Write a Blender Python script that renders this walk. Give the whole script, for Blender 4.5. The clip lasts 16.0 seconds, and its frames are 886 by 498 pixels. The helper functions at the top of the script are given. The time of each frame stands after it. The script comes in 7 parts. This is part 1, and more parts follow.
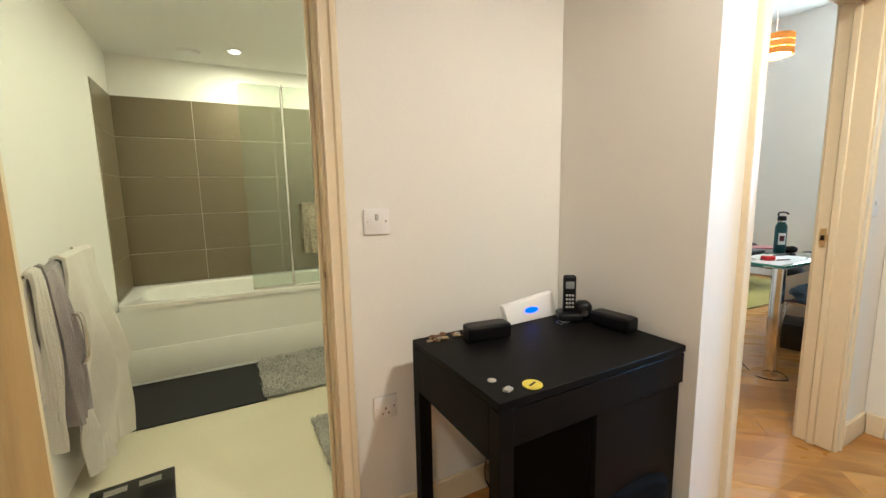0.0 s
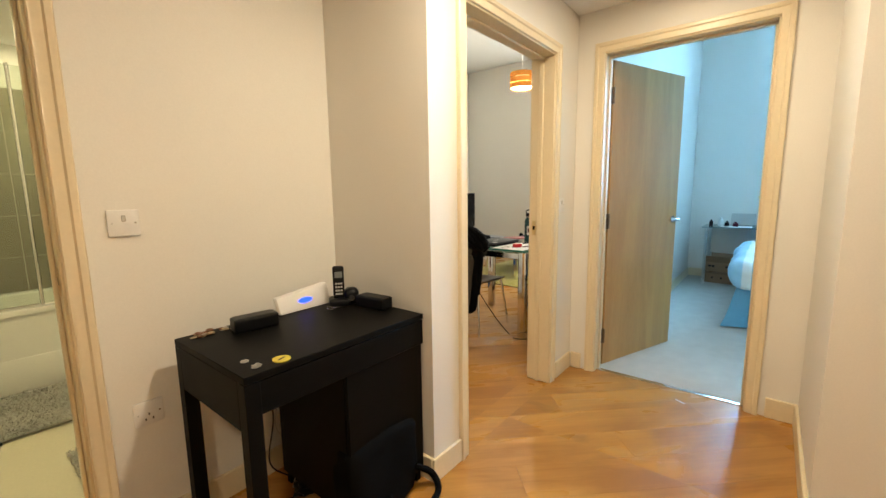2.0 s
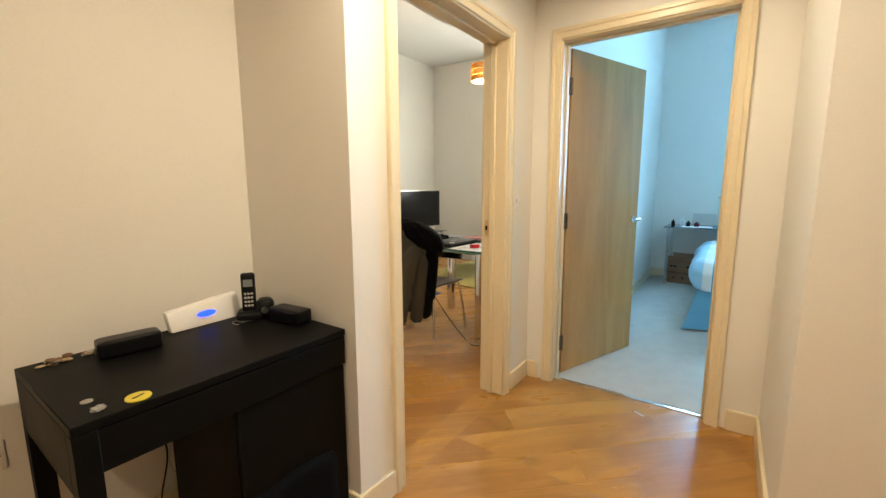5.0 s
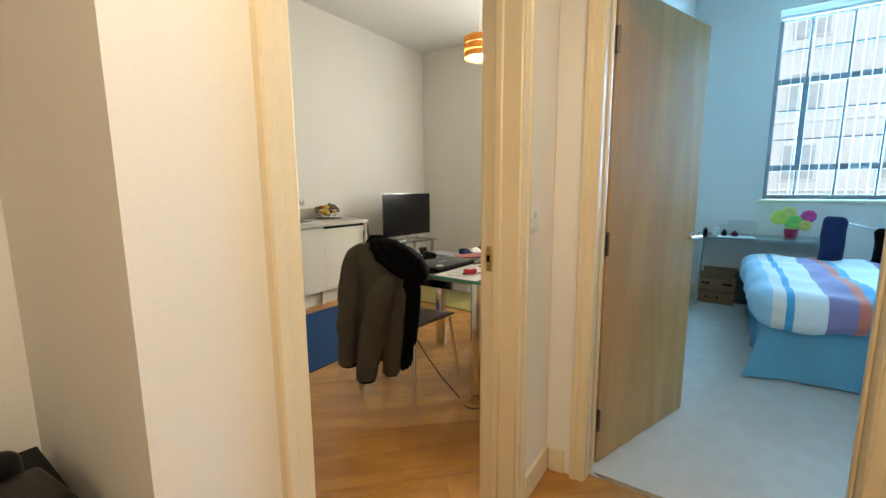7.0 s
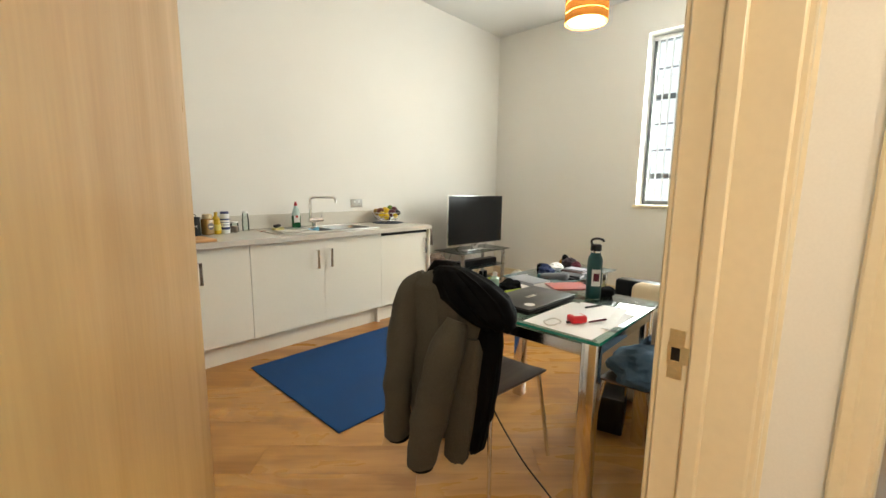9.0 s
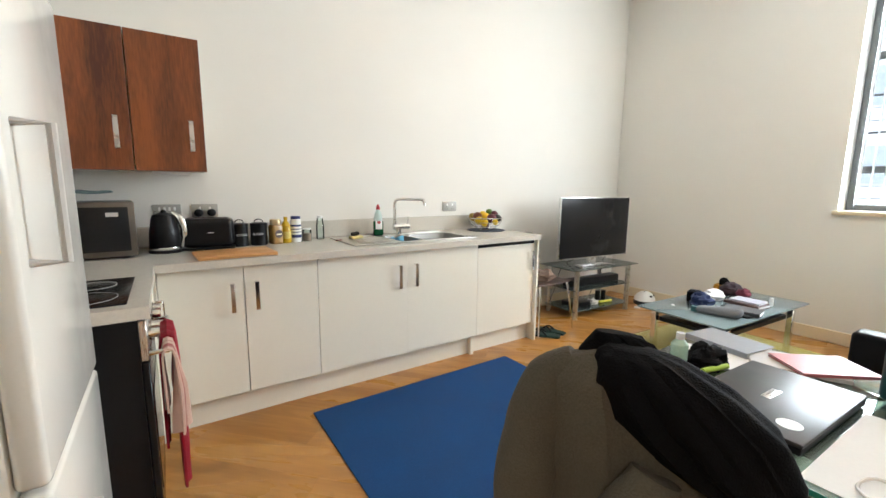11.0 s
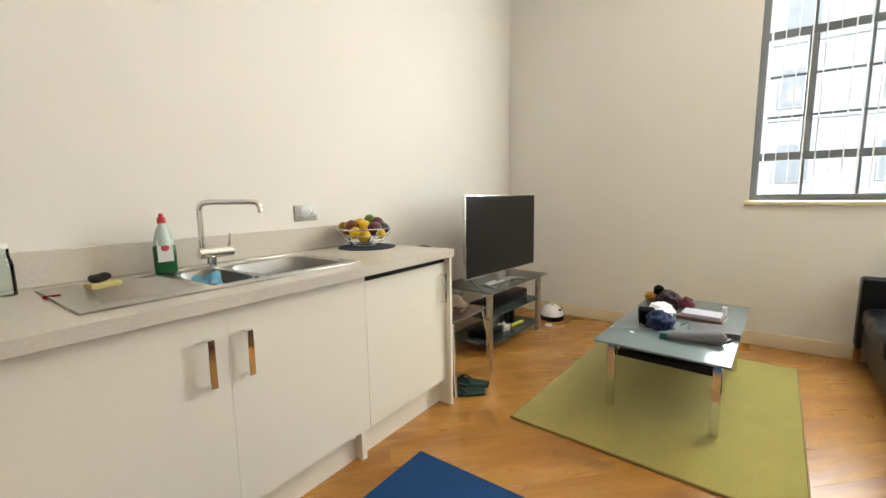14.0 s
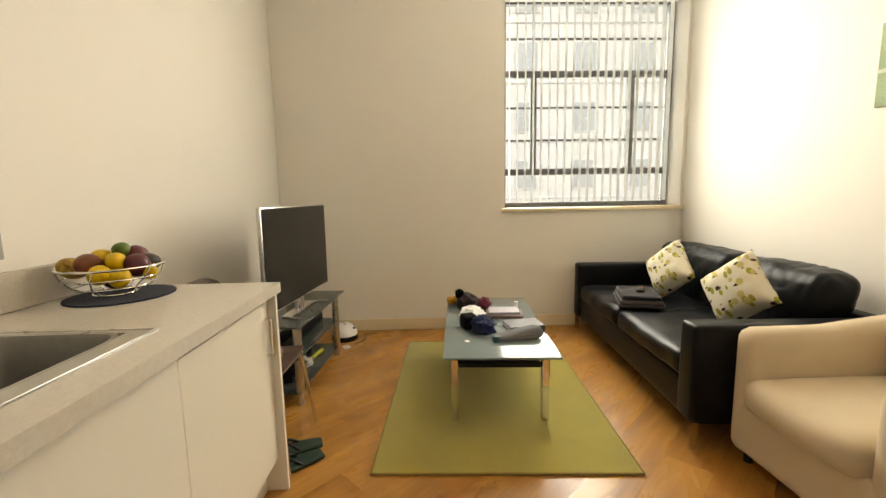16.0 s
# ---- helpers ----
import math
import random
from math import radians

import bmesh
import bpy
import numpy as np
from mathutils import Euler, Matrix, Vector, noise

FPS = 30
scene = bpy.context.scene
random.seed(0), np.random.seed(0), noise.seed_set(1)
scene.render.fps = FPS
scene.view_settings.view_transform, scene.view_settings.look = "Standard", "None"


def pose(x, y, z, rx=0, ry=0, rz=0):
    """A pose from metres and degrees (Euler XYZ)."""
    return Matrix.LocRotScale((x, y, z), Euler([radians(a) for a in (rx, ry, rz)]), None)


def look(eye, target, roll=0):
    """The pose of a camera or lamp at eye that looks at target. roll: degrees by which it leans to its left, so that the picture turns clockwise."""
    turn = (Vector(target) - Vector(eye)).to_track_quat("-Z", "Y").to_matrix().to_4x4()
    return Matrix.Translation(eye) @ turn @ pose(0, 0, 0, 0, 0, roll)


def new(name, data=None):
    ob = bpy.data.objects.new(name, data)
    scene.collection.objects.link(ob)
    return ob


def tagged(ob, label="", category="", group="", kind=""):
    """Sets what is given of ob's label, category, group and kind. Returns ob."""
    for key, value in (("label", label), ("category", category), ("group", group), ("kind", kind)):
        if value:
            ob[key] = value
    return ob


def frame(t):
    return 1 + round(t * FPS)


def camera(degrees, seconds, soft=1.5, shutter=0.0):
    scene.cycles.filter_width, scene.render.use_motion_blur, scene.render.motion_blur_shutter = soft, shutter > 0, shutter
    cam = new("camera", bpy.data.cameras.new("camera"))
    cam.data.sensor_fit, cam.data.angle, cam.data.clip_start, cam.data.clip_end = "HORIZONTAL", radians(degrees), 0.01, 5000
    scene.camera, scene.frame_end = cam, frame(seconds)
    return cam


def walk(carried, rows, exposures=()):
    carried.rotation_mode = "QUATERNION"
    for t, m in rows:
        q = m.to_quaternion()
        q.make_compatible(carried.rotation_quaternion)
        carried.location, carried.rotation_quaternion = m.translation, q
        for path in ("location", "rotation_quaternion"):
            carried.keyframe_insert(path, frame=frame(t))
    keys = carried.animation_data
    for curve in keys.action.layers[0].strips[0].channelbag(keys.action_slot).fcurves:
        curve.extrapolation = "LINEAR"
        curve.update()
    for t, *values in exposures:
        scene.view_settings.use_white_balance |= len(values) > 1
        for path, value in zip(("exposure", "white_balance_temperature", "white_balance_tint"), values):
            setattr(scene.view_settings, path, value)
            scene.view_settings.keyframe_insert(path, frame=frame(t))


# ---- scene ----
cam = camera(94.5, 16.0)
PATH = [
    (0, (1.02, 0.954, 1.244), (1.955, 2.7, 0.966), -1.1),
    (0.5, (1.037, 0.848, 1.231), (2.169, 2.474, 0.963), -1.2),
    (1, (1.051, 0.755, 1.229), (2.361, 2.241, 0.948), -1.1),
    (1.5, (1.07, 0.677, 1.233), (2.522, 2.023, 0.955), -1.1),
    (2, (1.083, 0.614, 1.239), (2.626, 1.855, 0.957), -0.8),
    (2.5, (1.071, 0.574, 1.234), (2.657, 1.759, 0.952), -0.6),
    (3, (1.05, 0.533, 1.233), (2.652, 1.697, 0.951), -0.4),
    (3.5, (1.051, 0.512, 1.226), (2.66, 1.666, 0.941), -0.2),
    (4, (1.089, 0.53, 1.219), (2.705, 1.673, 0.935), -0.2),
    (4.5, (1.207, 0.565, 1.22), (2.825, 1.705, 0.931), -0.2),
    (7, (2.121, 1.076, 1.254), (3.755, 2.193, 0.964), -0.4),
    (7.5, (2.293, 1.194, 1.254), (3.907, 2.34, 0.97), 0.2),
    (8, (2.393, 1.29, 1.282), (3.972, 2.482, 0.991), 0.7),
    (8.5, (2.533, 1.452, 1.299), (4.055, 2.717, 1.006), 0.6),
    (9, (2.652, 1.607, 1.286), (4.097, 2.957, 0.991), 0.7),
    (9.5, (2.782, 1.756, 1.289), (4.133, 3.2, 0.986), 0.9),
    (10, (2.914, 1.899, 1.292), (4.153, 3.438, 0.982), 1.2),
    (12.5, (3.459, 2.817, 1.227), (4.518, 4.49, 0.944), -0.1),
    (13, (3.609, 2.942, 1.213), (4.782, 4.54, 0.947), -0.7),
    (13.5, (3.747, 3.149, 1.206), (5.127, 4.57, 0.933), -0.6),
    (14, (3.818, 3.328, 1.199), (5.426, 4.489, 0.939), -0.9),
    (14.5, (3.854, 3.484, 1.235), (5.648, 4.326, 0.964), -0.8),
    (15, (3.929, 3.637, 1.218), (5.845, 4.148, 0.957), -0.9),
    (15.5, (4.009, 3.817, 1.208), (5.983, 4.009, 0.951), -1.0),
    (16, (4.0, 3.978, 1.241), (5.982, 3.906, 0.985), -1.0),
]
EXPOSURES = [(0, 0.6, 5400, 8), (1.5, 0.42, 6500, 8), (3.5, 0.5, 6700, 8), (4.5, 0.45, 6600, 8), (7, 0.05, 6600, 9), (8, 0.2, 6600, 8), (8.5, 0.35, 6700, 8), (9.5, 0.58, 5750, 9), (10, 0.6, 5550, 10), (12.5, 0.95, 6200, 12), (13.5, 0.68, 6200, 11), (14.5, 0.43, 6700, 12), (15, 0.34, 7400, 13), (16, 0.2, 7800, 13)]
walk(cam, [(t, look(eye, target, roll)) for t, eye, target, roll in PATH], EXPOSURES)

# ---- world, sun, large lights ----
world = bpy.data.worlds.new("sky")
scene.world = world
world.use_nodes = True
wn = world.node_tree
sky = wn.nodes.new("ShaderNodeTexSky")
sky.sky_type, sky.sun_disc, sky.sun_elevation, sky.sun_rotation = "NISHITA", False, radians(39), radians(256)
wn.links.new(sky.outputs[0], wn.nodes["Background"].inputs[0])
wn.nodes["Background"].inputs[1].default_value = 0.15


def lamp(name, kind, m, energy, colour, **more):
    data = bpy.data.lights.new(name, kind)
    data.energy, data.color = energy, colour
    for key, value in more.items():
        if key == "size":
            data.size = value
        elif key == "size_y":
            data.shape, data.size_y = "RECTANGLE", value
        elif key == "angle":
            data.angle = value
        elif key == "soft":
            data.shadow_soft_size = value
        elif key == "cone":
            data.spot_size, data.spot_blend = radians(value), 0.6
    ob = new(name, data)
    ob.matrix_world = m
    return ob


DAY, WARM, BATH = (0.95, 0.98, 0.93), (1.0, 0.83, 0.60), (1.0, 0.90, 0.54)
lamp("sun", "SUN", look((0, 0, 20), (24, 6, 0)), 2.8, (1, 0.95, 0.88), angle=radians(3))
lamp("living_window_light", "AREA", look((7.80, 2.72, 1.98), (0, 3.8, 1.98)), 62, DAY, size=1.0, size_y=1.7)
lamp("living_sky_light", "AREA", look((8.12, 2.45, 2.06), (0, 2.45, 2.06)), 42, DAY, size=1.55, size_y=1.8)
lamp("bedroom_window_light", "AREA", look((8.08, -0.1, 2.05), (0, -0.1, 1.6)), 320, (0.30, 0.64, 1.0), size=1.6, size_y=1.8)
for lx, ly, le in ((2.12, 1.05, 20), (0.45, 0.35, 11), (3.2, 1.0, 6)):
    lamp("hall_downlight_bulb", "AREA", look((lx, ly, 2.305), (lx, ly, 0)), le, WARM, size=0.09)
for lx, ly in ((1.2, 4.5), (1.95, 4.5), (1.2, 3.1), (1.95, 3.1)):
    lamp("bathroom_downlight_bulb", "AREA", look((lx, ly, 2.285), (lx, ly, 0)), 6, BATH, size=0.09)
lamp("pendant_bulb", "POINT", pose(5.3, 2.86, 2.42), 70.0, (1.0, 0.76, 0.52), soft=0.05)

# ---- materials ----


def material(name, colour, rough=0.5, metal=0.0, vary=0.08, scale=6.0, fine=120.0, bump=0.05, stretch=(1, 1, 1), spec=0.5, per_object=0.0, second=None, sheen=0.0, uneven=0.03):
    """A surface with broad and fine variation of its colour, roughness and relief."""
    m = bpy.data.materials.new(name)
    m.use_nodes = True
    t = m.node_tree
    n, l = t.nodes, t.links
    p = n["Principled BSDF"]
    p.inputs["Metallic"].default_value = metal
    p.inputs["Specular IOR Level"].default_value = spec
    p.inputs["Sheen Weight"].default_value = sheen
    co = n.new("ShaderNodeTexCoord")
    mp = n.new("ShaderNodeMapping")
    mp.inputs["Scale"].default_value = stretch
    l.new(co.outputs["Object"], mp.inputs[0])
    broad = n.new("ShaderNodeTexNoise")
    broad.inputs["Scale"].default_value, broad.inputs["Detail"].default_value = scale, 5
    grain = n.new("ShaderNodeTexNoise")
    grain.inputs["Scale"].default_value, grain.inputs["Detail"].default_value = fine, 3
    l.new(mp.outputs[0], broad.inputs["Vector"])
    l.new(mp.outputs[0], grain.inputs["Vector"])
    both = n.new("ShaderNodeMath")
    both.operation = "ADD"
    l.new(broad.outputs[0], both.inputs[0])
    l.new(grain.outputs[0], both.inputs[1])
    ramp = n.new("ShaderNodeMapRange")
    ramp.inputs[1].default_value, ramp.inputs[2].default_value = 0.6, 1.4
    l.new(both.outputs[0], ramp.inputs[0])
    mix = n.new("ShaderNodeMix")
    mix.data_type = "RGBA"
    dark = second or [c * (1 - vary * 2) for c in colour]
    mix.inputs[6].default_value, mix.inputs[7].default_value = (*dark, 1), (*[min(1, c * (1 + (0 if second else vary * 0.6))) for c in colour], 1)
    l.new(ramp.outputs[0], mix.inputs[0])
    out = mix.outputs[2]
    if per_object:
        info = n.new("ShaderNodeObjectInfo")
        hsv = n.new("ShaderNodeHueSaturation")
        mr = n.new("ShaderNodeMapRange")
        mr.inputs[3].default_value, mr.inputs[4].default_value = 1 - per_object, 1 + per_object
        l.new(info.outputs["Random"], mr.inputs[0])
        l.new(mr.outputs[0], hsv.inputs["Value"])
        l.new(out, hsv.inputs["Color"])
        out = hsv.outputs[0]
    l.new(out, p.inputs["Base Color"])
    rr = n.new("ShaderNodeMapRange")
    rr.inputs[1].default_value, rr.inputs[2].default_value = 0.3, 0.7
    rr.inputs[3].default_value, rr.inputs[4].default_value = max(0.02, rough - uneven), min(1, rough + uneven)
    l.new(broad.outputs[0], rr.inputs[0])
    l.new(rr.outputs[0], p.inputs["Roughness"])
    if bump:
        b = n.new("ShaderNodeBump")
        b.inputs["Strength"].default_value, b.inputs["Distance"].default_value = bump, 0.01
        l.new(grain.outputs[0], b.inputs["Height"])
        l.new(b.outputs[0], p.inputs["Normal"])
    return m


def wood(name, light, dark, rough=0.4, axis=0, rings=9.0, vary=0.1, spec=0.5):
    """Wood grain running along one axis of the object, shifted for each object."""
    m = bpy.data.materials.new(name)
    m.use_nodes = True
    n, l = m.node_tree.nodes, m.node_tree.links
    p = n["Principled BSDF"]
    p.inputs["Specular IOR Level"].default_value = spec
    co, info = n.new("ShaderNodeTexCoord"), n.new("ShaderNodeObjectInfo")
    shift = n.new("ShaderNodeVectorMath")
    shift.operation = "SCALE"
    shift.inputs[0].default_value = (37, 19, 23)
    l.new(info.outputs["Random"], shift.inputs["Scale"])
    add = n.new("ShaderNodeVectorMath")
    l.new(co.outputs["Object"], add.inputs[0])
    l.new(shift.outputs[0], add.inputs[1])
    mp = n.new("ShaderNodeMapping")
    s = [1.0, 1.0, 1.0]
    s[axis] = 0.12
    mp.inputs["Scale"].default_value = s
    l.new(add.outputs[0], mp.inputs[0])
    broad, fine = n.new("ShaderNodeTexNoise"), n.new("ShaderNodeTexNoise")
    broad.inputs["Scale"].default_value, broad.inputs["Detail"].default_value, broad.inputs["Distortion"].default_value = rings, 6, 0.6
    fine.inputs["Scale"].default_value, fine.inputs["Detail"].default_value = rings * 16, 3
    for k in (broad, fine):
        l.new(mp.outputs[0], k.inputs["Vector"])
    mixf = n.new("ShaderNodeMath")
    mixf.operation, mixf.inputs[1].default_value = "MULTIPLY_ADD", 0.35
    l.new(fine.outputs[0], mixf.inputs[0])
    l.new(broad.outputs[0], mixf.inputs[2])
    ramp = n.new("ShaderNodeValToRGB")
    ramp.color_ramp.elements[0].position, ramp.color_ramp.elements[1].position = 0.48, 0.82
    ramp.color_ramp.elements[0].color, ramp.color_ramp.elements[1].color = (*dark, 1), (*light, 1)
    l.new(mixf.outputs[0], ramp.inputs[0])
    hsv, mr = n.new("ShaderNodeHueSaturation"), n.new("ShaderNodeMapRange")
    mr.inputs[3].default_value, mr.inputs[4].default_value = 1 - vary, 1 + vary
    l.new(info.outputs["Random"], mr.inputs[0])
    l.new(mr.outputs[0], hsv.inputs["Value"])
    l.new(ramp.outputs[0], hsv.inputs["Color"])
    l.new(hsv.outputs[0], p.inputs["Base Color"])
    rr = n.new("ShaderNodeMapRange")
    rr.inputs[1].default_value, rr.inputs[2].default_value = 0.3, 0.7
    rr.inputs[3].default_value, rr.inputs[4].default_value = rough + 0.1, rough - 0.06
    l.new(broad.outputs[0], rr.inputs[0])
    l.new(rr.outputs[0], p.inputs["Roughness"])
    b = n.new("ShaderNodeBump")
    b.inputs["Strength"].default_value, b.inputs["Distance"].default_value = 0.06, 0.004
    l.new(mixf.outputs[0], b.inputs["Height"])
    l.new(b.outputs[0], p.inputs["Normal"])
    return m


def board_wood(name):
    """Oiled floor boards: fine grain along the board, cloudy broad figure and scattered dark knots."""
    m = bpy.data.materials.new(name)
    m.use_nodes = True
    n, l = m.node_tree.nodes, m.node_tree.links
    p = n["Principled BSDF"]
    co, info = n.new("ShaderNodeTexCoord"), n.new("ShaderNodeObjectInfo")
    shift, add = n.new("ShaderNodeVectorMath"), n.new("ShaderNodeVectorMath")
    shift.operation = "SCALE"
    shift.inputs[0].default_value = (31, 17, 11)
    l.new(info.outputs["Random"], shift.inputs["Scale"])
    l.new(co.outputs["Object"], add.inputs[0])
    l.new(shift.outputs[0], add.inputs[1])
    sets = []
    for stretch, scale, detail, twist in (((0.32, 1, 1), 4.2, 5, 1.0), ((0.06, 1, 1), 46, 4, 0.3), ((0.55, 1, 1), 2.6, 3, 1.6)):
        mp, no = n.new("ShaderNodeMapping"), n.new("ShaderNodeTexNoise")
        mp.inputs["Scale"].default_value = stretch
        no.inputs["Scale"].default_value, no.inputs["Detail"].default_value, no.inputs["Distortion"].default_value = scale, detail, twist
        l.new(add.outputs[0], mp.inputs[0])
        l.new(mp.outputs[0], no.inputs["Vector"])
        sets.append(no)
    both = n.new("ShaderNodeMath")
    both.operation, both.inputs[1].default_value = "MULTIPLY_ADD", 0.30
    l.new(sets[1].outputs[0], both.inputs[0])
    l.new(sets[0].outputs[0], both.inputs[2])
    ramp = n.new("ShaderNodeValToRGB")
    ramp.color_ramp.elements[0].position, ramp.color_ramp.elements[1].position = 0.50, 0.78
    ramp.color_ramp.elements[0].color, ramp.color_ramp.elements[1].color = (0.31, 0.132, 0.026, 1), (0.475, 0.238, 0.056, 1)
    l.new(both.outputs[0], ramp.inputs[0])
    knot, mix = n.new("ShaderNodeMapRange"), n.new("ShaderNodeMix")
    knot.inputs[1].default_value, knot.inputs[2].default_value, knot.inputs[4].default_value = 0.62, 0.74, 0.6
    l.new(sets[2].outputs[0], knot.inputs[0])
    mix.data_type = "RGBA"
    mix.inputs[7].default_value = (0.18, 0.072, 0.015, 1)
    l.new(knot.outputs[0], mix.inputs[0])
    l.new(ramp.outputs[0], mix.inputs[6])
    l.new(mix.outputs[2], p.inputs["Base Color"])
    rr = n.new("ShaderNodeMapRange")
    rr.inputs[1].default_value, rr.inputs[2].default_value, rr.inputs[3].default_value, rr.inputs[4].default_value = 0.3, 0.7, 0.36, 0.24
    l.new(sets[0].outputs[0], rr.inputs[0])
    l.new(rr.outputs[0], p.inputs["Roughness"])
    b = n.new("ShaderNodeBump")
    b.inputs["Strength"].default_value, b.inputs["Distance"].default_value = 0.07, 0.004
    l.new(both.outputs[0], b.inputs["Height"])
    l.new(b.outputs[0], p.inputs["Normal"])
    return m


def glass(name, tint=(0.9, 0.97, 0.95), rough=0.02, body=0.0):
    """Thin clear or slightly frosted glass: clear with a gloss coat."""
    m = bpy.data.materials.new(name)
    m.use_nodes = True
    n, l = m.node_tree.nodes, m.node_tree.links
    n.remove(n["Principled BSDF"])
    clear, gloss, fres, mix = n.new("ShaderNodeBsdfTransparent"), n.new("ShaderNodeBsdfGlossy"), n.new("ShaderNodeFresnel"), n.new("ShaderNodeMixShader")
    clear.inputs[0].default_value = (*tint, 1)
    gloss.inputs["Roughness"].default_value = rough
    fres.inputs[0].default_value = 1.5
    l.new(fres.outputs[0], mix.inputs[0])
    l.new(gloss.outputs[0], mix.inputs[2])
    if body:
        dif, mb = n.new("ShaderNodeBsdfPrincipled"), n.new("ShaderNodeMixShader")
        dif.inputs["Base Color"].default_value = (*tint, 1)
        dif.inputs["Roughness"].default_value = 0.25
        mb.inputs[0].default_value = body
        l.new(clear.outputs[0], mb.inputs[1])
        l.new(dif.outputs[0], mb.inputs[2])
        l.new(mb.outputs[0], mix.inputs[1])
    else:
        l.new(clear.outputs[0], mix.inputs[1])
    l.new(mix.outputs[0], n["Material Output"].inputs[0])
    return m


def glowing(name, colour, strength):
    m = material(name, colour, 0.5)
    p = m.node_tree.nodes["Principled BSDF"]
    p.inputs["Emission Color"].default_value, p.inputs["Emission Strength"].default_value = (*colour, 1), strength
    return m


def cloth(name, colour, vary=0.12, bump=0.35, fine=260.0, sheen=0.08, second=None):
    return material(name, colour, 0.9, 0, vary, 5, fine, bump, sheen=sheen, spec=0.2, second=second)


WALL = material("wall paint", (0.80, 0.775, 0.72), 0.6, vary=0.025, scale=1.6, fine=180, bump=0.018)
CEIL = material("ceiling paint", (0.80, 0.79, 0.76), 0.8, vary=0.02, scale=1.2, fine=160, bump=0.03)
GLOSS = material("satin trim paint", (0.77, 0.66, 0.46), 0.34, vary=0.03, scale=3, fine=60, bump=0.015)
OAK = wood("oak veneer", (0.47, 0.28, 0.095), (0.37, 0.21, 0.068), 0.33, axis=2, rings=7, vary=0.03)
FLOORWOOD = board_wood("floor boards")
WALNUT = wood("walnut veneer", (0.26, 0.075, 0.018), (0.07, 0.016, 0.005), 0.33, axis=2, rings=8, vary=0.06)
BOARDWOOD = wood("chopping board wood", (0.52, 0.27, 0.09), (0.36, 0.16, 0.045), 0.5, axis=0, rings=10)
SEATWOOD = wood("dark seat ply", (0.09, 0.05, 0.035), (0.045, 0.025, 0.018), 0.4, axis=0, rings=8)
CARPET = material("bedroom carpet", (0.55, 0.54, 0.50), 0.95, vary=0.08, scale=9, fine=420, bump=0.5, spec=0.1)
VINYL = material("bathroom vinyl", (0.66, 0.60, 0.44), 0.45, vary=0.04, scale=3, fine=90, bump=0.03)
TILE = material("taupe wall tile", (0.175, 0.14, 0.080), 0.3, vary=0.03, scale=3, fine=40, bump=0, per_object=0.04, uneven=0.0)
SUBFLOOR = material("dark subfloor", (0.10, 0.05, 0.02), 0.8)
GROUT = material("pale grout", (0.55, 0.50, 0.42), 0.8, vary=0.08)
ENAMEL = material("white enamel", (0.82, 0.80, 0.74), 0.15, vary=0.015, bump=0)
UNIT = material("cream cabinet front", (0.80, 0.765, 0.67), 0.34, vary=0.012, scale=2, fine=40, bump=0.01, uneven=0.01)
WORKTOP = material("speckled grey worktop", (0.62, 0.58, 0.51), 0.24, vary=0.07, scale=90, fine=420, bump=0, uneven=0.0)
# The sink's steel for the bowls, with their shade put into a darker colour.
SHADEDSTEEL = material("satin sink steel darkened for bowl shade", (0.27, 0.262, 0.25), 0.36, 1.0, vary=0.08, scale=30, fine=200, bump=0.02)
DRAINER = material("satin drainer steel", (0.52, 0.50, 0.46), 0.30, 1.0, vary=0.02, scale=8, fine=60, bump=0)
CHROME = material("chrome", (0.80, 0.79, 0.77), 0.10, 1.0, vary=0.03, bump=0)
STEEL = material("brushed steel", (0.62, 0.61, 0.59), 0.28, 1.0, vary=0.06, scale=20, fine=300, bump=0.03, stretch=(1, 30, 1))
BRASS = material("brass plate", (0.74, 0.60, 0.36), 0.36, 1.0, vary=0.08, bump=0.02)
BRONZE = material("worn hinge metal", (0.22, 0.16, 0.10), 0.38, 1.0, vary=0.15, bump=0.03)
BLACK = material("black plastic", (0.006, 0.006, 0.007), 0.34, vary=0.2, bump=0.03, spec=0.2)
DESKBLACK = material("black-brown desk foil", (0.005, 0.0048, 0.0045), 0.46, vary=0.2, scale=4, fine=200, bump=0.05, stretch=(0.1, 1, 1), spec=0.07)
SCREEN = material("dark screen", (0.011, 0.011, 0.012), 0.18, vary=0.1, bump=0, spec=0.22)
WHITE = material("white plastic", (0.80, 0.79, 0.77), 0.35, vary=0.02, bump=0.01)
FRAME = material("grey window frame", (0.16, 0.17, 0.18), 0.4, vary=0.15, bump=0.03)
LEATHER = material("black leather", (0.005, 0.006, 0.008), 0.36, vary=0.2, scale=8, fine=240, bump=0.08, spec=0.14)
CREAM = cloth("cream upholstery", (0.66, 0.55, 0.385), 0.06, 0.3, 340, 0.2)
RUG = cloth("olive green rug pile", (0.48, 0.405, 0.050), 0.14, 0.9, 260, 0.5)
RUGEDGE = cloth("rug binding", (0.30, 0.22, 0.08), 0.1)
BLUEMAT = material("blue foam mat", (0.007, 0.050, 0.165), 0.66, vary=0.12, scale=4, fine=150, bump=0.12, spec=0.2)
BLIND = bpy.data.materials.new("blind fabric")
BLIND.use_nodes = True
bn, bl = BLIND.node_tree.nodes, BLIND.node_tree.links
bt, bd, bx, bw = bn.new("ShaderNodeBsdfTranslucent"), bn["Principled BSDF"], bn.new("ShaderNodeMixShader"), bn.new("ShaderNodeTexNoise")
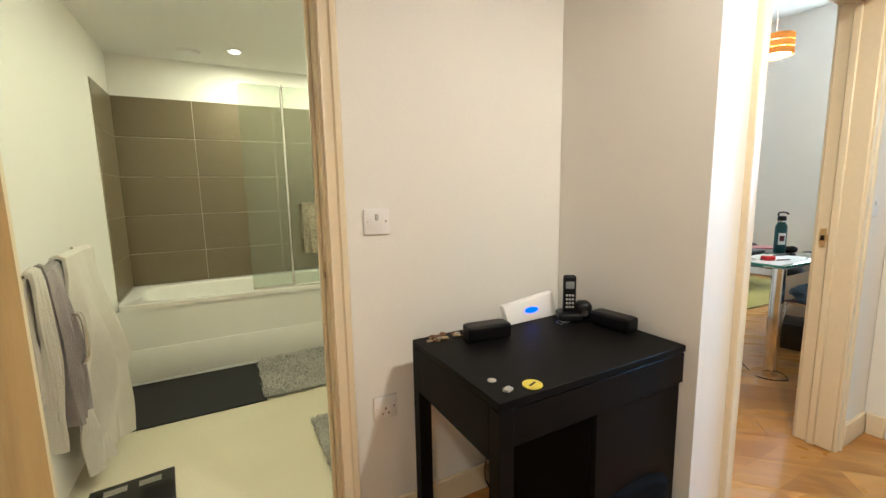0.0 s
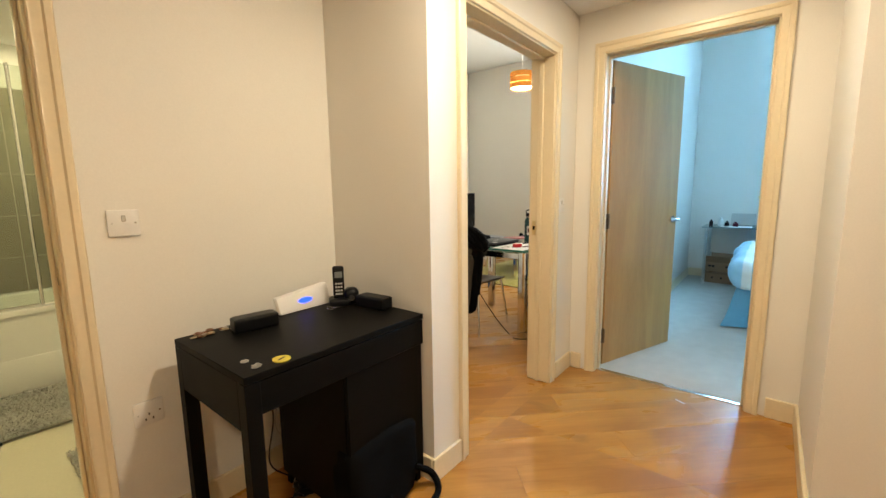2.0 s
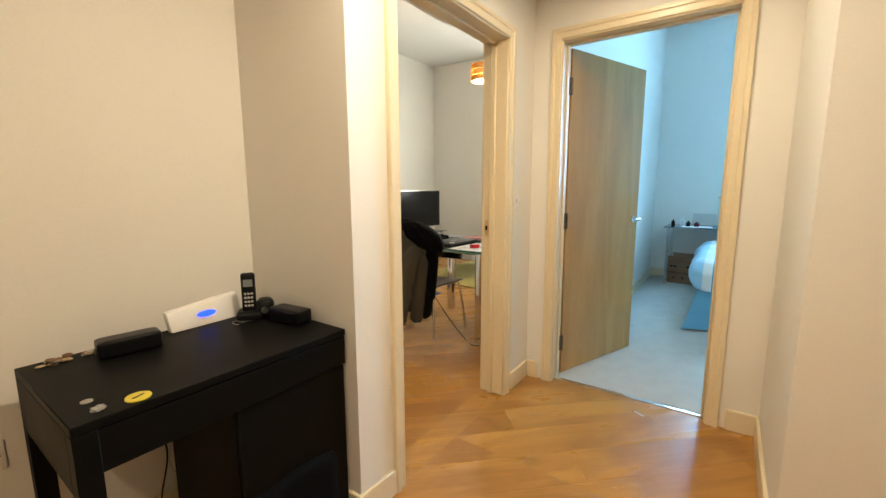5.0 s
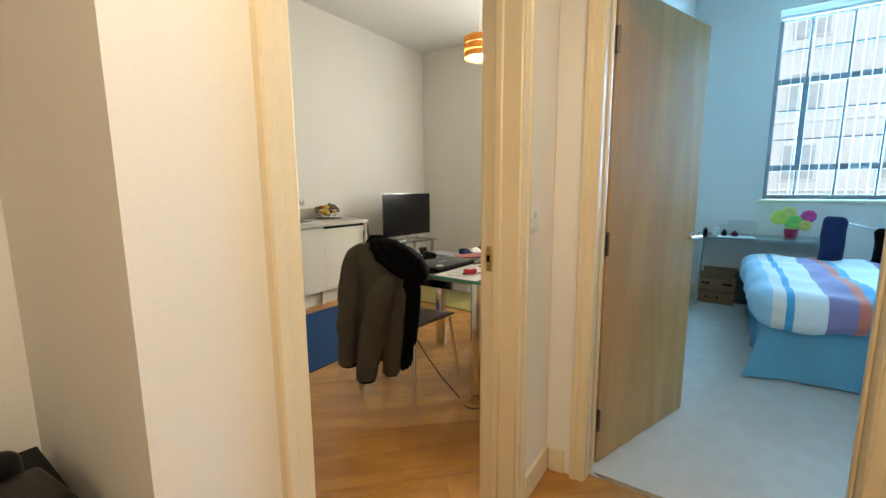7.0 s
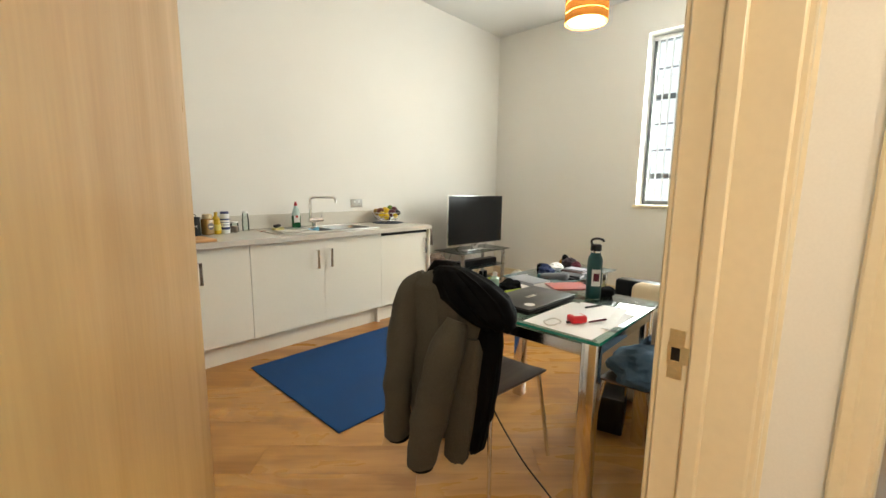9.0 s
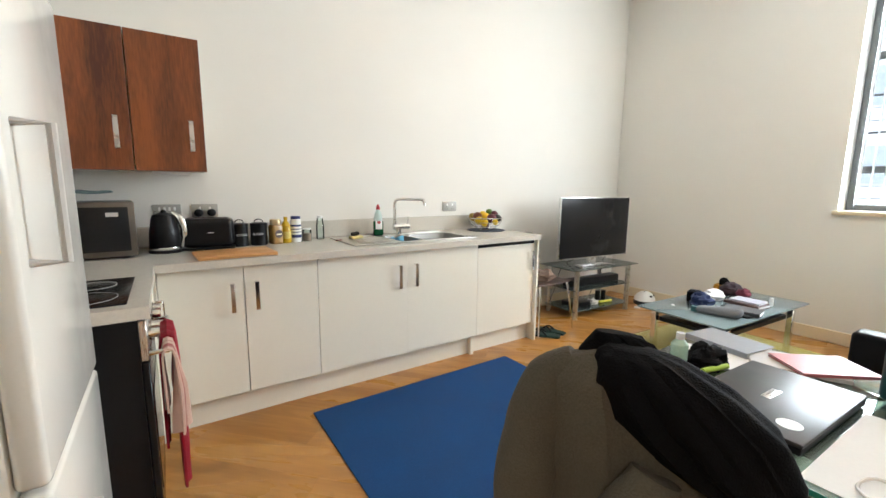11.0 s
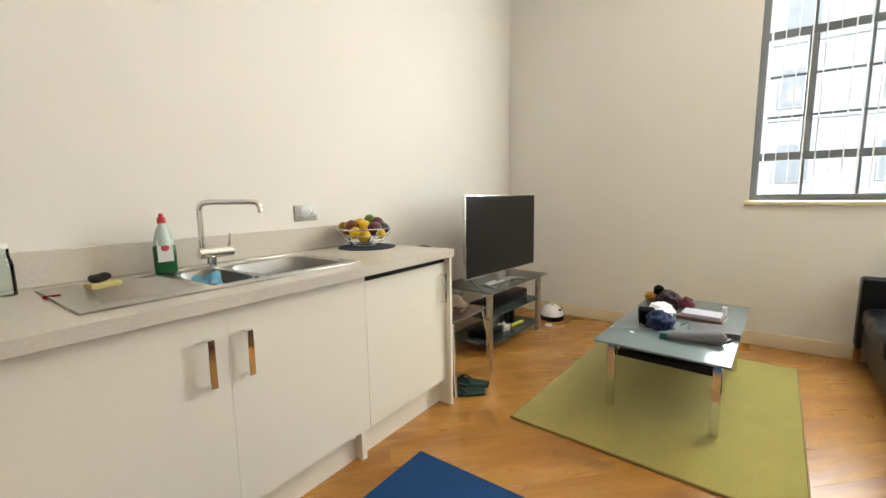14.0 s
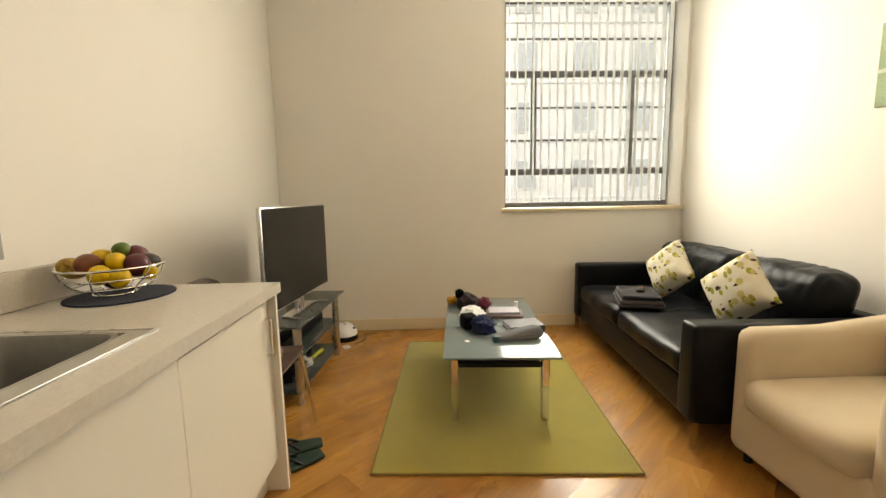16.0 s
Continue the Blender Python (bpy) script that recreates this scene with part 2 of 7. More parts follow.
bt.inputs[0].default_value, bd.inputs["Base Color"].default_value, bd.inputs["Roughness"].default_value = (0.86, 0.88, 0.88, 1), (0.80, 0.80, 0.78, 1), 0.85
bw.inputs["Scale"].default_value = 300
bb = bn.new("ShaderNodeBump")
bb.inputs["Strength"].default_value = 0.1
bl.new(bw.outputs[0], bb.inputs["Height"])
bl.new(bb.outputs[0], bd.inputs["Normal"])
bl.new(bt.outputs[0], bx.inputs[1])
bl.new(bd.outputs[0], bx.inputs[2])
bx.inputs[0].default_value = 0.35
bl.new(bx.outputs[0], bn["Material Output"].inputs[0])
GREYTOWEL = cloth("grey towel", (0.44, 0.40, 0.39), 0.15, 0.8)
WHITETOWEL = cloth("white towel", (0.74, 0.70, 0.62), 0.06, 0.8)
REDTOWEL = cloth("red towel", (0.24, 0.008, 0.014), 0.15, 0.8)
CLEAR = glass("clear glass")
PANE = glass("window pane", (0.95, 0.98, 0.98))
GREENGLASS = glass("green edge glass", (0.55, 0.78, 0.70))
# The bluish tint paints in the window's reflection on the coffee table top.
FROST = glass("frosted table glass with reflected window blue", (0.46, 0.60, 0.63), 0.10, 0.40)

# ---- mesh helpers ----


def box(bm, x0, y0, z0, x1, y1, z1, r=0.0, seg=2):
    m = Matrix.LocRotScale(((x0 + x1) / 2, (y0 + y1) / 2, (z0 + z1) / 2), None, (abs(x1 - x0), abs(y1 - y0), abs(z1 - z0)))
    made = bmesh.ops.create_cube(bm, size=1, matrix=m)["verts"]
    if r:
        edges = list({e for v in made for e in v.link_edges})
        bmesh.ops.bevel(bm, geom=edges, offset=min(r, 0.49 * min(abs(x1 - x0), abs(y1 - y0), abs(z1 - z0))), segments=seg, affect="EDGES", profile=0.5)
    return bm


def rod(bm, a, b, r, seg=12, r2=None):
    a, b = Vector(a), Vector(b)
    q = (b - a).to_track_quat("Z", "Y").to_matrix().to_4x4()
    bmesh.ops.create_cone(bm, cap_ends=True, segments=seg, radius1=r, radius2=r if r2 is None else r2, depth=(b - a).length, matrix=Matrix.Translation((a + b) / 2) @ q)
    return bm


def tube(bm, pts, r, seg=8):
    """A bent round bar along points."""
    pts = [Vector(p) for p in pts]
    rings = []
    side = None
    for i, p in enumerate(pts):
        d = (pts[min(i + 1, len(pts) - 1)] - pts[max(i - 1, 0)]).normalized()
        if side is None:
            side = d.orthogonal().normalized()
        side = (side - d * side.dot(d)).normalized()
        up = d.cross(side)
        rr = r[i] if isinstance(r, (list, tuple)) else r
        rings.append([bm.verts.new(p + side * rr * math.cos(k * math.tau / seg) + up * rr * math.sin(k * math.tau / seg)) for k in range(seg)])
    for a, b in zip(rings, rings[1:]):
        for k in range(seg):
            bm.faces.new((a[k], a[(k + 1) % seg], b[(k + 1) % seg], b[k]))
    bm.faces.new(rings[0][::-1])
    bm.faces.new(rings[-1])
    return bm


def curve_pts(pts, steps=6):
    """A smooth line through points."""
    pts = [Vector(p) for p in pts]
    out = []
    for i in range(len(pts) - 1):
        p0, p1, p2, p3 = pts[max(i - 1, 0)], pts[i], pts[i + 1], pts[min(i + 2, len(pts) - 1)]
        for k in range(steps):
            u = k / steps
            out.append(0.5 * (2 * p1 + (p2 - p0) * u + (2 * p0 - 5 * p1 + 4 * p2 - p3) * u * u + (3 * p1 - p0 - 3 * p2 + p3) * u ** 3))
    return out + [pts[-1]]


def lathe(bm, profile, seg=24, at=(0, 0, 0)):
    rings = []
    for r, z in profile:
        rings.append([bm.verts.new((at[0] + max(r, 0.0005) * math.cos(k * math.tau / seg), at[1] + max(r, 0.0005) * math.sin(k * math.tau / seg), at[2] + z)) for k in range(seg)])
    for a, b in zip(rings, rings[1:]):
        for k in range(seg):
            bm.faces.new((a[k], a[(k + 1) % seg], b[(k + 1) % seg], b[k]))
    bm.faces.new(rings[0][::-1])
    bm.faces.new(rings[-1])
    return bm


def ball(bm, at, r, squash=(1, 1, 1), u=16, v=10):
    bmesh.ops.create_uvsphere(bm, u_segments=u, v_segments=v, radius=r, matrix=Matrix.Translation(at) @ Matrix.Diagonal((*squash, 1)))
    return bm


def pad(bm, x0, y0, z0, x1, y1, z1, n=2.6, bulge=0.0, rough=0.0, freq=5.0, cuts=14, seed=0.0, rnd=0.12):
    """A soft padded block: a rounded grid box whose faces swell and wrinkle."""
    before = set(bm.verts)
    bmesh.ops.create_cube(bm, size=2)
    edges = list({e for v in bm.verts if v not in before for e in v.link_edges})
    bmesh.ops.subdivide_edges(bm, edges=edges, cuts=cuts, use_grid_fill=True)
    c = Vector(((x0 + x1) / 2, (y0 + y1) / 2, (z0 + z1) / 2))
    h = Vector((abs(x1 - x0) / 2, abs(y1 - y0) / 2, abs(z1 - z0) / 2))
    rad = min(min(h), rnd)
    for v in bm.verts:
        if v in before:
            continue
        p = Vector((v.co.x * h.x, v.co.y * h.y, v.co.z * h.z))
        core = Vector([max(-(hh - rad), min(hh - rad, q)) for hh, q in zip(h, p)])
        d = p - core
        if d.length > 1e-6:
            p = core + d.normalized() * rad
        if bulge:
            f = Vector([1 - (q / hh) ** 2 for q, hh in zip(p, h)])
            p += Vector((p.x / h.x * f.y * f.z, p.y / h.y * f.x * f.z, p.z / h.z * f.x * f.y)) * bulge
        q = c + p
        if rough:
            q += noise.noise_vector(q * freq + Vector((seed, seed * 2, 0))) * rough
        v.co = q
    return bm


def finish(name, bm, mat, smooth=True):
    bmesh.ops.recalc_face_normals(bm, faces=bm.faces)
    me = bpy.data.meshes.new(name)
    bm.to_mesh(me)
    bm.free()
    me.materials.append(mat)
    if smooth:
        for f in me.polygons:
            f.use_smooth = True
        me.set_sharp_from_angle(angle=radians(38))
    return me


def part(name, bm, mat, parent=None, label=""):
    ob = new(name, finish(name, bm, mat))
    ob.parent = parent
    return tagged(ob, label)


def single(name, bm, mat, label, category, group="", m=None):
    """A thing that is one mesh."""
    ob = tagged(new(name, finish(name, bm, mat)), label, category, group)
    if m:
        ob.matrix_basis = m
    return ob


def thing(name, label, category, m, group=""):
    ob = tagged(new(name), label, category, group)
    ob.empty_display_size = 0.05
    ob.matrix_basis = m
    return ob


def setting(name, bm, mat, label=""):
    return tagged(new(name, finish(name, bm, mat)), label, kind="structure")


def N():
    return bmesh.new()


def lettering(text, size, mat, parent, m, name="lettering"):
    c = bpy.data.curves.new(name, "FONT")
    c.body, c.size, c.align_x, c.align_y, c.extrude = text, size, "CENTER", "CENTER", 0.0006
    tmp = new(name, c)
    me = bpy.data.meshes.new_from_object(tmp.evaluated_get(bpy.context.evaluated_depsgraph_get()))
    bpy.data.objects.remove(tmp)
    me.materials.clear()
    me.materials.append(mat)
    ob = new(name, me)
    ob.parent, ob.matrix_basis = parent, m
    return ob


# ---- large structure ----
floor = setting("floor", box(N(), -0.75, -0.9, -0.12, 7.75, 5.30, -0.012), SUBFLOOR, "warm brown wooden board floor")
setting("floor_bathroom", box(N(), 0.35, 2.40, -0.01, 2.3, 4.92, 0.0), VINYL, "pale cream vinyl bathroom floor")
setting("floor_bedroom", box(N(), 3.86, -2.0, -0.01, 7.75, 1.50, 0.004), CARPET, "pale grey bedroom carpet")
setting("threshold", box(N(), 3.835, 0.66, -0.01, 3.865, 1.48, 0.006, 0.003), CHROME, "metal threshold strip in the bedroom doorway")
setting("ceiling_hall", box(N(), -0.75, -0.9, 2.32, 3.80, 2.30, 2.40), CEIL, "white hall ceiling")
setting("ceiling_bathroom", box(N(), 0.2, 2.40, 2.30, 2.45, 5.05, 2.42), CEIL, "white bathroom ceiling")
setting("ceiling_living", box(N(), 2.35, 1.55, 3.42, 8.1, 5.45, 3.55), CEIL, "white high living room ceiling")
setting("ceiling_bedroom", box(N(), 3.78, -2.15, 3.42, 8.1, 1.55, 3.55), CEIL, "white high bedroom ceiling")
# hall
b = N()
box(b, 1.335, 2.28, 0, 2.45, 2.40, 2.40)
box(b, 0.515, 2.28, 2.035, 1.335, 2.40, 2.40)
box(b, -0.75, 2.28, 0, 0.515, 2.40, 2.40)
setting("wall_hall_north", b, WALL, "cream painted hall wall")
setting("wall_pier", box(N(), 2.305, 1.66, 0, 2.45, 2.278, 2.40), WALL, "cream painted pier beside the desk")
b = N()
box(b, 2.449, 1.661, 0, 2.525, 1.80, 3.45)
box(b, 2.525, 1.66, 2.035, 3.47, 1.80, 3.45)
box(b, 3.47, 1.66, 0, 3.92, 1.80, 3.45)
setting("wall_living_door", b, WALL, "cream painted wall round the living room door")
b = N()
box(b, 3.79, 1.512, 0, 3.92, 1.658, 3.45)
box(b, 3.79, 0.628, 2.08, 3.92, 1.512, 3.45)
box(b, 3.79, -2.1, 0, 3.92, 0.628, 3.45)
setting("wall_bedroom_door", b, WALL, "cream painted wall round the bedroom door")
setting("wall_hall_south", box(N(), 2.94, -0.9, 0, 3.788, 0.43, 2.40), WALL, "cream painted wall block in the hall")
setting("wall_hall_west", box(N(), -0.85, -0.9, 0, -0.75, 2.40, 2.40), WALL)
setting("wall_hall_back", box(N(), -0.85, -1.0, 0, 3.0, -0.902, 2.40), WALL)
# bathroom
setting("wall_bath_west", box(N(), 0.23, 2.402, 0, 0.35, 5.03, 2.42), WALL, "white bathroom wall with a towel rail")
setting("wall_bath_north", box(N(), 0.352, 4.91, 0, 2.44, 5.03, 2.42), WALL, "white wall above the bath")
setting("wall_bath_east", box(N(), 2.30, 2.402, 0, 2.348, 4.908, 2.42), WALL)
# living room
setting("wall_living_west", box(N(), 2.35, 1.802, 0, 2.50, 5.42, 3.45), WALL)
setting("wall_living_north", box(N(), 2.502, 5.30, 0, 8.1, 5.42, 3.45), WALL, "plain cream kitchen wall")
setting("wall_between_rooms", box(N(), 3.922, 1.50, 0, 7.748, 1.60, 3.45), WALL, "white wall between the living room and bedroom")
b = N()
box(b, 7.75, 3.27, 0, 8.10, 5.298, 3.45)
box(b, 7.75, 1.53, 0, 8.10, 1.63, 3.45)
box(b, 7.75, 1.63, 0, 8.10, 3.27, 1.115)
box(b, 7.75, 1.63, 3.02, 8.10, 3.27, 3.45)
setting("wall_living_east", b, WALL, "cream painted window wall of the living room")
b = N()
box(b, 7.75, 0.74, 0, 8.10, 1.53, 3.45)
box(b, 7.75, -2.1, 0, 8.10, -0.92, 3.45)
box(b, 7.75, -0.92, 0, 8.10, 0.74, 1.115)
box(b, 7.75, -0.92, 3.02, 8.10, 0.74, 3.45)
setting("wall_bedroom_east", b, WALL, "white window wall of the bedroom")
setting("wall_bedroom_south", box(N(), 3.79, -2.2, 0, 8.1, -2.102, 3.45), WALL)


def skirting(name, x0, y0, x1, y1, h=0.11):
    b = N()
    box(b, x0, y0, 0.0, x1, y1, h, 0.004, 1)
    return tagged(new(name, finish(name, b, GLOSS)), "satin painted skirting board", kind="structure")


T = 0.016
for i, s in enumerate(((1.375, 2.28 - T, 2.305 - T, 2.28), (2.305 - T, 1.66, 2.305, 2.28), (2.305 - T, 1.66 - T, 2.484, 1.66), (3.535, 1.66 - T, 3.79 - T, 1.66), (3.79 - T, 1.575, 3.79, 1.66 - T), (3.79 - T, 0.43, 3.79, 0.565), (2.94 - T, 0.43, 3.79 - T, 0.43 + T), (2.94 - T, -0.9, 2.94, 0.43),
                        (5.67, 5.30 - T, 7.75 - T, 5.30), (7.75 - T, 1.60, 7.75, 5.30), (3.93, 1.60, 7.75 - T, 1.60 + T), (7.75 - T, -2.1, 7.75, 1.50 - T), (3.94, 1.50 - T, 7.75, 1.50), (-0.75, -0.9, -0.75 + T, 2.28), (-0.75, 2.28 - T, 0.475, 2.28))):
    skirting("baseboard_%d" % (i + 1), *s)


def door_case(name, axis, a, c, w0, w1, top, near, far):
    """Linings, stop and architraves round a doorway. The wall lies from w0 to w1 across; a to c is the clear opening."""
    ob = tagged(new(name), "satin cream door lining and moulded architrave", kind="structure")

    def put(nm, u0, v0, z0, u1, v1, z1, r=0.004):
        b = N()
        if axis == "x":
            box(b, u0, v0, z0, u1, v1, z1, r, 1)
        else:
            box(b, v0, u0, z0, v1, u1, z1, r, 1)
        part(nm, b, GLOSS, ob)
    put("lining", a - 0.03, w0 - 0.004, 0, a, w1 + 0.004, top)
    put("lining", c, w0 - 0.004, 0, c + 0.03, w1 + 0.004, top)
    put("lining", a - 0.03, w0 - 0.004, top, c + 0.03, w1 + 0.004, top + 0.03)
    s = w1 - 0.047 if far else w0 + 0.047
    s0, s1 = (s - 0.03, s) if far else (s, s + 0.03)
    put("stop", a, s0, 0, a + 0.012, s1, top - 0.012)
    put("stop", c - 0.012, s0, 0, c, s1, top - 0.012)
    put("stop", a, s0, top - 0.012, c, s1, top)
    section = ((0.008, 0.0), (0.008, 0.012), (0.012, 0.015), (0.018, 0.013), (0.040, 0.015), (0.046, 0.021), (0.062, 0.021), (0.066, 0.017), (0.066, 0.0))
    for face, d in ((w0, -1), (w1, 1)):
        b = N()
        rings = []
        for u, su, zz, sz in ((a, -1, 0.0, 0), (a, -1, top, 1), (c, 1, top, 1), (c, 1, 0.0, 0)):
            ring = []
            for o, th in section:
                across, out, up = u + su * o, face + d * (th - 0.001), zz + sz * o
                ring.append(b.verts.new((across, out, up) if axis == "x" else (out, across, up)))
            rings.append(ring)
        for p, q in zip(rings, rings[1:]):
            for k in range(len(section)):
                b.faces.new((p[k], p[(k + 1) % len(section)], q[(k + 1) % len(section)], q[k]))
        b.faces.new(rings[0][::-1])
        b.faces.new(rings[-1])
        part("architrave", b, GLOSS, ob)
    return ob


door_case("door_frame_living", "x", 2.552, 3.44, 1.66, 1.80, 2.005, True, True)
door_case("door_frame_bedroom", "y", 0.66, 1.48, 3.79, 3.92, 2.056, True, True)
door_case("door_frame_bathroom", "x", 0.545, 1.305, 2.28, 2.40, 2.005, True, False)


def door_leaf(name, w, h, m, label, handles=(0.0, -0.044)):
    """A flush veneered leaf hinged at its local origin, closed along +x, thickness towards -y."""
    ob = tagged(new(name), label, kind="structure")
    ob.matrix_basis = m
    part("leaf", box(N(), 0.002, -0.044, 0.008, w, 0, h, 0.002, 1), OAK, ob)
    for z in (0.22, 1.02, h - 0.22):
        b = N()
        rod(b, (-0.004, 0.008, z - 0.05), (-0.004, 0.008, z + 0.05), 0.007, 10)
        box(b, 0.0, -0.034, z - 0.05, 0.0035, 0.004, z + 0.05)
        box(b, -0.042, 0.0, z - 0.05, -0.002, 0.004, z + 0.05)
        part("hinge", b, BRONZE, ob, "worn bronze butt hinge")
    for s in handles:
        d = 1 if s == 0 else -1
        b = N()
        rod(b, (w - 0.06, s, 1.0), (w - 0.06, s + 0.010 * d, 1.0), 0.026, 20)
        tube(b, curve_pts([(w - 0.06, s + 0.008 * d, 1.0), (w - 0.06, s + 0.045 * d, 1.0), (w - 0.075, s + 0.056 * d, 1.0), (w - 0.18, s + 0.056 * d, 1.0)], 4), 0.010, 10)
        part("handle", b, CHROME, ob, "chrome lever handle")
    part("latch", box(N(), w - 0.001, -0.033, 0.96, w + 0.0015, -0.011, 1.06), BRASS, ob)
    return ob


door_leaf("door_bedroom", 0.815, 2.05, pose(3.925, 1.472, 0, 0, 0, -20) @ Matrix.Diagonal((1, -1, 1, 1)), "open oak-veneered flush bedroom door with chrome lever")
door_leaf("door_living", 0.84, 1.99, pose(2.563, 1.865, 0, 0, 0, 66.8), "open oak-veneered flush living room door", ())
door_leaf("door_bathroom", 0.755, 1.99, pose(0.545, 2.262, 0, 0, 0, -100) @ Matrix.Diagonal((1, -1, 1, 1)), "open oak-veneered flush bathroom door")


def strike_plate(name, m):
    ob = thing(name, "brass latch strike plate let into the door lining", "strike plate", m)
    b = N()
    box(b, -0.0015, -0.012, -0.045, 0.0, 0.012, -0.012, 0.0006, 1)
    box(b, -0.0015, -0.012, 0.012, 0.0, 0.012, 0.045, 0.0006, 1)
    box(b, -0.0015, -0.022, -0.016, 0.0, -0.006, 0.016, 0.0006, 1)
    box(b, -0.0015, 0.008, -0.02, 0.0, 0.014, 0.02, 0.0006, 1)
    part("plate", b, BRASS, ob)
    part("slot", box(N(), -0.001, -0.007, -0.014, 0.0004, 0.009, 0.014), BLACK, ob)
    for z in (-0.032, 0.032):
        part("screw", rod(N(), (-0.0008, 0, z), (-0.0026, 0, z), 0.005, 10), BRASS, ob)


strike_plate("strike_plate", pose(3.439, 1.775, 1.0))
strike_plate("strike_plate", pose(1.304, 2.31, 0.98, 0, 0, 180) @ Matrix.Diagonal((-1, 1, 1, 1)))


def window(name, y0, y1, first, second):
    """A recessed dark-framed window with glazing bars, vertical blind and inner sill."""
    z0, z1, x = 1.115, 3.02, 8.0
    ob = tagged(new(name), "dark metal framed window with thin glazing bars", kind="structure")
    part("window_sill", box(N(), 7.72, y0 - 0.03, z0 - 0.03, 8.0, y1 + 0.03, z0 + 0.004, 0.006), GLOSS, ob, "white painted inner sill")

    def bar(nm, a0, c0, a1, c1, d=0.03):
        part(nm, box(N(), x - d, a0, c0, x + d, a1, c1, 0.004, 1), FRAME, ob)
    for a in (y0, y1 - 0.05):
        bar("window_frame", a, z0, a + 0.05, z1)
    for c in (z0, z1 - 0.05):
        bar("window_frame", y0 + 0.05, c, y1 - 0.05, c + 0.05)
    for a in (first, second):
        bar("mullion", a - 0.028, 1.485, a + 0.028, 2.325, 0.035)
        for c0, c1 in ((z0 + 0.05, 1.425), (2.385, z1 - 0.05)):
            bar("glazing_bar", a - 0.009, c0, a + 0.009, c1, 0.0105)
    cols = [y0 + 0.05, *sorted((first, second)), y1 - 0.05]
    for c in (1.455, 2.355):
        for a0, a1 in zip(cols, cols[1:]):
            bar("transom", a0, c - 0.03, a1, c + 0.03, 0.033)
    rows = (1.755, 2.055, 2.675)
    for a0, a1 in zip(cols, cols[1:]):
        for c in rows:
            bar("glazing_bar", a0 + 0.012, c - 0.009, a1 - 0.012, c + 0.009, 0.012)
    mid0, mid1 = sorted((first, second))
    for k in (1, 2):
        a = mid0 + (mid1 - mid0) * k / 3
        for c0, c1 in ((1.165, 1.425), (1.485, 2.325), (2.385, 2.97)):
            bar("glazing_bar", a - 0.009, c0, a + 0.009, c1, 0.0105)
    for a0, a1 in zip(cols, cols[1:]):
        pane = part("pane", box(N(), x - 0.003, a0, z0 + 0.05, x + 0.003, a1, z1 - 0.05), PANE, ob)
        pane.visible_shadow = False
    blind = thing("vertical_blind", "open white vertical blind hanging in the window", "blind", pose(7.90, (y0 + y1) / 2, z1 - 0.02))
    w = (y1 - y0) / 2 - 0.02
    part("headrail", box(N(), -0.022, -w, -0.035, 0.022, w, 0.0, 0.004, 1), WHITE, blind)
    slat = None
    n = 21
    for k in range(n):
        yy = -w + 0.05 + (2 * w - 0.1) * k / (n - 1)
        if slat is None:
            b = N()
            box(b, -0.034, -0.0008, -1.83, 0.034, 0.0008, -0.03)
            slat = finish("slat", b, BLIND)
        s = new("slat", slat)
        s.parent, s.matrix_basis = blind, pose(0, yy, 0, 0, 0, random.uniform(-4, 4) - 3)
    return ob


window("window_living", 1.63, 3.27, 2.02, 2.955)
window("window_bedroom", -0.92, 0.74, -0.49, 0.46)

# ---- outside ----
setting("ground", box(N(), 8.2, -900, -3.2, 1500, 900, -3.0), material("tarmac", (0.06, 0.06, 0.06), 0.9, vary=0.2), "grey street outside")
SKYGLOW = glowing("bright overcast distance", (0.86, 0.93, 1.0), 1.2)
setting("backdrop", box(N(), 60, -70, -3, 60.5, 80, 60), SKYGLOW, "bright white overcast sky")
FACADE = material("pale render facade", (0.76, 0.77, 0.78), 0.85, vary=0.04, scale=0.6, fine=20, bump=0.05)
REDFACADE = material("red cladding", (0.68, 0.30, 0.32), 0.8, vary=0.08, scale=1, bump=0.05)
FACGLASS = material("far window glass", (0.50, 0.54, 0.58), 0.3, vary=0.1, bump=0)


def apartment_building(name, x, y0, y1, mat, label):
    ob = thing(name, label, "building", pose(x, (y0 + y1) / 2, -3))
    h = (y1 - y0) / 2
    part("wall", box(N(), 0, -h, 0, 6, h, 17), mat, ob)
    part("roof", box(N(), -0.3, -h - 0.2, 17, 6.3, h + 0.2, 17.4, 0.05, 1), FRAME, ob)
    n = max(1, int((y1 - y0) // 3))
    for r in range(5):
        for c in range(n):
            yy = -h + (c + 0.5) * (y1 - y0) / n
            w = part("window", box(N(), -0.06, yy - 0.65, 1.4 + r * 3.1, 0.0, yy + 0.65, 3.1 + r * 3.1, 0.02, 1), FACADE, ob)
            part("pane", box(N(), -0.09, yy - 0.55, 1.5 + r * 3.1, -0.062, yy + 0.55, 3.0 + r * 3.1), FACGLASS, w)
        part("string_course", box(N(), -0.05, -h, 0.9 + r * 3.1, 0.0, h, 1.02 + r * 3.1, 0.02, 1), mat, ob)
    return ob


apartment_building("apartment_building", 27, -16, 3.25, FACADE, "pale rendered apartment building across the street")
apartment_building("apartment_building", 27.3, 3.35, 4.6, REDFACADE, "narrow red clad building across the street")
apartment_building("apartment_building", 27, 4.7, 24, FACADE, "pale rendered apartment building across the street")

# ---- kitchen ----


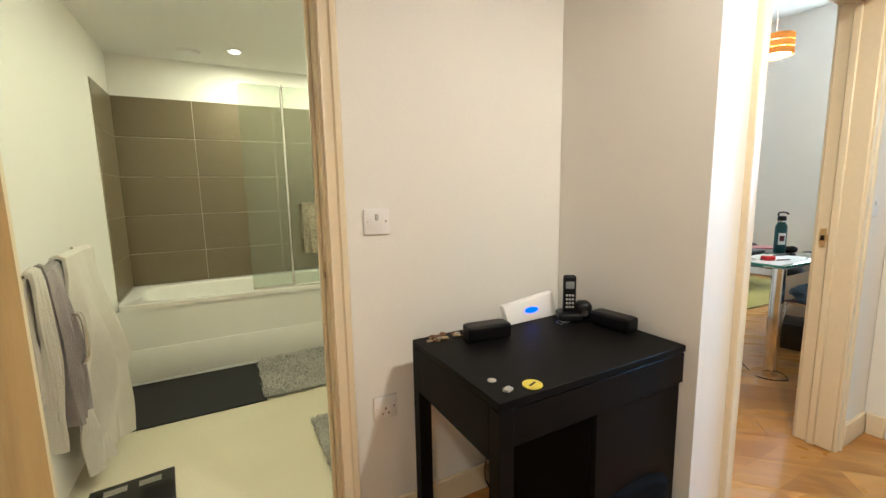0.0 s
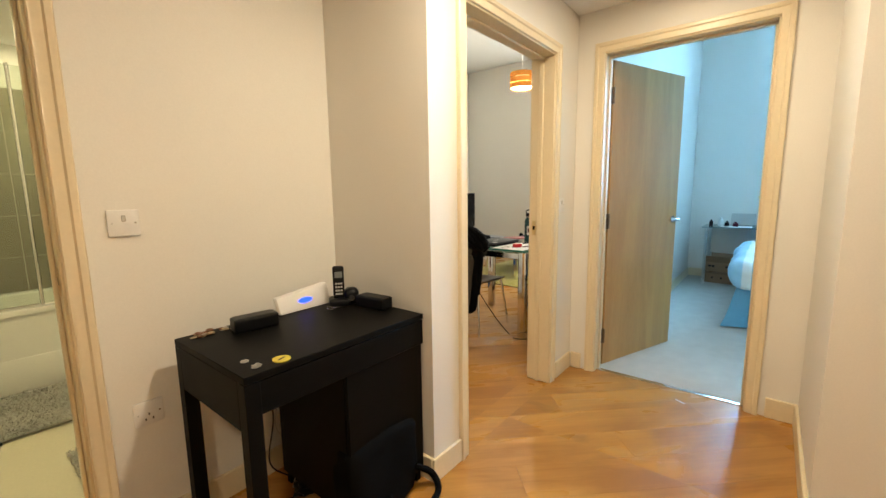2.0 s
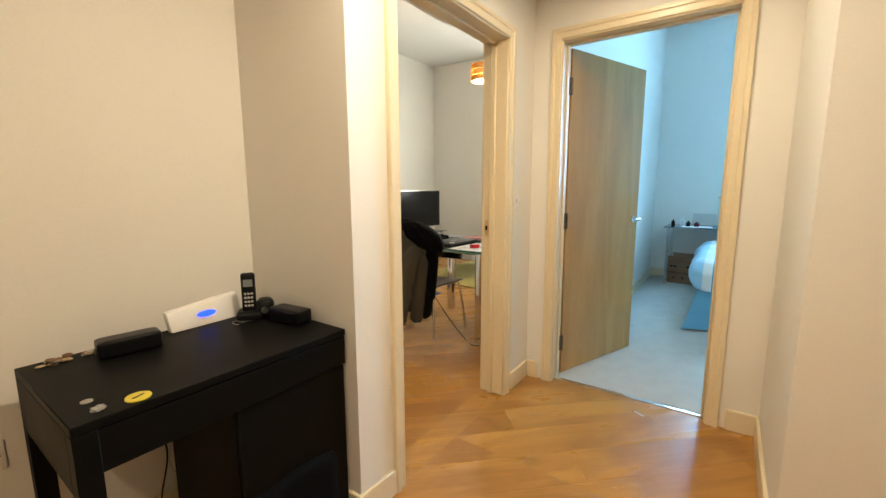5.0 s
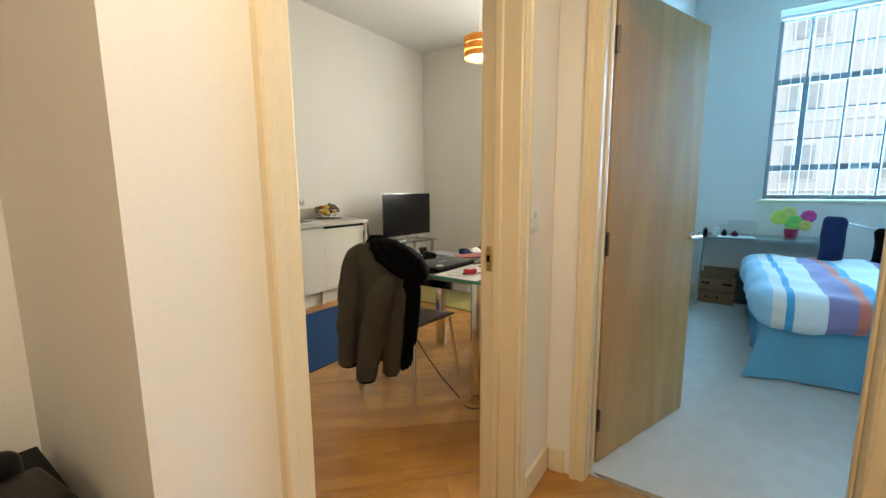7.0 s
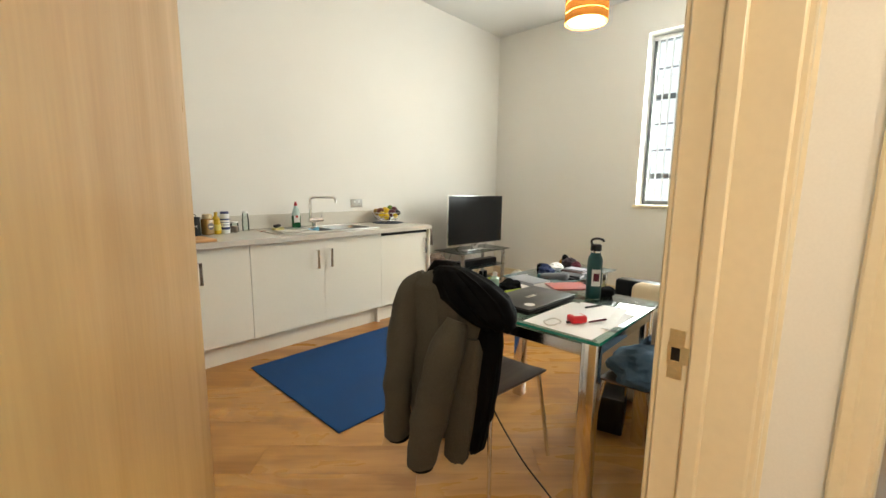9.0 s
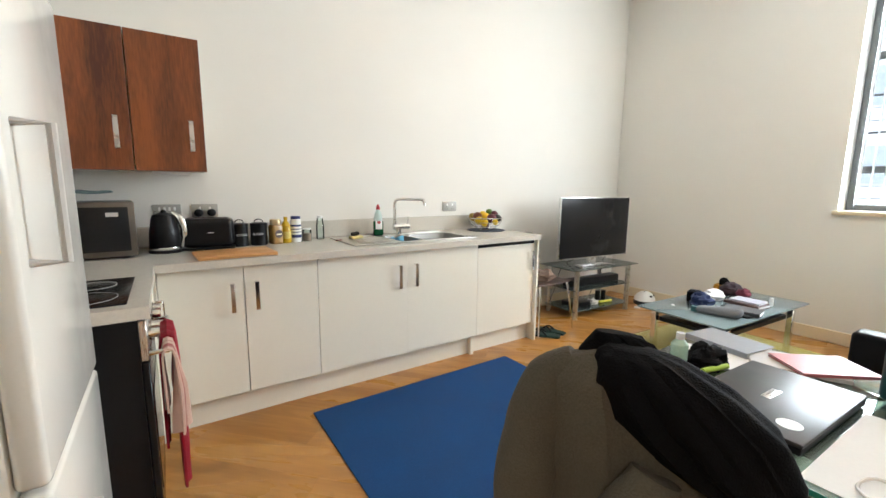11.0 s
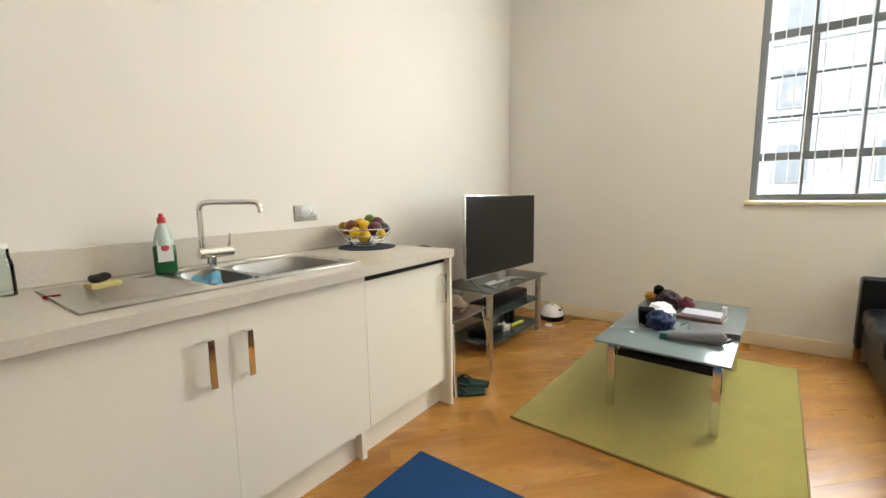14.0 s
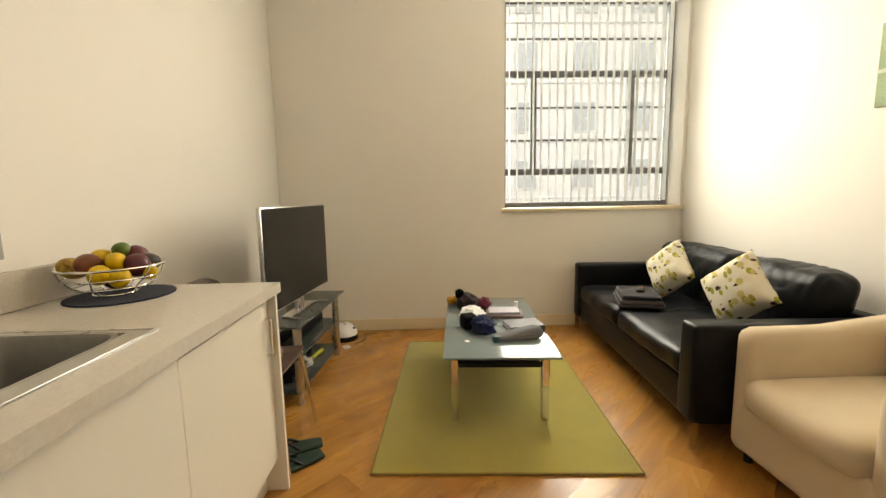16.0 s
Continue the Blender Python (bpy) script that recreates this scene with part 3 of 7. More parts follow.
def bar_handle(parent, m, h=0.155):
    """A flat bow handle standing off its door."""
    b = N()
    box(b, -0.011, -0.032, -h / 2, 0.011, -0.026, h / 2, 0.0015, 1)
    box(b, -0.011, -0.030, h / 2 - 0.006, 0.011, 0.0, h / 2, 0.001, 1)
    box(b, -0.011, -0.030, -h / 2, 0.011, 0.0, -h / 2 + 0.006, 0.001, 1)
    ob = part("handle", b, CHROME, parent, "chrome bow handle")
    ob.matrix_basis = m
    return ob


def base_unit(w, m, doors, handles, label, gap=0.0, left=0.002, right=0.002, top=0.862):
    """A floor unit: carcass, doors with handles. Local x along the front, front at y = 0, back at +y."""
    ob = thing("base_cabinet", label, "cabinet", m, "fitted kitchen units")
    part("body", box(N(), 0.001, 0.036, 0.15, w - 0.001, 0.60, top), UNIT, ob)
    step = w / doors
    for k in range(doors):
        d = part("door", box(N(), k * step + (0.0002 if k else left), 0, 0.152, (k + 1) * step - (right if k == doors - 1 else 0.0002), 0.019, 0.858 - gap, 0.0018 if doors == 1 else 0.0006, 1), UNIT, ob)
        bar_handle(d, pose(handles[k], 0, 0.695))
    if gap:
        # The shade inside the gap is a solid black strip.
        part("gap_shade", box(N(), 0.002, 0.004, 0.858 - gap, w - 0.002, 0.04, 0.86), BLACK, ob, "black strip for the shaded gap above the door")
    return ob


base_unit(0.380, pose(3.064, 4.632, 0), 1, (0.322,), "cream flush kitchen base cabinet with chrome handle")
base_unit(0.394, pose(3.444, 4.632, 0), 1, (0.060,), "cream flush kitchen base cabinet with chrome handle")
base_unit(1.200, pose(3.838, 4.632, 0), 2, (0.535, 0.658), "wide cream sink cabinet with paired chrome handles", right=0.0006, top=0.70)
base_unit(0.600, pose(5.038, 4.632, 0), 1, (0.563,), "cream fronted integrated dishwasher with a dark top gap", 0.026, left=0.0006)
single("end_panel", box(N(), 5.640, 4.60, 0, 5.659, 5.29, 0.863, 0.0015, 1), UNIT, "cream end panel closing the kitchen run", "panel")
single("plinth", box(N(), 3.05, 4.690, 0, 5.0, 4.706, 0.149), UNIT, "long cream kitchen plinth under the cabinets", "plinth")
single("plinth", box(N(), 5.03, 4.690, 0, 5.639, 4.706, 0.149), UNIT, "cream kitchen plinth below the dishwasher", "plinth")
single("plinth_post", box(N(), 4.998, 4.650, 0, 5.028, 4.70, 0.149, 0.002, 1), UNIT, "short cream post between the plinths", "post")
single("corner_post", box(N(), 3.005, 4.60, 0.0, 3.062, 4.66, 0.862, 0.002, 1), UNIT, "cream corner filler post between cabinets", "post")
worktop = thing("worktop", "speckled grey laminate kitchen worktop with square edge", "worktop", pose(0, 0, 0))
for slab in ((2.502, 5.12, 5.665, 5.298), (2.502, 4.585, 4.455, 5.12), (5.045, 4.585, 5.665, 5.12), (4.455, 4.585, 5.045, 4.745), (2.502, 3.805, 3.062, 4.585)):
    part("slab", box(N(), slab[0], slab[1], 0.865, slab[2], slab[3], 0.905), WORKTOP, worktop)
b = N()
box(b, 2.52, 5.28, 0.906, 5.655, 5.298, 1.030, 0.002, 1)
single("upstand", b, WORKTOP, "speckled grey upstand along the kitchen wall", "upstand")


def sink():
    ob = thing("kitchen_sink", "stainless steel inset sink with drainer and two bowls", "sink", pose(4.10, 4.69, 0.9055))
    W, D = 0.97, 0.50
    b = N()
    rects = ((0.0, 0.0, 0.362, D), (0.362, 0.0, W, 0.062), (0.362, D - 0.085, W, D), (0.535, 0.062, 0.560, D - 0.085), (0.938, 0.062, W, D - 0.085))
    for x0, y0, x1, y1 in rects:
        box(b, x0, y0, 0.0, x1, y1, 0.004)
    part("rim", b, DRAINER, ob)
    for k in range(13):
        part("drainer_rib", box(N(), 0.07 + 0.004 * k, 0.09 + k * 0.026, 0.003, 0.335, 0.097 + k * 0.026, 0.0068, 0.0015, 1), DRAINER, ob)
    for x0, y0, x1, y1 in ((0.0, 0.0, W, 0.008), (0.0, D - 0.008, W, D), (0.0, 0.008, 0.008, D - 0.008), (W - 0.008, 0.008, W, D - 0.008)):
        part("rim_bead", box(N(), x0, y0, 0.0, x1, y1, 0.0065, 0.002, 2), DRAINER, ob)
    for x0, x1, dep, nm in ((0.362, 0.535, 0.10, "small_bowl"), (0.560, 0.938, 0.16, "main_bowl")):
        b = N()
        y0, y1 = 0.062, D - 0.085
        loops = []
        cx, cy = (x0 + x1) / 2, (y0 + y1) / 2
        for f, z in ((1.06, 0.0042), (1.0, 0.0036), (0.975, -0.006), (0.93, -dep + 0.03), (0.85, -dep), (0.12, -dep - 0.006)):
            ring = []
            for k in range(36):
                a = k * math.tau / 36
                c, s = math.cos(a), math.sin(a)
                e = 0.35 if x1 - x0 > 0.2 else 0.55
                ring.append(b.verts.new((cx + f * (x1 - x0) / 2 * math.copysign(abs(c) ** e, c), cy + f * (y1 - y0) / 2 * math.copysign(abs(s) ** e, s), z)))
            loops.append(ring)
        for p, q in zip(loops, loops[1:]):
            for k in range(36):
                b.faces.new((p[k], p[(k + 1) % 36], q[(k + 1) % 36], q[k]))
        b.faces.new(loops[-1])
        part(nm, b, SHADEDSTEEL, ob)
        part("drain", rod(N(), (cx, cy, -dep - 0.007), (cx, cy, -dep - 0.001), 0.035, 20), CHROME, ob)
    return ob


sink()


def kitchen_tap():
    ob = thing("kitchen_tap", "brushed chrome mixer tap with square swan neck", "tap", pose(4.645, 5.145, 0.910))
    part("base", lathe(N(), [(0.026, 0), (0.026, 0.006), (0.02, 0.01), (0.02, 0.05)], 20), CHROME, ob)
    part("body", rod(N(), (-0.05, 0, 0.062), (0.085, -0.01, 0.062), 0.023, 20), CHROME, ob)
    part("spout", tube(N(), curve_pts([(-0.035, 0, 0.06), (-0.035, 0, 0.22), (-0.033, -0.003, 0.258), (-0.012, -0.02, 0.274), (0.06, -0.07, 0.275), (0.13, -0.12, 0.274), (0.15, -0.132, 0.262), (0.155, -0.136, 0.226)], 5), 0.0115, 12), CHROME, ob)
    part("lever", tube(N(), [(0.07, -0.008, 0.075), (0.078, -0.008, 0.14)], 0.006, 8), CHROME, ob)
    return ob


kitchen_tap()


def plate_socket(m, mat, label, name="wall_socket", plugs=False, w=0.146, switches=2):
    """A wall plate; local x along the wall, front towards -y."""
    ob = thing(name, label, "socket" if "socket" in name else "switch", m)
    part("plate", box(N(), -w / 2, -0.009, -0.043, w / 2, 0, 0.043, 0.003, 2), mat, ob)
    for k in range(switches):
        xx = (k - (switches - 1) / 2) * (0.026 if name == "light_switch" else 0.055)
        part("rocker", box(N(), xx - 0.006, -0.013, 0.004, xx + 0.006, -0.008, 0.026, 0.002, 1), WHITE if mat is not WHITE else GREYPLASTIC, ob)
    if name == "wall_socket":
        for xx in (-0.036, 0.036) if w > 0.1 else (0.0,):
            if plugs:
                part("plug", ball(N(), (xx, -0.022, -0.012), 0.026, (1, 0.7, 0.95)), BLACK, ob, "black plug in the socket")
            else:
                for hx, hz in ((-0.011, -0.022), (0.011, -0.022), (0, -0.004)):
                    part("slot", box(N(), xx + hx - 0.002, -0.0098, hz - 0.004, xx + hx + 0.002, -0.0085, hz + 0.004), BLACK, ob)
    for xx in (-w / 2 + 0.012, w / 2 - 0.012):
        part("screw", rod(N(), (xx, -0.0088, 0), (xx, -0.0105, 0), 0.003, 8), STEEL, ob)
    return ob


GREYPLASTIC = material("pale grey plastic", (0.55, 0.53, 0.50), 0.4, vary=0.03)
PLATE = material("satin nickel plate", (0.40, 0.39, 0.36), 0.42, 0.35, vary=0.05, bump=0.01)
plate_socket(pose(5.235, 5.30, 1.113), PLATE, "brushed steel double socket above the worktop")
plate_socket(pose(3.335, 5.30, 1.118), PLATE, "brushed steel socket with two black plugs", plugs=True)
plate_socket(pose(3.135, 5.30, 1.118), PLATE, "brushed steel grid of appliance switches", "light_switch", switches=4)


def wall_cabinet(m, w, handle_x, label):
    ob = thing("wall_cabinet", label, "cabinet", m, "walnut wall cupboards")
    part("body", box(N(), 0, 0.020, 0.004, w, 0.33, 0.70, 0.001, 1), UNIT, ob, "cream cabinet carcass")
    d = part("door", box(N(), 0.0015, 0, 0.0, w - 0.0015, 0.019, 0.70, 0.0015, 1), WALNUT, ob, "dark walnut veneer door")
    h = bar_handle(d, pose(handle_x, 0, 0.19), 0.16)
    h.data = h.data.copy()
    h.data.materials[0] = STEEL
    return ob


wall_cabinet(pose(3.015, 4.968, 1.352), 0.325, 0.262, "walnut fronted wall cupboard with steel handle")
wall_cabinet(pose(2.512, 4.968, 1.352), 0.50, 0.44, "walnut fronted wall cupboard with steel handle")
single("under_cabinet_light", box(N(), 3.08, 5.06, 1.335, 3.26, 5.18, 1.354, 0.004), WHITE, "small white light under the wall cupboard", "light")


def microwave():
    ob = thing("microwave", "steel microwave oven with dark glass door on the worktop", "microwave", pose(2.55, 4.86, 0.905, 0, 0, 4))
    part("body", box(N(), 0, 0.02, 0.012, 0.445, 0.37, 0.285, 0.006), BLACK, ob)
    part("front", box(N(), 0, 0, 0.012, 0.447, 0.02, 0.287, 0.004), material("dark brushed steel", (0.16, 0.14, 0.12), 0.32, 1.0, vary=0.1, scale=20, fine=300, bump=0.03), ob)
    for k, (y, z, c) in enumerate(((0.07, 0.20, (0.62, 0.60, 0.55)), (0.13, 0.235, (0.05, 0.16, 0.16)), (0.11, 0.13, (0.42, 0.05, 0.05)), (0.19, 0.19, (0.66, 0.66, 0.62)), (0.16, 0.08, (0.55, 0.50, 0.42)), (0.25, 0.15, (0.10, 0.22, 0.26)), (0.27, 0.24, (0.60, 0.58, 0.52)))):
        part("note", box(N(), 0.4455, y - 0.028, z - 0.03, 0.4475, y + 0.028, z + 0.03), material("printed note", c, 0.6, vary=0.2, scale=40), ob, "small printed note stuck on the side")
    part("door_glass", box(N(), 0.03, -0.004, 0.04, 0.42, 0.001, 0.262, 0.003), SCREEN, ob)
    part("display", box(N(), 0.33, -0.006, 0.215, 0.38, -0.0035, 0.235), GREYPLASTIC, ob)
    for xx in (0.04, 0.40):
        for yy in (0.06, 0.32):
            part("foot", rod(N(), (xx, yy, 0), (xx, yy, 0.014), 0.014, 10), BLACK, ob)


microwave()
b = N()
for k in range(4):
    pad(b, 2.64, 4.95 + 0.05 * k, 1.196 + 0.012 * k, 2.99 - 0.03 * k, 5.16, 1.210 + 0.012 * k, rough=0.01, freq=12, cuts=6, rnd=0.006, seed=k)
single("paper_pile", b, cloth("teal packaging", (0.22, 0.30, 0.29), 0.2, 0.1, 20), "crumpled teal packets on the microwave", "packet")


def kettle():
    ob = thing("kettle", "black electric kettle with chrome spout band", "kettle", pose(3.115, 5.04, 0.905, 0, 0, 18))
    part("base", lathe(N(), [(0.082, 0), (0.084, 0.008), (0.08, 0.016), (0.03, 0.017)], 24), BLACK, ob)
    part("body", lathe(N(), [(0.072, 0.018), (0.078, 0.03), (0.074, 0.11), (0.060, 0.19), (0.052, 0.21), (0.02, 0.222)], 28), BLACK, ob)
    part("band", lathe(N(), [(0.079, 0.019), (0.081, 0.024), (0.0795, 0.032)], 28), CHROME, ob)
    part("spout", tube(N(), curve_pts([(0.03, -0.025, 0.222), (0.068, -0.042, 0.185), (0.084, -0.048, 0.11), (0.066, -0.040, 0.03)], 5), [0.014] * 4 + [0.022] * 8 + [0.014] * 4, 10), CHROME, ob, "shiny chrome spout panel")
    part("handle", tube(N(), curve_pts([(0.01, 0.05, 0.20), (0.03, 0.09, 0.20), (0.04, 0.115, 0.14), (0.03, 0.09, 0.06), (0.02, 0.07, 0.05)], 5), 0.012, 10), BLACK, ob)
    part("lid_knob", ball(N(), (0, 0, 0.225), 0.014), BLACK, ob)


kettle()


def toaster():
    ob = thing("toaster", "long black toaster with raised side ribs", "toaster", pose(3.33, 5.06, 0.905, 0, 0, -8))
    part("body", pad(N(), -0.135, -0.075, 0.016, 0.135, 0.075, 0.185, rnd=0.035, cuts=10), BLACK, ob)
    part("base", box(N(), -0.138, -0.078, 0.004, 0.138, 0.078, 0.018, 0.006), BLACK, ob)
    for k in range(5):
        part("rib", box(N(), 0.128, -0.05, 0.05 + k * 0.018, 0.1375, 0.05, 0.056 + k * 0.018, 0.002), BLACK, ob)
    for yy in (-0.025, 0.025):
        part("slot", box(N(), -0.10, yy - 0.012, 0.183, 0.10, yy + 0.012, 0.1862), SCREEN, ob)
    part("badge", box(N(), 0.0, -0.0762, 0.10, 0.03, -0.0748, 0.104), WHITE, ob, "small white badge bars")


toaster()
LETTERS = material("white print", (0.75, 0.75, 0.73), 0.5, vary=0.01, bump=0)


def canister(x, word, turn):
    ob = thing("canister", "black enamel storage canister marked %s" % word.lower(), "canister", pose(x, 5.095, 0.905, 0, 0, turn), "kitchen canisters")
    part("body", lathe(N(), [(0.047, 0), (0.05, 0.003), (0.05, 0.125), (0.047, 0.128)], 28), BLACK, ob)
    lid = part("lid", lathe(N(), [(0.052, 0.126), (0.052, 0.138), (0.047, 0.142), (0.015, 0.144)], 28), BLACK, ob)
    part("loop", tube(N(), curve_pts([(-0.025, 0, 0.14), (-0.02, 0, 0.157), (0, 0, 0.164), (0.02, 0, 0.157), (0.025, 0, 0.14)], 4), 0.003, 8), BLACK, lid)
    lettering(word, 0.019, LETTERS, ob, pose(0, -0.0506, 0.072, 90, 0, 0))


canister(3.50, "COFFEE", 6)
canister(3.612, "SUGAR", -14)
GOLD = material("amber coffee in glass", (0.33, 0.19, 0.05), 0.15, vary=0.1, bump=0)
DARKBROWN = material("dark brown label", (0.045, 0.02, 0.012), 0.5, bump=0)
OIL = material("yellow oil", (0.55, 0.36, 0.02), 0.12, vary=0.06, bump=0)
NAVY = material("navy print", (0.02, 0.03, 0.14), 0.4, bump=0)


def coffee_jar():
    ob = thing("coffee_jar", "amber instant coffee jar with gold lid", "jar", pose(3.713, 5.09, 0.905, 0, 0, 20))
    part("body", box(N(), -0.036, -0.036, 0, 0.036, 0.036, 0.125, 0.014, 3), GOLD, ob)
    part("lid", lathe(N(), [(0.034, 0.125), (0.035, 0.128), (0.035, 0.158), (0.03, 0.161)], 24), BRASS, ob, "gold lid")
    part("label", rod(N(), (0, -0.0375, 0.066), (0, -0.0355, 0.066), 0.026, 24), DARKBROWN, ob, "round dark brown label")
    part("print_bar", box(N(), -0.018, -0.0385, 0.060, 0.018, -0.0372, 0.068), BRASS, ob)


def oil_bottle():
    ob = thing("oil_bottle", "squat plastic bottle of yellow cooking oil", "bottle", pose(3.782, 5.11, 0.905))
    part("body", lathe(N(), [(0.028, 0), (0.033, 0.006), (0.033, 0.085), (0.028, 0.10), (0.030, 0.115), (0.012, 0.145), (0.012, 0.155)], 20), OIL, ob)
    part("cap", rod(N(), (0, 0, 0.155), (0, 0, 0.172), 0.013, 16), OIL, ob)
    part("label", lathe(N(), [(0.0336, 0.03), (0.0338, 0.031), (0.0338, 0.075), (0.0336, 0.076)], 20), material("lemon label", (0.62, 0.50, 0.10), 0.5, bump=0), ob, "pale yellow label")


def white_tub():
    ob = thing("white_tub", "tall white drum with navy bands", "tub", pose(3.852, 5.13, 0.905))
    part("body", lathe(N(), [(0.032, 0), (0.034, 0.004), (0.034, 0.15), (0.03, 0.155)], 24), WHITE, ob)
    part("lid", lathe(N(), [(0.031, 0.155), (0.031, 0.172), (0.028, 0.174)], 24), NAVY, ob, "navy lid")
    for z0, z1 in ((0.03, 0.05), (0.065, 0.07), (0.085, 0.09), (0.105, 0.118)):
        part("band", lathe(N(), [(0.0343, z0), (0.0346, z0 + 0.001), (0.0346, z1 - 0.001), (0.0343, z1)], 24), NAVY, ob)


coffee_jar(), oil_bottle(), white_tub()
PINK = material("pinkish salt", (0.55, 0.38, 0.30), 0.5, vary=0.15)


def small_jar():
    ob = thing("small_jar", "small clear jar of pink salt", "jar", pose(3.925, 5.135, 0.905))
    part("glass", lathe(N(), [(0.028, 0), (0.03, 0.004), (0.03, 0.075), (0.026, 0.08)], 20), CLEAR, ob)
    part("contents", lathe(N(), [(0.026, 0.003), (0.027, 0.05), (0.02, 0.054)], 16), PINK, ob)
    part("lid", rod(N(), (0, 0, 0.078), (0, 0, 0.088), 0.028, 18), WHITE, ob)


def clear_bottle():
    ob = thing("clear_bottle", "tall empty clear plastic bottle", "bottle", pose(4.035, 5.19, 0.905))
    part("body", lathe(N(), [(0.026, 0), (0.028, 0.004), (0.028, 0.10), (0.022, 0.125), (0.022, 0.15)], 20), CLEAR, ob)
    part("cap", rod(N(), (0, 0, 0.15), (0, 0, 0.166), 0.02, 16), WHITE, ob)


small_jar(), clear_bottle()
single("chopping_board", box(N(), -0.19, -0.13, 0, 0.19, 0.13, 0.018, 0.005), BOARDWOOD, "worn wooden chopping board lying on the worktop", "chopping board", m=pose(3.425, 4.735, 0.906, 0, 0, 3))
CLINGWRAP = material("clear film", (0.75, 0.72, 0.68), 0.2, vary=0.05)
single("red_clip", box(N(), -0.02, -0.006, 0, 0.02, 0.006, 0.008, 0.002), REDTOWEL, "small red bag clip on the worktop", "clip", m=pose(4.11, 5.02, 0.906, 0, 0, -20))


def sponge():
    ob = thing("sponge", "two-tone dish sponge with a dark scourer", "sponge", pose(4.24, 5.03, 0.912, 0, 0, 10))
    part("pad", pad(N(), -0.045, -0.03, 0, 0.045, 0.03, 0.022, rnd=0.008, cuts=5, rough=0.003, freq=30), cloth("yellow sponge", (0.60, 0.52, 0.22)), ob)
    part("scourer", pad(N(), -0.035, -0.022, 0.022, 0.02, 0.022, 0.046, rnd=0.012, cuts=5, rough=0.008, freq=30), cloth("dark scourer", (0.03, 0.025, 0.02)), ob, "dark brown scourer")


def washing_up_liquid():
    ob = thing("washing_up_liquid", "bottle of green washing-up liquid with red cap", "bottle", pose(4.475, 5.16, 0.908, 0, 0, -12))
    green, clearb = material("dark green liquid", (0.012, 0.09, 0.03), 0.12, vary=0.05, bump=0), material("milky bottle", (0.55, 0.66, 0.62), 0.2, bump=0)
    part("liquid", box(N(), -0.038, -0.024, 0, 0.038, 0.024, 0.115, 0.012, 3), green, ob)
    part("bottle_top", lathe(N(), [(0.034, 0.114), (0.033, 0.135), (0.022, 0.175), (0.013, 0.19), (0.013, 0.20)], 20), clearb, ob)
    part("cap", lathe(N(), [(0.015, 0.20), (0.015, 0.218), (0.009, 0.226), (0.007, 0.238)], 16), material("red cap", (0.55, 0.015, 0.03), 0.35, bump=0), ob, "red flip cap")
    part("label", box(N(), -0.026, -0.0255, 0.05, 0.026, -0.0235, 0.135, 0.006, 2), WHITE, ob, "white oval label")
    part("mark", rod(N(), (0, -0.0265, 0.105), (0, -0.025, 0.105), 0.014, 14), material("label red", (0.5, 0.08, 0.08), 0.5, bump=0), ob)


sponge(), washing_up_liquid()
b = N()
ball(b, (0, 0, 0), 0.05, (1.1, 0.8, 0.5), 24, 16)
for v in b.verts:
    v.co += noise.noise_vector(v.co * 34) * 0.022
single("dishcloth", b, cloth("pale blue cloth", (0.16, 0.42, 0.62), 0.1), "crumpled pale blue cloth in the small bowl", "cloth", m=pose(4.535, 4.935, 0.872, 0, 0, 60) @ Matrix.Diagonal((1.5, 1.35, 1.5, 1)))


def fruit_bowl():
    ob = thing("fruit_bowl", "chrome wire bowl heaped with mixed fruit", "bowl", pose(5.50, 5.115, 0.912) @ Matrix.Diagonal((1.16, 1.16, 1.05, 1)))
    for z, r in ((0.004, 0.055), (0.03, 0.10), (0.062, 0.125), (0.098, 0.137)):
        part("wire_ring", tube(N(), [(r * math.cos(a), r * math.sin(a), z) for a in [k * math.tau / 32 for k in range(33)]], 0.0028 if z < 0.09 else 0.004, 6), CHROME, ob)
    for k in range(6):
        a = k * math.tau / 6
        part("wire", tube(N(), [(r * math.cos(a + tw), r * math.sin(a + tw), z) for z, r, tw in ((0.004, 0.055, 0), (0.03, 0.10, 0.1), (0.062, 0.125, 0.2), (0.098, 0.137, 0.3))], 0.0022, 6), CHROME, ob)


fruit_bowl()
single("placemat", rod(N(), (5.49, 5.085, 0.9055), (5.49, 5.085, 0.910), 0.165, 40), cloth("navy felt", (0.012, 0.02, 0.045), 0.15), "round navy felt mat under the fruit bowl", "placemat")
LEMON, PLUM, APPLE, LIME = (material(n, c, 0.35, vary=0.12, scale=14, fine=200, bump=0.1) for n, c in (("lemon skin", (0.80, 0.52, 0.01)), ("plum skin", (0.10, 0.012, 0.022)), ("apple skin", (0.20, 0.055, 0.02)), ("lime skin", (0.10, 0.17, 0.02))))
MOTTLE = material("spotted banana skin", (0.62, 0.40, 0.04), 0.5, vary=0.2, scale=26, fine=60, bump=0.05, second=(0.10, 0.035, 0.01))
AVOCADO = material("dark avocado skin", (0.018, 0.014, 0.010), 0.4, vary=0.25, scale=30, fine=150, bump=0.3)
FRUIT_LABELS = {"lemon": "ripe yellow lemon in the wire bowl", "apple": "red-brown apple in the wire bowl", "plum": "large dark red plum in the bowl", "lime": "green lime on top of the fruit", "banana": "spotted over-ripe banana end in the bowl", "avocado": "dark avocado at the bowl's edge"}
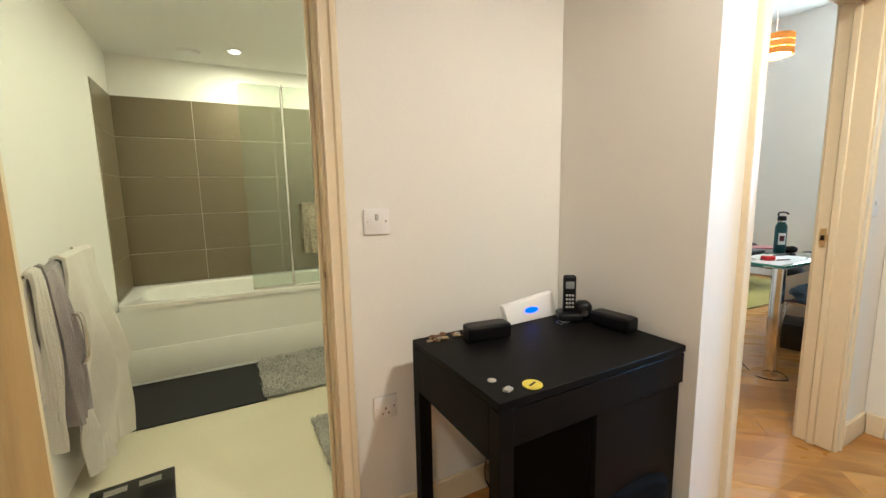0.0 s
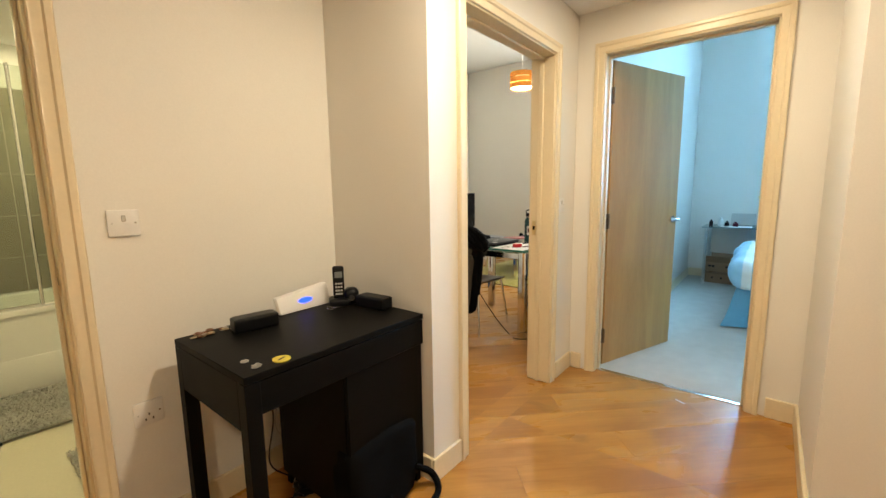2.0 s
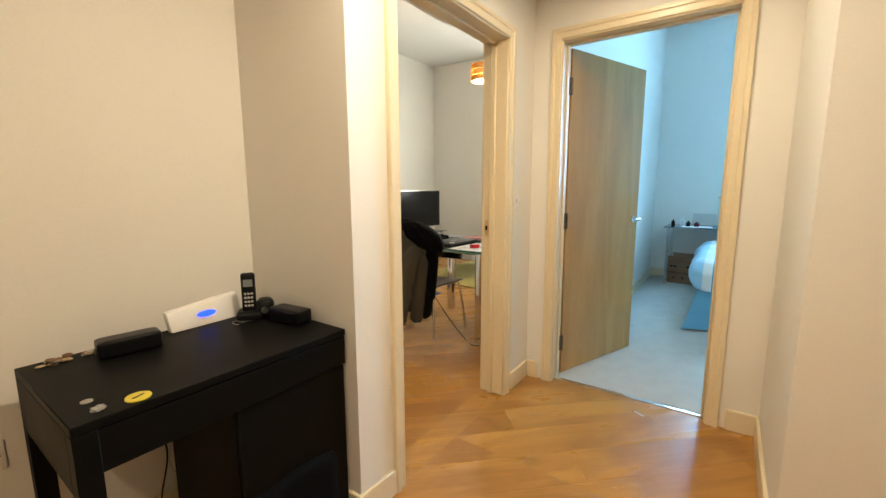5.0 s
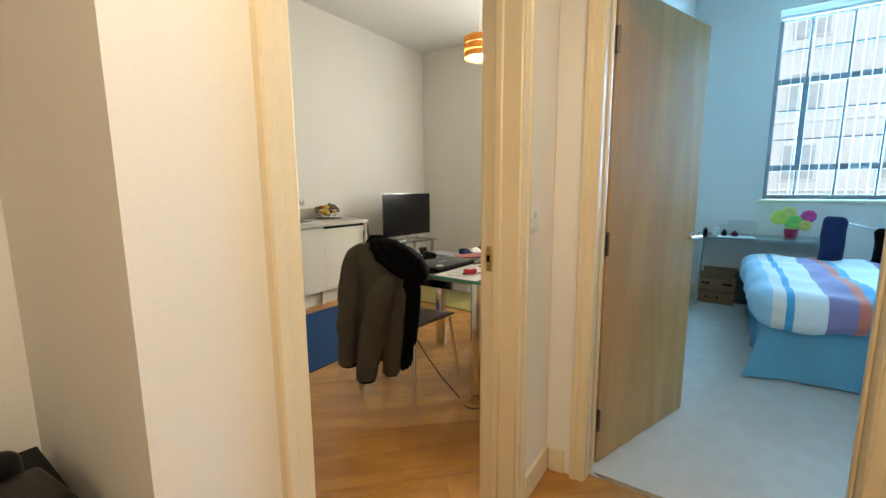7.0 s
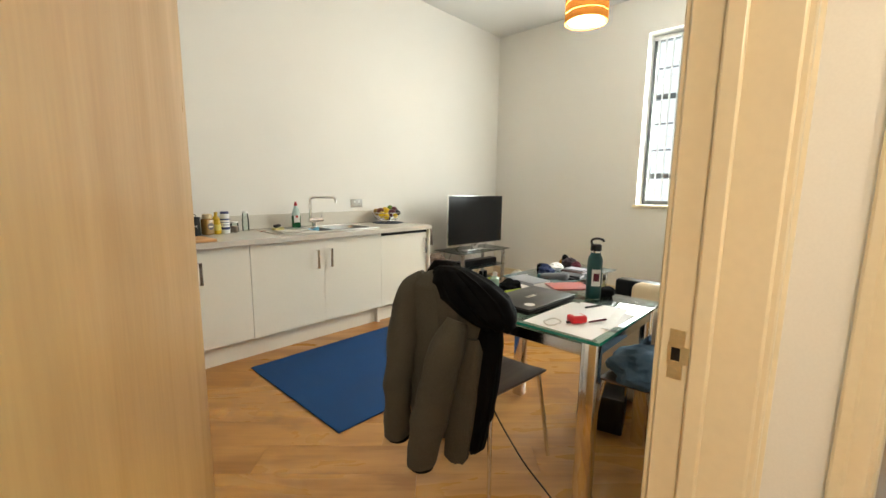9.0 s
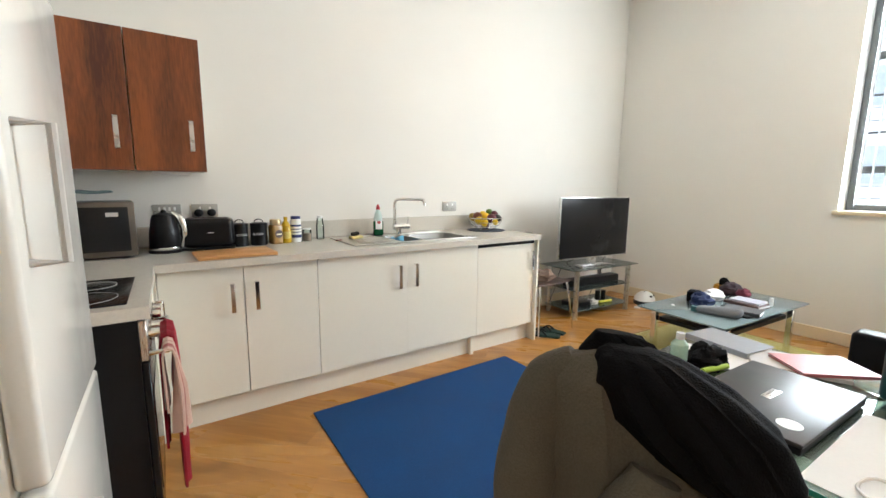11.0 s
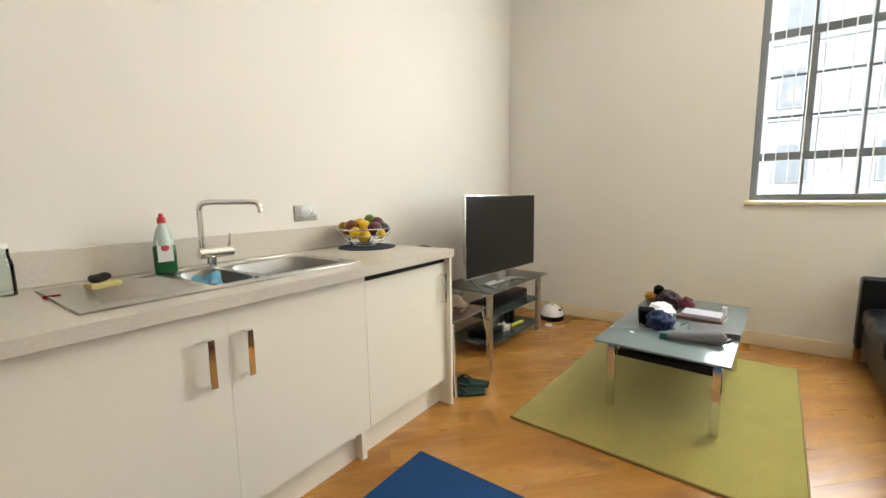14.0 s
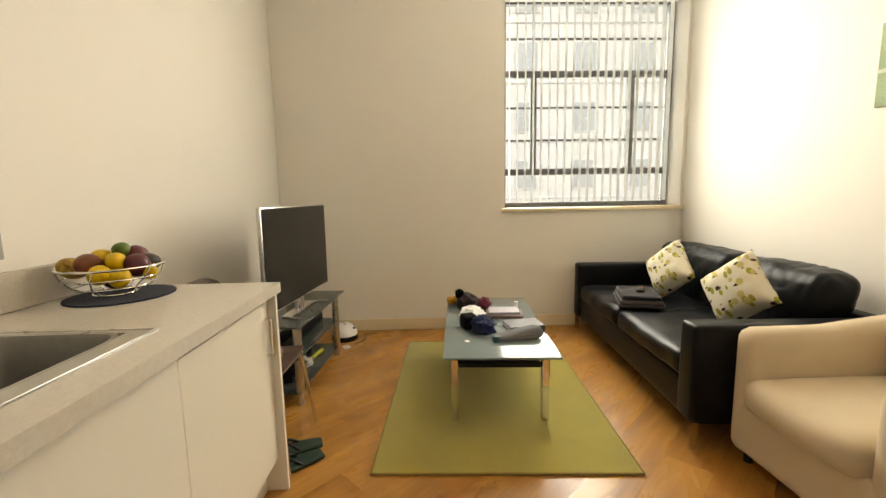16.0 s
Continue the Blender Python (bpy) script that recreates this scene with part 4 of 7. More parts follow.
# across the bowl, towards the room, height of the middle, radius
for nm, mt, u, w, z, r in (("lemon", LEMON, -0.045, 0.062, 0.078, 0.035), ("lemon", LEMON, 0.006, 0.080, 0.062, 0.034), ("lemon", LEMON, 0.010, 0.025, 0.112, 0.035), ("lemon", LEMON, -0.018, -0.055, 0.122, 0.034), ("lemon", LEMON, 0.100, 0.055, 0.070, 0.026), ("apple", APPLE, -0.066, 0.005, 0.112, 0.041),
                           ("banana", MOTTLE, -0.108, -0.030, 0.100, 0.038), ("plum", PLUM, 0.064, 0.040, 0.098, 0.045), ("plum", PLUM, 0.078, -0.030, 0.126, 0.040), ("avocado", AVOCADO, 0.112, -0.004, 0.100, 0.034), ("lime", LIME, 0.034, -0.028, 0.150, 0.031), ("plum", PLUM, 0.0, -0.01, 0.055, 0.042), ("lemon", LEMON, 0.04, -0.09, 0.09, 0.036)):
    b = N()
    ball(b, (0, 0, 0), r, (1.22 if nm in ("lemon", "banana", "avocado") else 1, 1, 0.94), 18, 12)
    for v in b.verts:
        v.co += noise.noise_vector(v.co * 22 + Vector((u * 90, w * 70, 0))) * 0.0025
    single(nm, b, mt, FRUIT_LABELS[nm], "fruit", "fruit in the bowl", pose(5.50 + 0.68 * u - 0.73 * w, 5.115 - 0.73 * u - 0.68 * w, 0.914 + z, 180 * u, 30, 700 * w))


def oven_unit():
    ob = thing("built_in_oven", "built-in oven with black glass door and steel control panel", "oven", pose(3.050, 3.81, 0, 0, 0, 90))
    part("body", box(N(), 0.0, 0.022, 0.15, 0.508, 0.53, 0.862), BLACK, ob)
    part("control_panel", box(N(), 0.002, 0.0, 0.728, 0.506, 0.021, 0.858, 0.002, 1), STEEL, ob, "brushed steel control panel")
    part("door", box(N(), 0.002, 0.0, 0.155, 0.506, 0.021, 0.722, 0.003, 1), SCREEN, ob, "black glass oven door")
    part("window_band", box(N(), 0.05, -0.002, 0.25, 0.458, 0.001, 0.60, 0.001, 1), SHELFBLACK, ob)
    for x in (0.08, 0.17, 0.32, 0.41):
        b = N()
        rod(b, (x, 0.0, 0.795), (x, -0.008, 0.795), 0.024, 20)
        rod(b, (x, -0.008, 0.795), (x, -0.032, 0.795), 0.018, 20, 0.016)
        part("knob", b, CHROME, ob, "round steel control knob")
    part("display", box(N(), 0.215, -0.0015, 0.775, 0.275, 0.001, 0.815), BLACK, ob)
    part("rail", tube(N(), [(0.03, 0.0, 0.742), (0.03, -0.05, 0.742), (0.44, -0.05, 0.742), (0.44, 0.0, 0.742)], 0.008, 10), CHROME, ob, "chrome towel-bearing oven rail")
    part("plinth", box(N(), 0.0, 0.06, 0.0, 0.775, 0.076, 0.149), UNIT, ob)


def narrow_cabinet():
    ob = thing("base_cabinet", "narrow cream base cabinet beside the oven", "cabinet", pose(3.050, 4.321, 0, 0, 0, 90), "fitted kitchen units")
    part("body", box(N(), 0.001, 0.022, 0.15, 0.275, 0.53, 0.862), UNIT, ob)
    d = part("door", box(N(), 0.002, 0.0, 0.152, 0.274, 0.019, 0.858, 0.0018, 1), UNIT, ob)
    b = tube(N(), curve_pts([(0.18, 0.0, 0.750), (0.18, -0.024, 0.750), (0.18, -0.034, 0.742), (0.18, -0.036, 0.665), (0.18, -0.034, 0.590), (0.18, -0.024, 0.582), (0.18, 0.0, 0.582)], 4), 0.006, 10)
    part("handle", b, CHROME, d, "rounded chrome bow handle")


def hob():
    ob = thing("hob", "black glass ceramic hob set in the worktop", "hob", pose(2.545, 3.86, 0.9055))
    part("glass", box(N(), 0, 0, 0, 0.46, 0.45, 0.006, 0.002, 2), SCREEN, ob)
    for x, y, r in ((0.12, 0.12, 0.072), (0.12, 0.33, 0.09), (0.34, 0.12, 0.09), (0.34, 0.33, 0.072)):
        part("zone_ring", tube(N(), [(x + r * math.cos(a), y + r * math.sin(a), 0.006) for a in [k * math.tau / 28 for k in range(29)]], 0.0012, 6), GREYPLASTIC, ob)


SHELFBLACK = material("oven window glass", (0.004, 0.004, 0.005), 0.08, bump=0)
oven_unit(), narrow_cabinet(), hob()


def hanging_towel(name, label, mat, m, w, h, seed, fold=0.018, thick=0.012):
    """A towel folded over a rail; local x along the rail, hangs down -z, front towards -y."""
    b = N()
    cols, rows = 26, 30
    grid = []
    path = [(0.02, -h * 0.7 + k * h * 0.7 / 10) for k in range(10)] + [(0.012, 0.006), (0.0, 0.012), (-0.014, 0.004)] + [(-0.02, -h * k / 16) for k in range(1, 17)]
    for i in range(cols + 1):
        u = i / cols - 0.5
        col = []
        for y, z in path:
            d = min(1, -z / (0.5 * h)) if z < 0 else 0
            k = noise.noise((u * 5.5 + seed, z * 1.2, seed)) * fold * 2.2 * d + noise.noise((u * 14 + seed, z * 2.5, 3.3)) * fold * d
            col.append(b.verts.new((u * w * (1 + 0.10 * d * noise.noise((z * 3, seed, 1))), y + (k if y < 0 else k * 0.3), z + 0.012 * noise.noise((u * 4, seed, 7)))))
        grid.append(col)
    for i in range(cols):
        for j in range(len(path) - 1):
            b.faces.new((grid[i][j], grid[i + 1][j], grid[i + 1][j + 1], grid[i][j + 1]))
    bmesh.ops.recalc_face_normals(b, faces=b.faces)
    bmesh.ops.solidify(b, geom=b.faces[:], thickness=thick)
    return single(name, b, mat, label, "towel", m=m)


REDTERRY = cloth("bright red terry", (0.34, 0.006, 0.022), 0.15, 0.8)
hanging_towel("tea_towel", "red terry towel hanging over the oven rail", REDTERRY, pose(3.098, 4.045, 0.744, 0, 0, 90), 0.19, 0.58, 2.1, 0.010, 0.008)
CHECK = cloth("pink striped cotton", (0.56, 0.36, 0.29), 0.1, 0.5)
cn, cl = CHECK.node_tree.nodes, CHECK.node_tree.links
cw, cm, cc = cn.new("ShaderNodeTexWave"), cn.new("ShaderNodeMix"), cn.new("ShaderNodeTexCoord")
cw.inputs["Scale"].default_value, cw.inputs["Distortion"].default_value = 9.0, 0.4
cm.data_type = "RGBA"
cm.inputs[6].default_value, cm.inputs[7].default_value = (0.62, 0.42, 0.34, 1), (0.36, 0.10, 0.10, 1)
ck = cn.new("ShaderNodeMapRange")
ck.inputs[1].default_value, ck.inputs[2].default_value = 0.72, 0.9
cl.new(cc.outputs["Object"], cw.inputs["Vector"])
cl.new(cw.outputs[0], ck.inputs[0])
cl.new(ck.outputs[0], cm.inputs[0])
cl.new(cm.outputs[2], cn["Principled BSDF"].inputs["Base Color"])
hanging_towel("tea_towel", "pale pink striped tea towel on the oven rail", CHECK, pose(3.100, 3.880, 0.746, 0, 0, 90), 0.14, 0.30, 5.4, 0.014, 0.006)


def fridge():
    ob = thing("fridge_freezer", "tall white fridge freezer with loop handles", "fridge", pose(2.925, 3.20, 0, 0, 0, 90))
    part("body", box(N(), 0, 0.05, 0.02, 0.60, 0.42, 1.74, 0.008), ENAMEL, ob)
    for z0, z1, hz in ((0.75, 1.735, (1.14, 1.38)), (0.06, 0.74, (0.45, 0.66))):
        d = part("door", box(N(), 0.0, 0, z0, 0.60, 0.048, z1, 0.012, 3), ENAMEL, ob)
        part("handle", tube(N(), [(0.06, 0, hz[0]), (0.06, -0.05, hz[0]), (0.06, -0.05, hz[1]), (0.06, 0, hz[1])], 0.008, 8), GREYPLASTIC, d, "pale loop handle")
    part("foot", rod(N(), (0.05, 0.1, 0), (0.05, 0.1, 0.022), 0.02, 10), BLACK, ob)
    part("foot", rod(N(), (0.55, 0.1, 0), (0.55, 0.1, 0.022), 0.02, 10), BLACK, ob)
    part("foot", rod(N(), (0.3, 0.36, 0), (0.3, 0.36, 0.022), 0.02, 10), BLACK, ob)


fridge()
single("yoga_mat", box(N(), 3.735, 3.35, 0.002, 5.20, 4.475, 0.009, 0.003, 1), BLUEMAT, "large plain blue foam floor mat", "mat")

# ---- living area ----


def spot(x, y, z=0.0, turn=0.0):
    return pose(x, y, z, 0, 0, turn)


def rug():
    ob = thing("rug", "olive green pile rug under the coffee table", "rug", spot(6.507, 3.60, 0.001, -3.5))
    b = N()
    box(b, -0.835, -0.605, 0, 0.835, 0.605, 0.012, 0.004, 2)
    part("woven_field", b, RUG, ob)
    for x0, y0, x1, y1 in ((-0.842, -0.612, 0.842, -0.604), (-0.842, 0.604, 0.842, 0.612), (-0.842, -0.604, -0.834, 0.604), (0.834, -0.604, 0.842, 0.604)):
        part("binding", box(N(), x0, y0, 0, x1, y1, 0.013, 0.003, 1), RUGEDGE, ob)


rug()
SHELFGLASS = material("black glass shelf", (0.01, 0.012, 0.014), 0.1, bump=0)


def coffee_table():
    ob = thing("coffee_table", "frosted glass coffee table on chrome legs", "coffee table", spot(6.585, 3.57, 0.012, -4.1))
    part("tabletop", box(N(), -0.615, -0.303, 0.401, 0.615, 0.303, 0.413, 0.003, 2), FROST, ob, "glass top tinted with the window's blue reflection")
    for s in (-1, 1):
        part("rail", box(N(), -0.50, s * 0.245 - 0.012, 0.372, 0.50, s * 0.245 + 0.012, 0.398, 0.003, 1), CHROME, ob)
        part("rail", box(N(), s * 0.475 - 0.012, -0.233, 0.372, s * 0.475 + 0.012, 0.233, 0.398, 0.003, 1), CHROME, ob)
        for t in (-1, 1):
            part("leg", box(N(), s * 0.475 - 0.02, t * 0.245 - 0.02, 0.0, s * 0.475 + 0.02, t * 0.245 + 0.02, 0.372, 0.004, 1), CHROME, ob)
            part("spacer", rod(N(), (s * 0.40, t * 0.17, 0.325), (s * 0.40, t * 0.17, 0.401), 0.012, 12), CHROME, ob)
    part("shelf", box(N(), -0.455, -0.225, 0.290, 0.455, 0.225, 0.324, 0.003, 1), BLACK, ob, "black lower shelf")


coffee_table()
ZT = 0.4255


def crumple(name, label, cat, mat, x, y, z, sx, sy, sz, seed, amp=0.25, freq=9.0, u=24, v=16, turn=0):
    """A soft crumpled lump that rests on its flattened underside."""
    b = N()
    bmesh.ops.create_uvsphere(b, u_segments=u, v_segments=v, radius=1)
    for w in b.verts:
        p = w.co.copy()
        k = 1 + amp * noise.noise(p * freq * 0.25 + Vector((seed, 0, seed))) + amp * 0.5 * noise.noise(p * freq * 0.7 + Vector((0, seed, 0)))
        q = Vector((p.x * sx * k, p.y * sy * k, p.z * sz * k))
        q.z = max(q.z, -sz * 0.55) + sz * 0.55
        w.co = q
    return single(name, b, mat, label, cat, m=pose(x, y, z, 0, 0, turn))


BURG, MUST, NAVYC, GREYC = cloth("burgundy knit", (0.12, 0.02, 0.035)), cloth("mustard knit", (0.42, 0.20, 0.015)), cloth("navy fabric", (0.018, 0.03, 0.09)), cloth("grey felt", (0.16, 0.165, 0.18), 0.08)
BLACKC = material("black fabric", (0.0035, 0.0035, 0.004), 0.85, vary=0.2, scale=5, fine=260, bump=0.35, spec=0.08)
crumple("winter_hat", "dark woolly hat with burgundy band", "hat", cloth("charcoal knit", (0.035, 0.02, 0.025)), 6.985, 3.69, ZT, 0.10, 0.075, 0.06, 3.1)
crumple("glove", "mustard knitted glove on the coffee table", "glove", MUST, 7.06, 3.80, ZT, 0.05, 0.045, 0.035, 5.3)
crumple("glove", "burgundy knitted glove on the coffee table", "glove", BURG, 6.93, 3.575, ZT, 0.055, 0.05, 0.045, 6.3)
crumple("pom_pom", "black woolly pom-pom on the hat", "pom-pom", BLACKC, 7.0, 3.75, ZT + 0.06, 0.035, 0.035, 0.04, 1.3)
crumple("tissue", "crumpled white paper on the coffee table", "paper", material("white tissue", (0.80, 0.80, 0.79), 0.8, vary=0.03), 6.68, 3.69, ZT, 0.09, 0.075, 0.045, 9.1, 0.4)
crumple("pouch", "crumpled navy drawstring pouch", "pouch", NAVYC, 6.40, 3.655, ZT, 0.10, 0.07, 0.06, 4.4, 0.4)
single("camera_case", box(N(), -0.055, -0.045, 0, 0.055, 0.045, 0.085, 0.014, 3), BLACKC, "small black camera case on the coffee table", "case", m=spot(6.46, 3.735, ZT, 15))
b = pad(N(), -0.14, -0.055, 0, 0.14, 0.055, 0.07, rnd=0.035, cuts=12)
for v in b.verts:
    f = (v.co.x + 0.14) / 0.28
    v.co.z *= 0.55 + 0.5 * f
    v.co.y *= 0.7 + 0.35 * f
single("sunglasses_case", b, GREYC, "grey felt zipped case on the coffee table", "case", m=spot(6.24, 3.475, ZT, -78))


def book(x, y, z, w, d, h, turn, colour, label):
    ob = thing("book", label, "book", spot(x, y, z, turn))
    c = material("book cover", colour, 0.4, vary=0.06)
    part("cover", box(N(), -w / 2, -d / 2, 0, w / 2, d / 2, 0.003, 0.001, 1), c, ob)
    part("cover", box(N(), -w / 2, -d / 2, h - 0.003, w / 2, d / 2, h, 0.001, 1), c, ob)
    part("spine", box(N(), -w / 2, -d / 2, 0.003, -w / 2 + 0.003, d / 2, h - 0.003), c, ob)
    part("pages", box(N(), -w / 2 + 0.003, -d / 2 + 0.004, 0.003, w / 2 - 0.004, d / 2 - 0.004, h - 0.003), PAPER, ob, "white page block")
    return ob


PAPER = material("white paper", (0.80, 0.80, 0.79), 0.75, vary=0.02, scale=8, fine=90, bump=0.02)
book(6.70, 3.47, ZT, 0.17, 0.24, 0.022, -8, (0.10, 0.05, 0.04), "dark covered paperback on the coffee table")
book(6.72, 3.47, ZT + 0.022, 0.14, 0.20, 0.014, -4, (0.45, 0.45, 0.52), "pale covered booklet on a paperback")
book(6.44, 3.40, ZT, 0.16, 0.22, 0.03, 8, (0.06, 0.06, 0.07), "thick dark book on the coffee table")
single("lip_balm", rod(N(), (6.83, 3.36, ZT), (6.83, 3.36, ZT + 0.06), 0.014, 16), WHITE, "small white upright tube on the coffee table", "tube")
single("small_box", box(N(), -0.02, -0.02, 0, 0.02, 0.02, 0.035, 0.003), material("teal box", (0.02, 0.09, 0.10), 0.4), "tiny dark teal box on the coffee table", "box", m=spot(6.20, 3.61, ZT, 10))
single("wallet", box(N(), -0.045, -0.03, 0, 0.045, 0.03, 0.012, 0.004), BLACK, "small black wallet on the coffee table", "wallet", m=spot(6.34, 3.36, ZT, 70))
single("pen", rod(N(), (6.50, 3.56, ZT + 0.004), (6.62, 3.52, ZT + 0.004), 0.004, 8), BLACK, "thin black pen on the coffee table", "pen")
single("card", box(N(), -0.014, -0.01, 0, 0.014, 0.01, 0.002), PAPER, "small white card on the coffee table", "card", m=spot(6.22, 3.77, ZT, 30))


def television():
    ob = thing("television", "flat television with thin silver frame on a glass stand", "television", spot(6.70, 4.83, 0.507, -6.0))
    part("bezel", box(N(), -0.481, -0.012, 0.085, 0.481, 0.012, 0.690, 0.004, 2), STEEL, ob, "thin silver frame")
    part("screen", box(N(), -0.472, -0.0145, 0.096, 0.472, -0.0105, 0.682), SCREEN, ob, "dark switched-off screen")
    part("back", box(N(), -0.40, 0.012, 0.12, 0.40, 0.05, 0.60, 0.015, 2), BLACK, ob)
    part("neck", box(N(), -0.05, 0.0, 0.012, 0.05, 0.03, 0.10, 0.005), STEEL, ob)
    b = N()
    tube(b, curve_pts([(-0.22, -0.09, 0.006), (-0.19, 0.0, 0.006), (0.0, 0.04, 0.006), (0.19, 0.0, 0.006), (0.22, -0.09, 0.006)], 6), 0.006, 8)
    box(b, -0.20, -0.02, 0.001, 0.20, 0.05, 0.012, 0.004)
    part("foot", b, STEEL, ob, "silver curved foot")


TINTGLASS = glass("grey tinted glass", (0.42, 0.50, 0.47), 0.04, 0.15)


def tv_stand():
    ob = thing("television_stand", "three tier tinted glass stand with silver posts", "stand", spot(6.79, 4.93, 0, -4))
    for z, d in ((0.495, 0.24), (0.285, 0.20), (0.075, 0.20)):
        part("shelf", box(N(), -0.47 if z > 0.4 else -0.42, -d, z, 0.47 if z > 0.4 else 0.42, d, z + 0.01, 0.003, 1), TINTGLASS, ob)
    for sx in (-1, 1):
        for y in (-0.185, 0.175):
            part("post", rod(N(), (sx * 0.385, y, 0), (sx * 0.385, y, 0.494), 0.025, 18), STEEL, ob)


tv_stand(), television()
single("soundbar", box(N(), -0.36, -0.06, 0, 0.36, 0.06, 0.075, 0.01), BLACK, "long black sound bar on the middle glass shelf", "sound bar", m=spot(6.80, 4.90, 0.296, -4))
single("set_top_box", box(N(), -0.13, -0.09, 0, 0.13, 0.09, 0.04, 0.005), BLACK, "black set top box on the lower shelf", "box", m=spot(6.62, 4.93, 0.086, -4))
single("torch", rod(N(), (6.86, 4.83, 0.100), (7.02, 4.80, 0.100), 0.014, 12), material("lime plastic", (0.55, 0.60, 0.05), 0.4), "bright yellow-green tube on the lower shelf", "torch")
for k, (x, y) in enumerate(((6.95, 4.92), (7.02, 4.90))):
    single("spray_can", rod(N(), (x, y, 0.086), (x, y, 0.19), 0.025, 16), BLACK, "small black canister on the lower glass shelf", "canister")
crumple("cable_bundle", "tangled pale cables on the lower shelf", "cables", GREYPLASTIC, 6.78, 4.86, 0.086, 0.07, 0.05, 0.03, 2.2, 0.6)


def cable(label, pts, r=0.003, mat=None, name="cable"):
    return single(name, tube(N(), curve_pts(pts, 6), r, 6), mat or BLACK, label, "cable")


cable("black cable trailing behind the television", [(7.05, 4.86, 0.62), (7.10, 4.99, 0.5), (7.12, 5.03, 0.3), (7.1, 5.12, 0.05), (7.3, 4.95, 0.004), (7.45, 4.78, 0.004)])
cable("black cable behind the television stand", [(6.62, 4.90, 0.62), (6.56, 5.10, 0.45), (6.50, 5.14, 0.2), (6.45, 5.2, 0.004), (6.7, 5.22, 0.004)])
cable("thin cable lying on the floor by the helmet", [(7.38, 4.62, 0.004), (7.50, 4.55, 0.004), (7.62, 4.57, 0.004), (7.66, 4.47, 0.004)])


def helmet():
    ob = thing("cycle_helmet", "white and black cycle helmet on the floor", "helmet", spot(7.57, 4.74, 0, 20))
    b = N()
    ball(b, (0, 0, 0.01), 0.15, (1.0, 0.78, 0.85), 26, 18)
    bmesh.ops.bisect_plane(b, geom=b.verts[:] + b.edges[:] + b.faces[:], plane_co=(0, 0, 0.045), plane_no=(0, 0, -1), clear_outer=True)
    part("shell", b, WHITE, ob, "white helmet shell")
    b = N()
    ball(b, (0, 0, 0.005), 0.146, (1.0, 0.78, 0.8), 26, 18)
    bmesh.ops.bisect_plane(b, geom=b.verts[:] + b.edges[:] + b.faces[:], plane_co=(0, 0, 0.002), plane_no=(0, 0, -1), clear_outer=True)
    part("rim", b, BLACK, ob, "black lower rim")
    for x, y in ((-0.055, -0.07), (0.02, -0.08), (-0.02, 0.0), (0.05, 0.0)):
        part("vent", ball(N(), (x, y, 0.128 - 5.2 * y * y - 2.0 * x * x), 0.022, (1, 0.8, 0.45), 12, 8), BLACK, ob)


helmet()
single("card", box(N(), -0.04, -0.03, 0, 0.04, 0.03, 0.002), PAPER, "small white card lying on the floor", "card", m=spot(7.33, 4.68, 0.001, 25))


def dining_chair(m, label):
    """A chair with a pressed ply seat and back on bent chrome tube legs; faces local +x."""
    ob = thing("dining_chair", label, "chair", m, "matching dining chairs")
    b = pad(N(), -0.20, -0.20, 0.44, 0.20, 0.20, 0.456, rnd=0.008, cuts=10)
    for v in b.verts:
        v.co.z -= 0.018 * (1 - (v.co.y / 0.2) ** 2) * 0.6
        v.co.y *= 1 + 0.08 * v.co.x / 0.2
    part("seat", b, SEATWOOD, ob, "dark brown ply seat")
    b = pad(N(), -0.225, -0.19, 0.60, -0.213, 0.19, 0.86, rnd=0.006, cuts=10)
    for v in b.verts:
        v.co.x -= 0.10 * (v.co.z - 0.60) - 0.045 * (v.co.y / 0.19) ** 2
        v.co.z -= 0.05 * (v.co.y / 0.19) ** 4 if v.co.z > 0.73 else 0
    part("backrest", b, SEATWOOD, ob, "curved dark ply backrest")
    for s in (-1, 1):
        part("front_leg", tube(N(), curve_pts([(0.0, s * 0.17, 0.435), (0.15, s * 0.175, 0.432), (0.19, s * 0.18, 0.40), (0.235, s * 0.225, 0.0)], 5), 0.0095, 10), CHROME, ob)
        part("back_leg", tube(N(), curve_pts([(0.0, s * 0.15, 0.435), (-0.14, s * 0.16, 0.43), (-0.19, s * 0.18, 0.39), (-0.245, s * 0.225, 0.0)], 5), 0.0095, 10), CHROME, ob)
        part("back_post", tube(N(), curve_pts([(-0.10, s * 0.13, 0.433), (-0.19, s * 0.14, 0.46), (-0.222, s * 0.145, 0.58), (-0.232, s * 0.145, 0.70)], 5), 0.0085, 10), CHROME, ob)
    return ob


dining_chair(spot(4.115, 2.70), "dark ply dining chair with a coat over its back")
dining_chair(spot(4.62, 2.08, 0, 90), "dark ply dining chair piled with a bag and jeans")
dining_chair(spot(5.95, 4.86, 0, -90), "dark ply chair beside the kitchen run")
crumple("shoes_bundle", "pair of worn brown shoes on the chair seat", "shoes", cloth("worn suede", (0.22, 0.15, 0.11)), 5.95, 4.80, 0.452, 0.11, 0.09, 0.06, 8.8, 0.4)


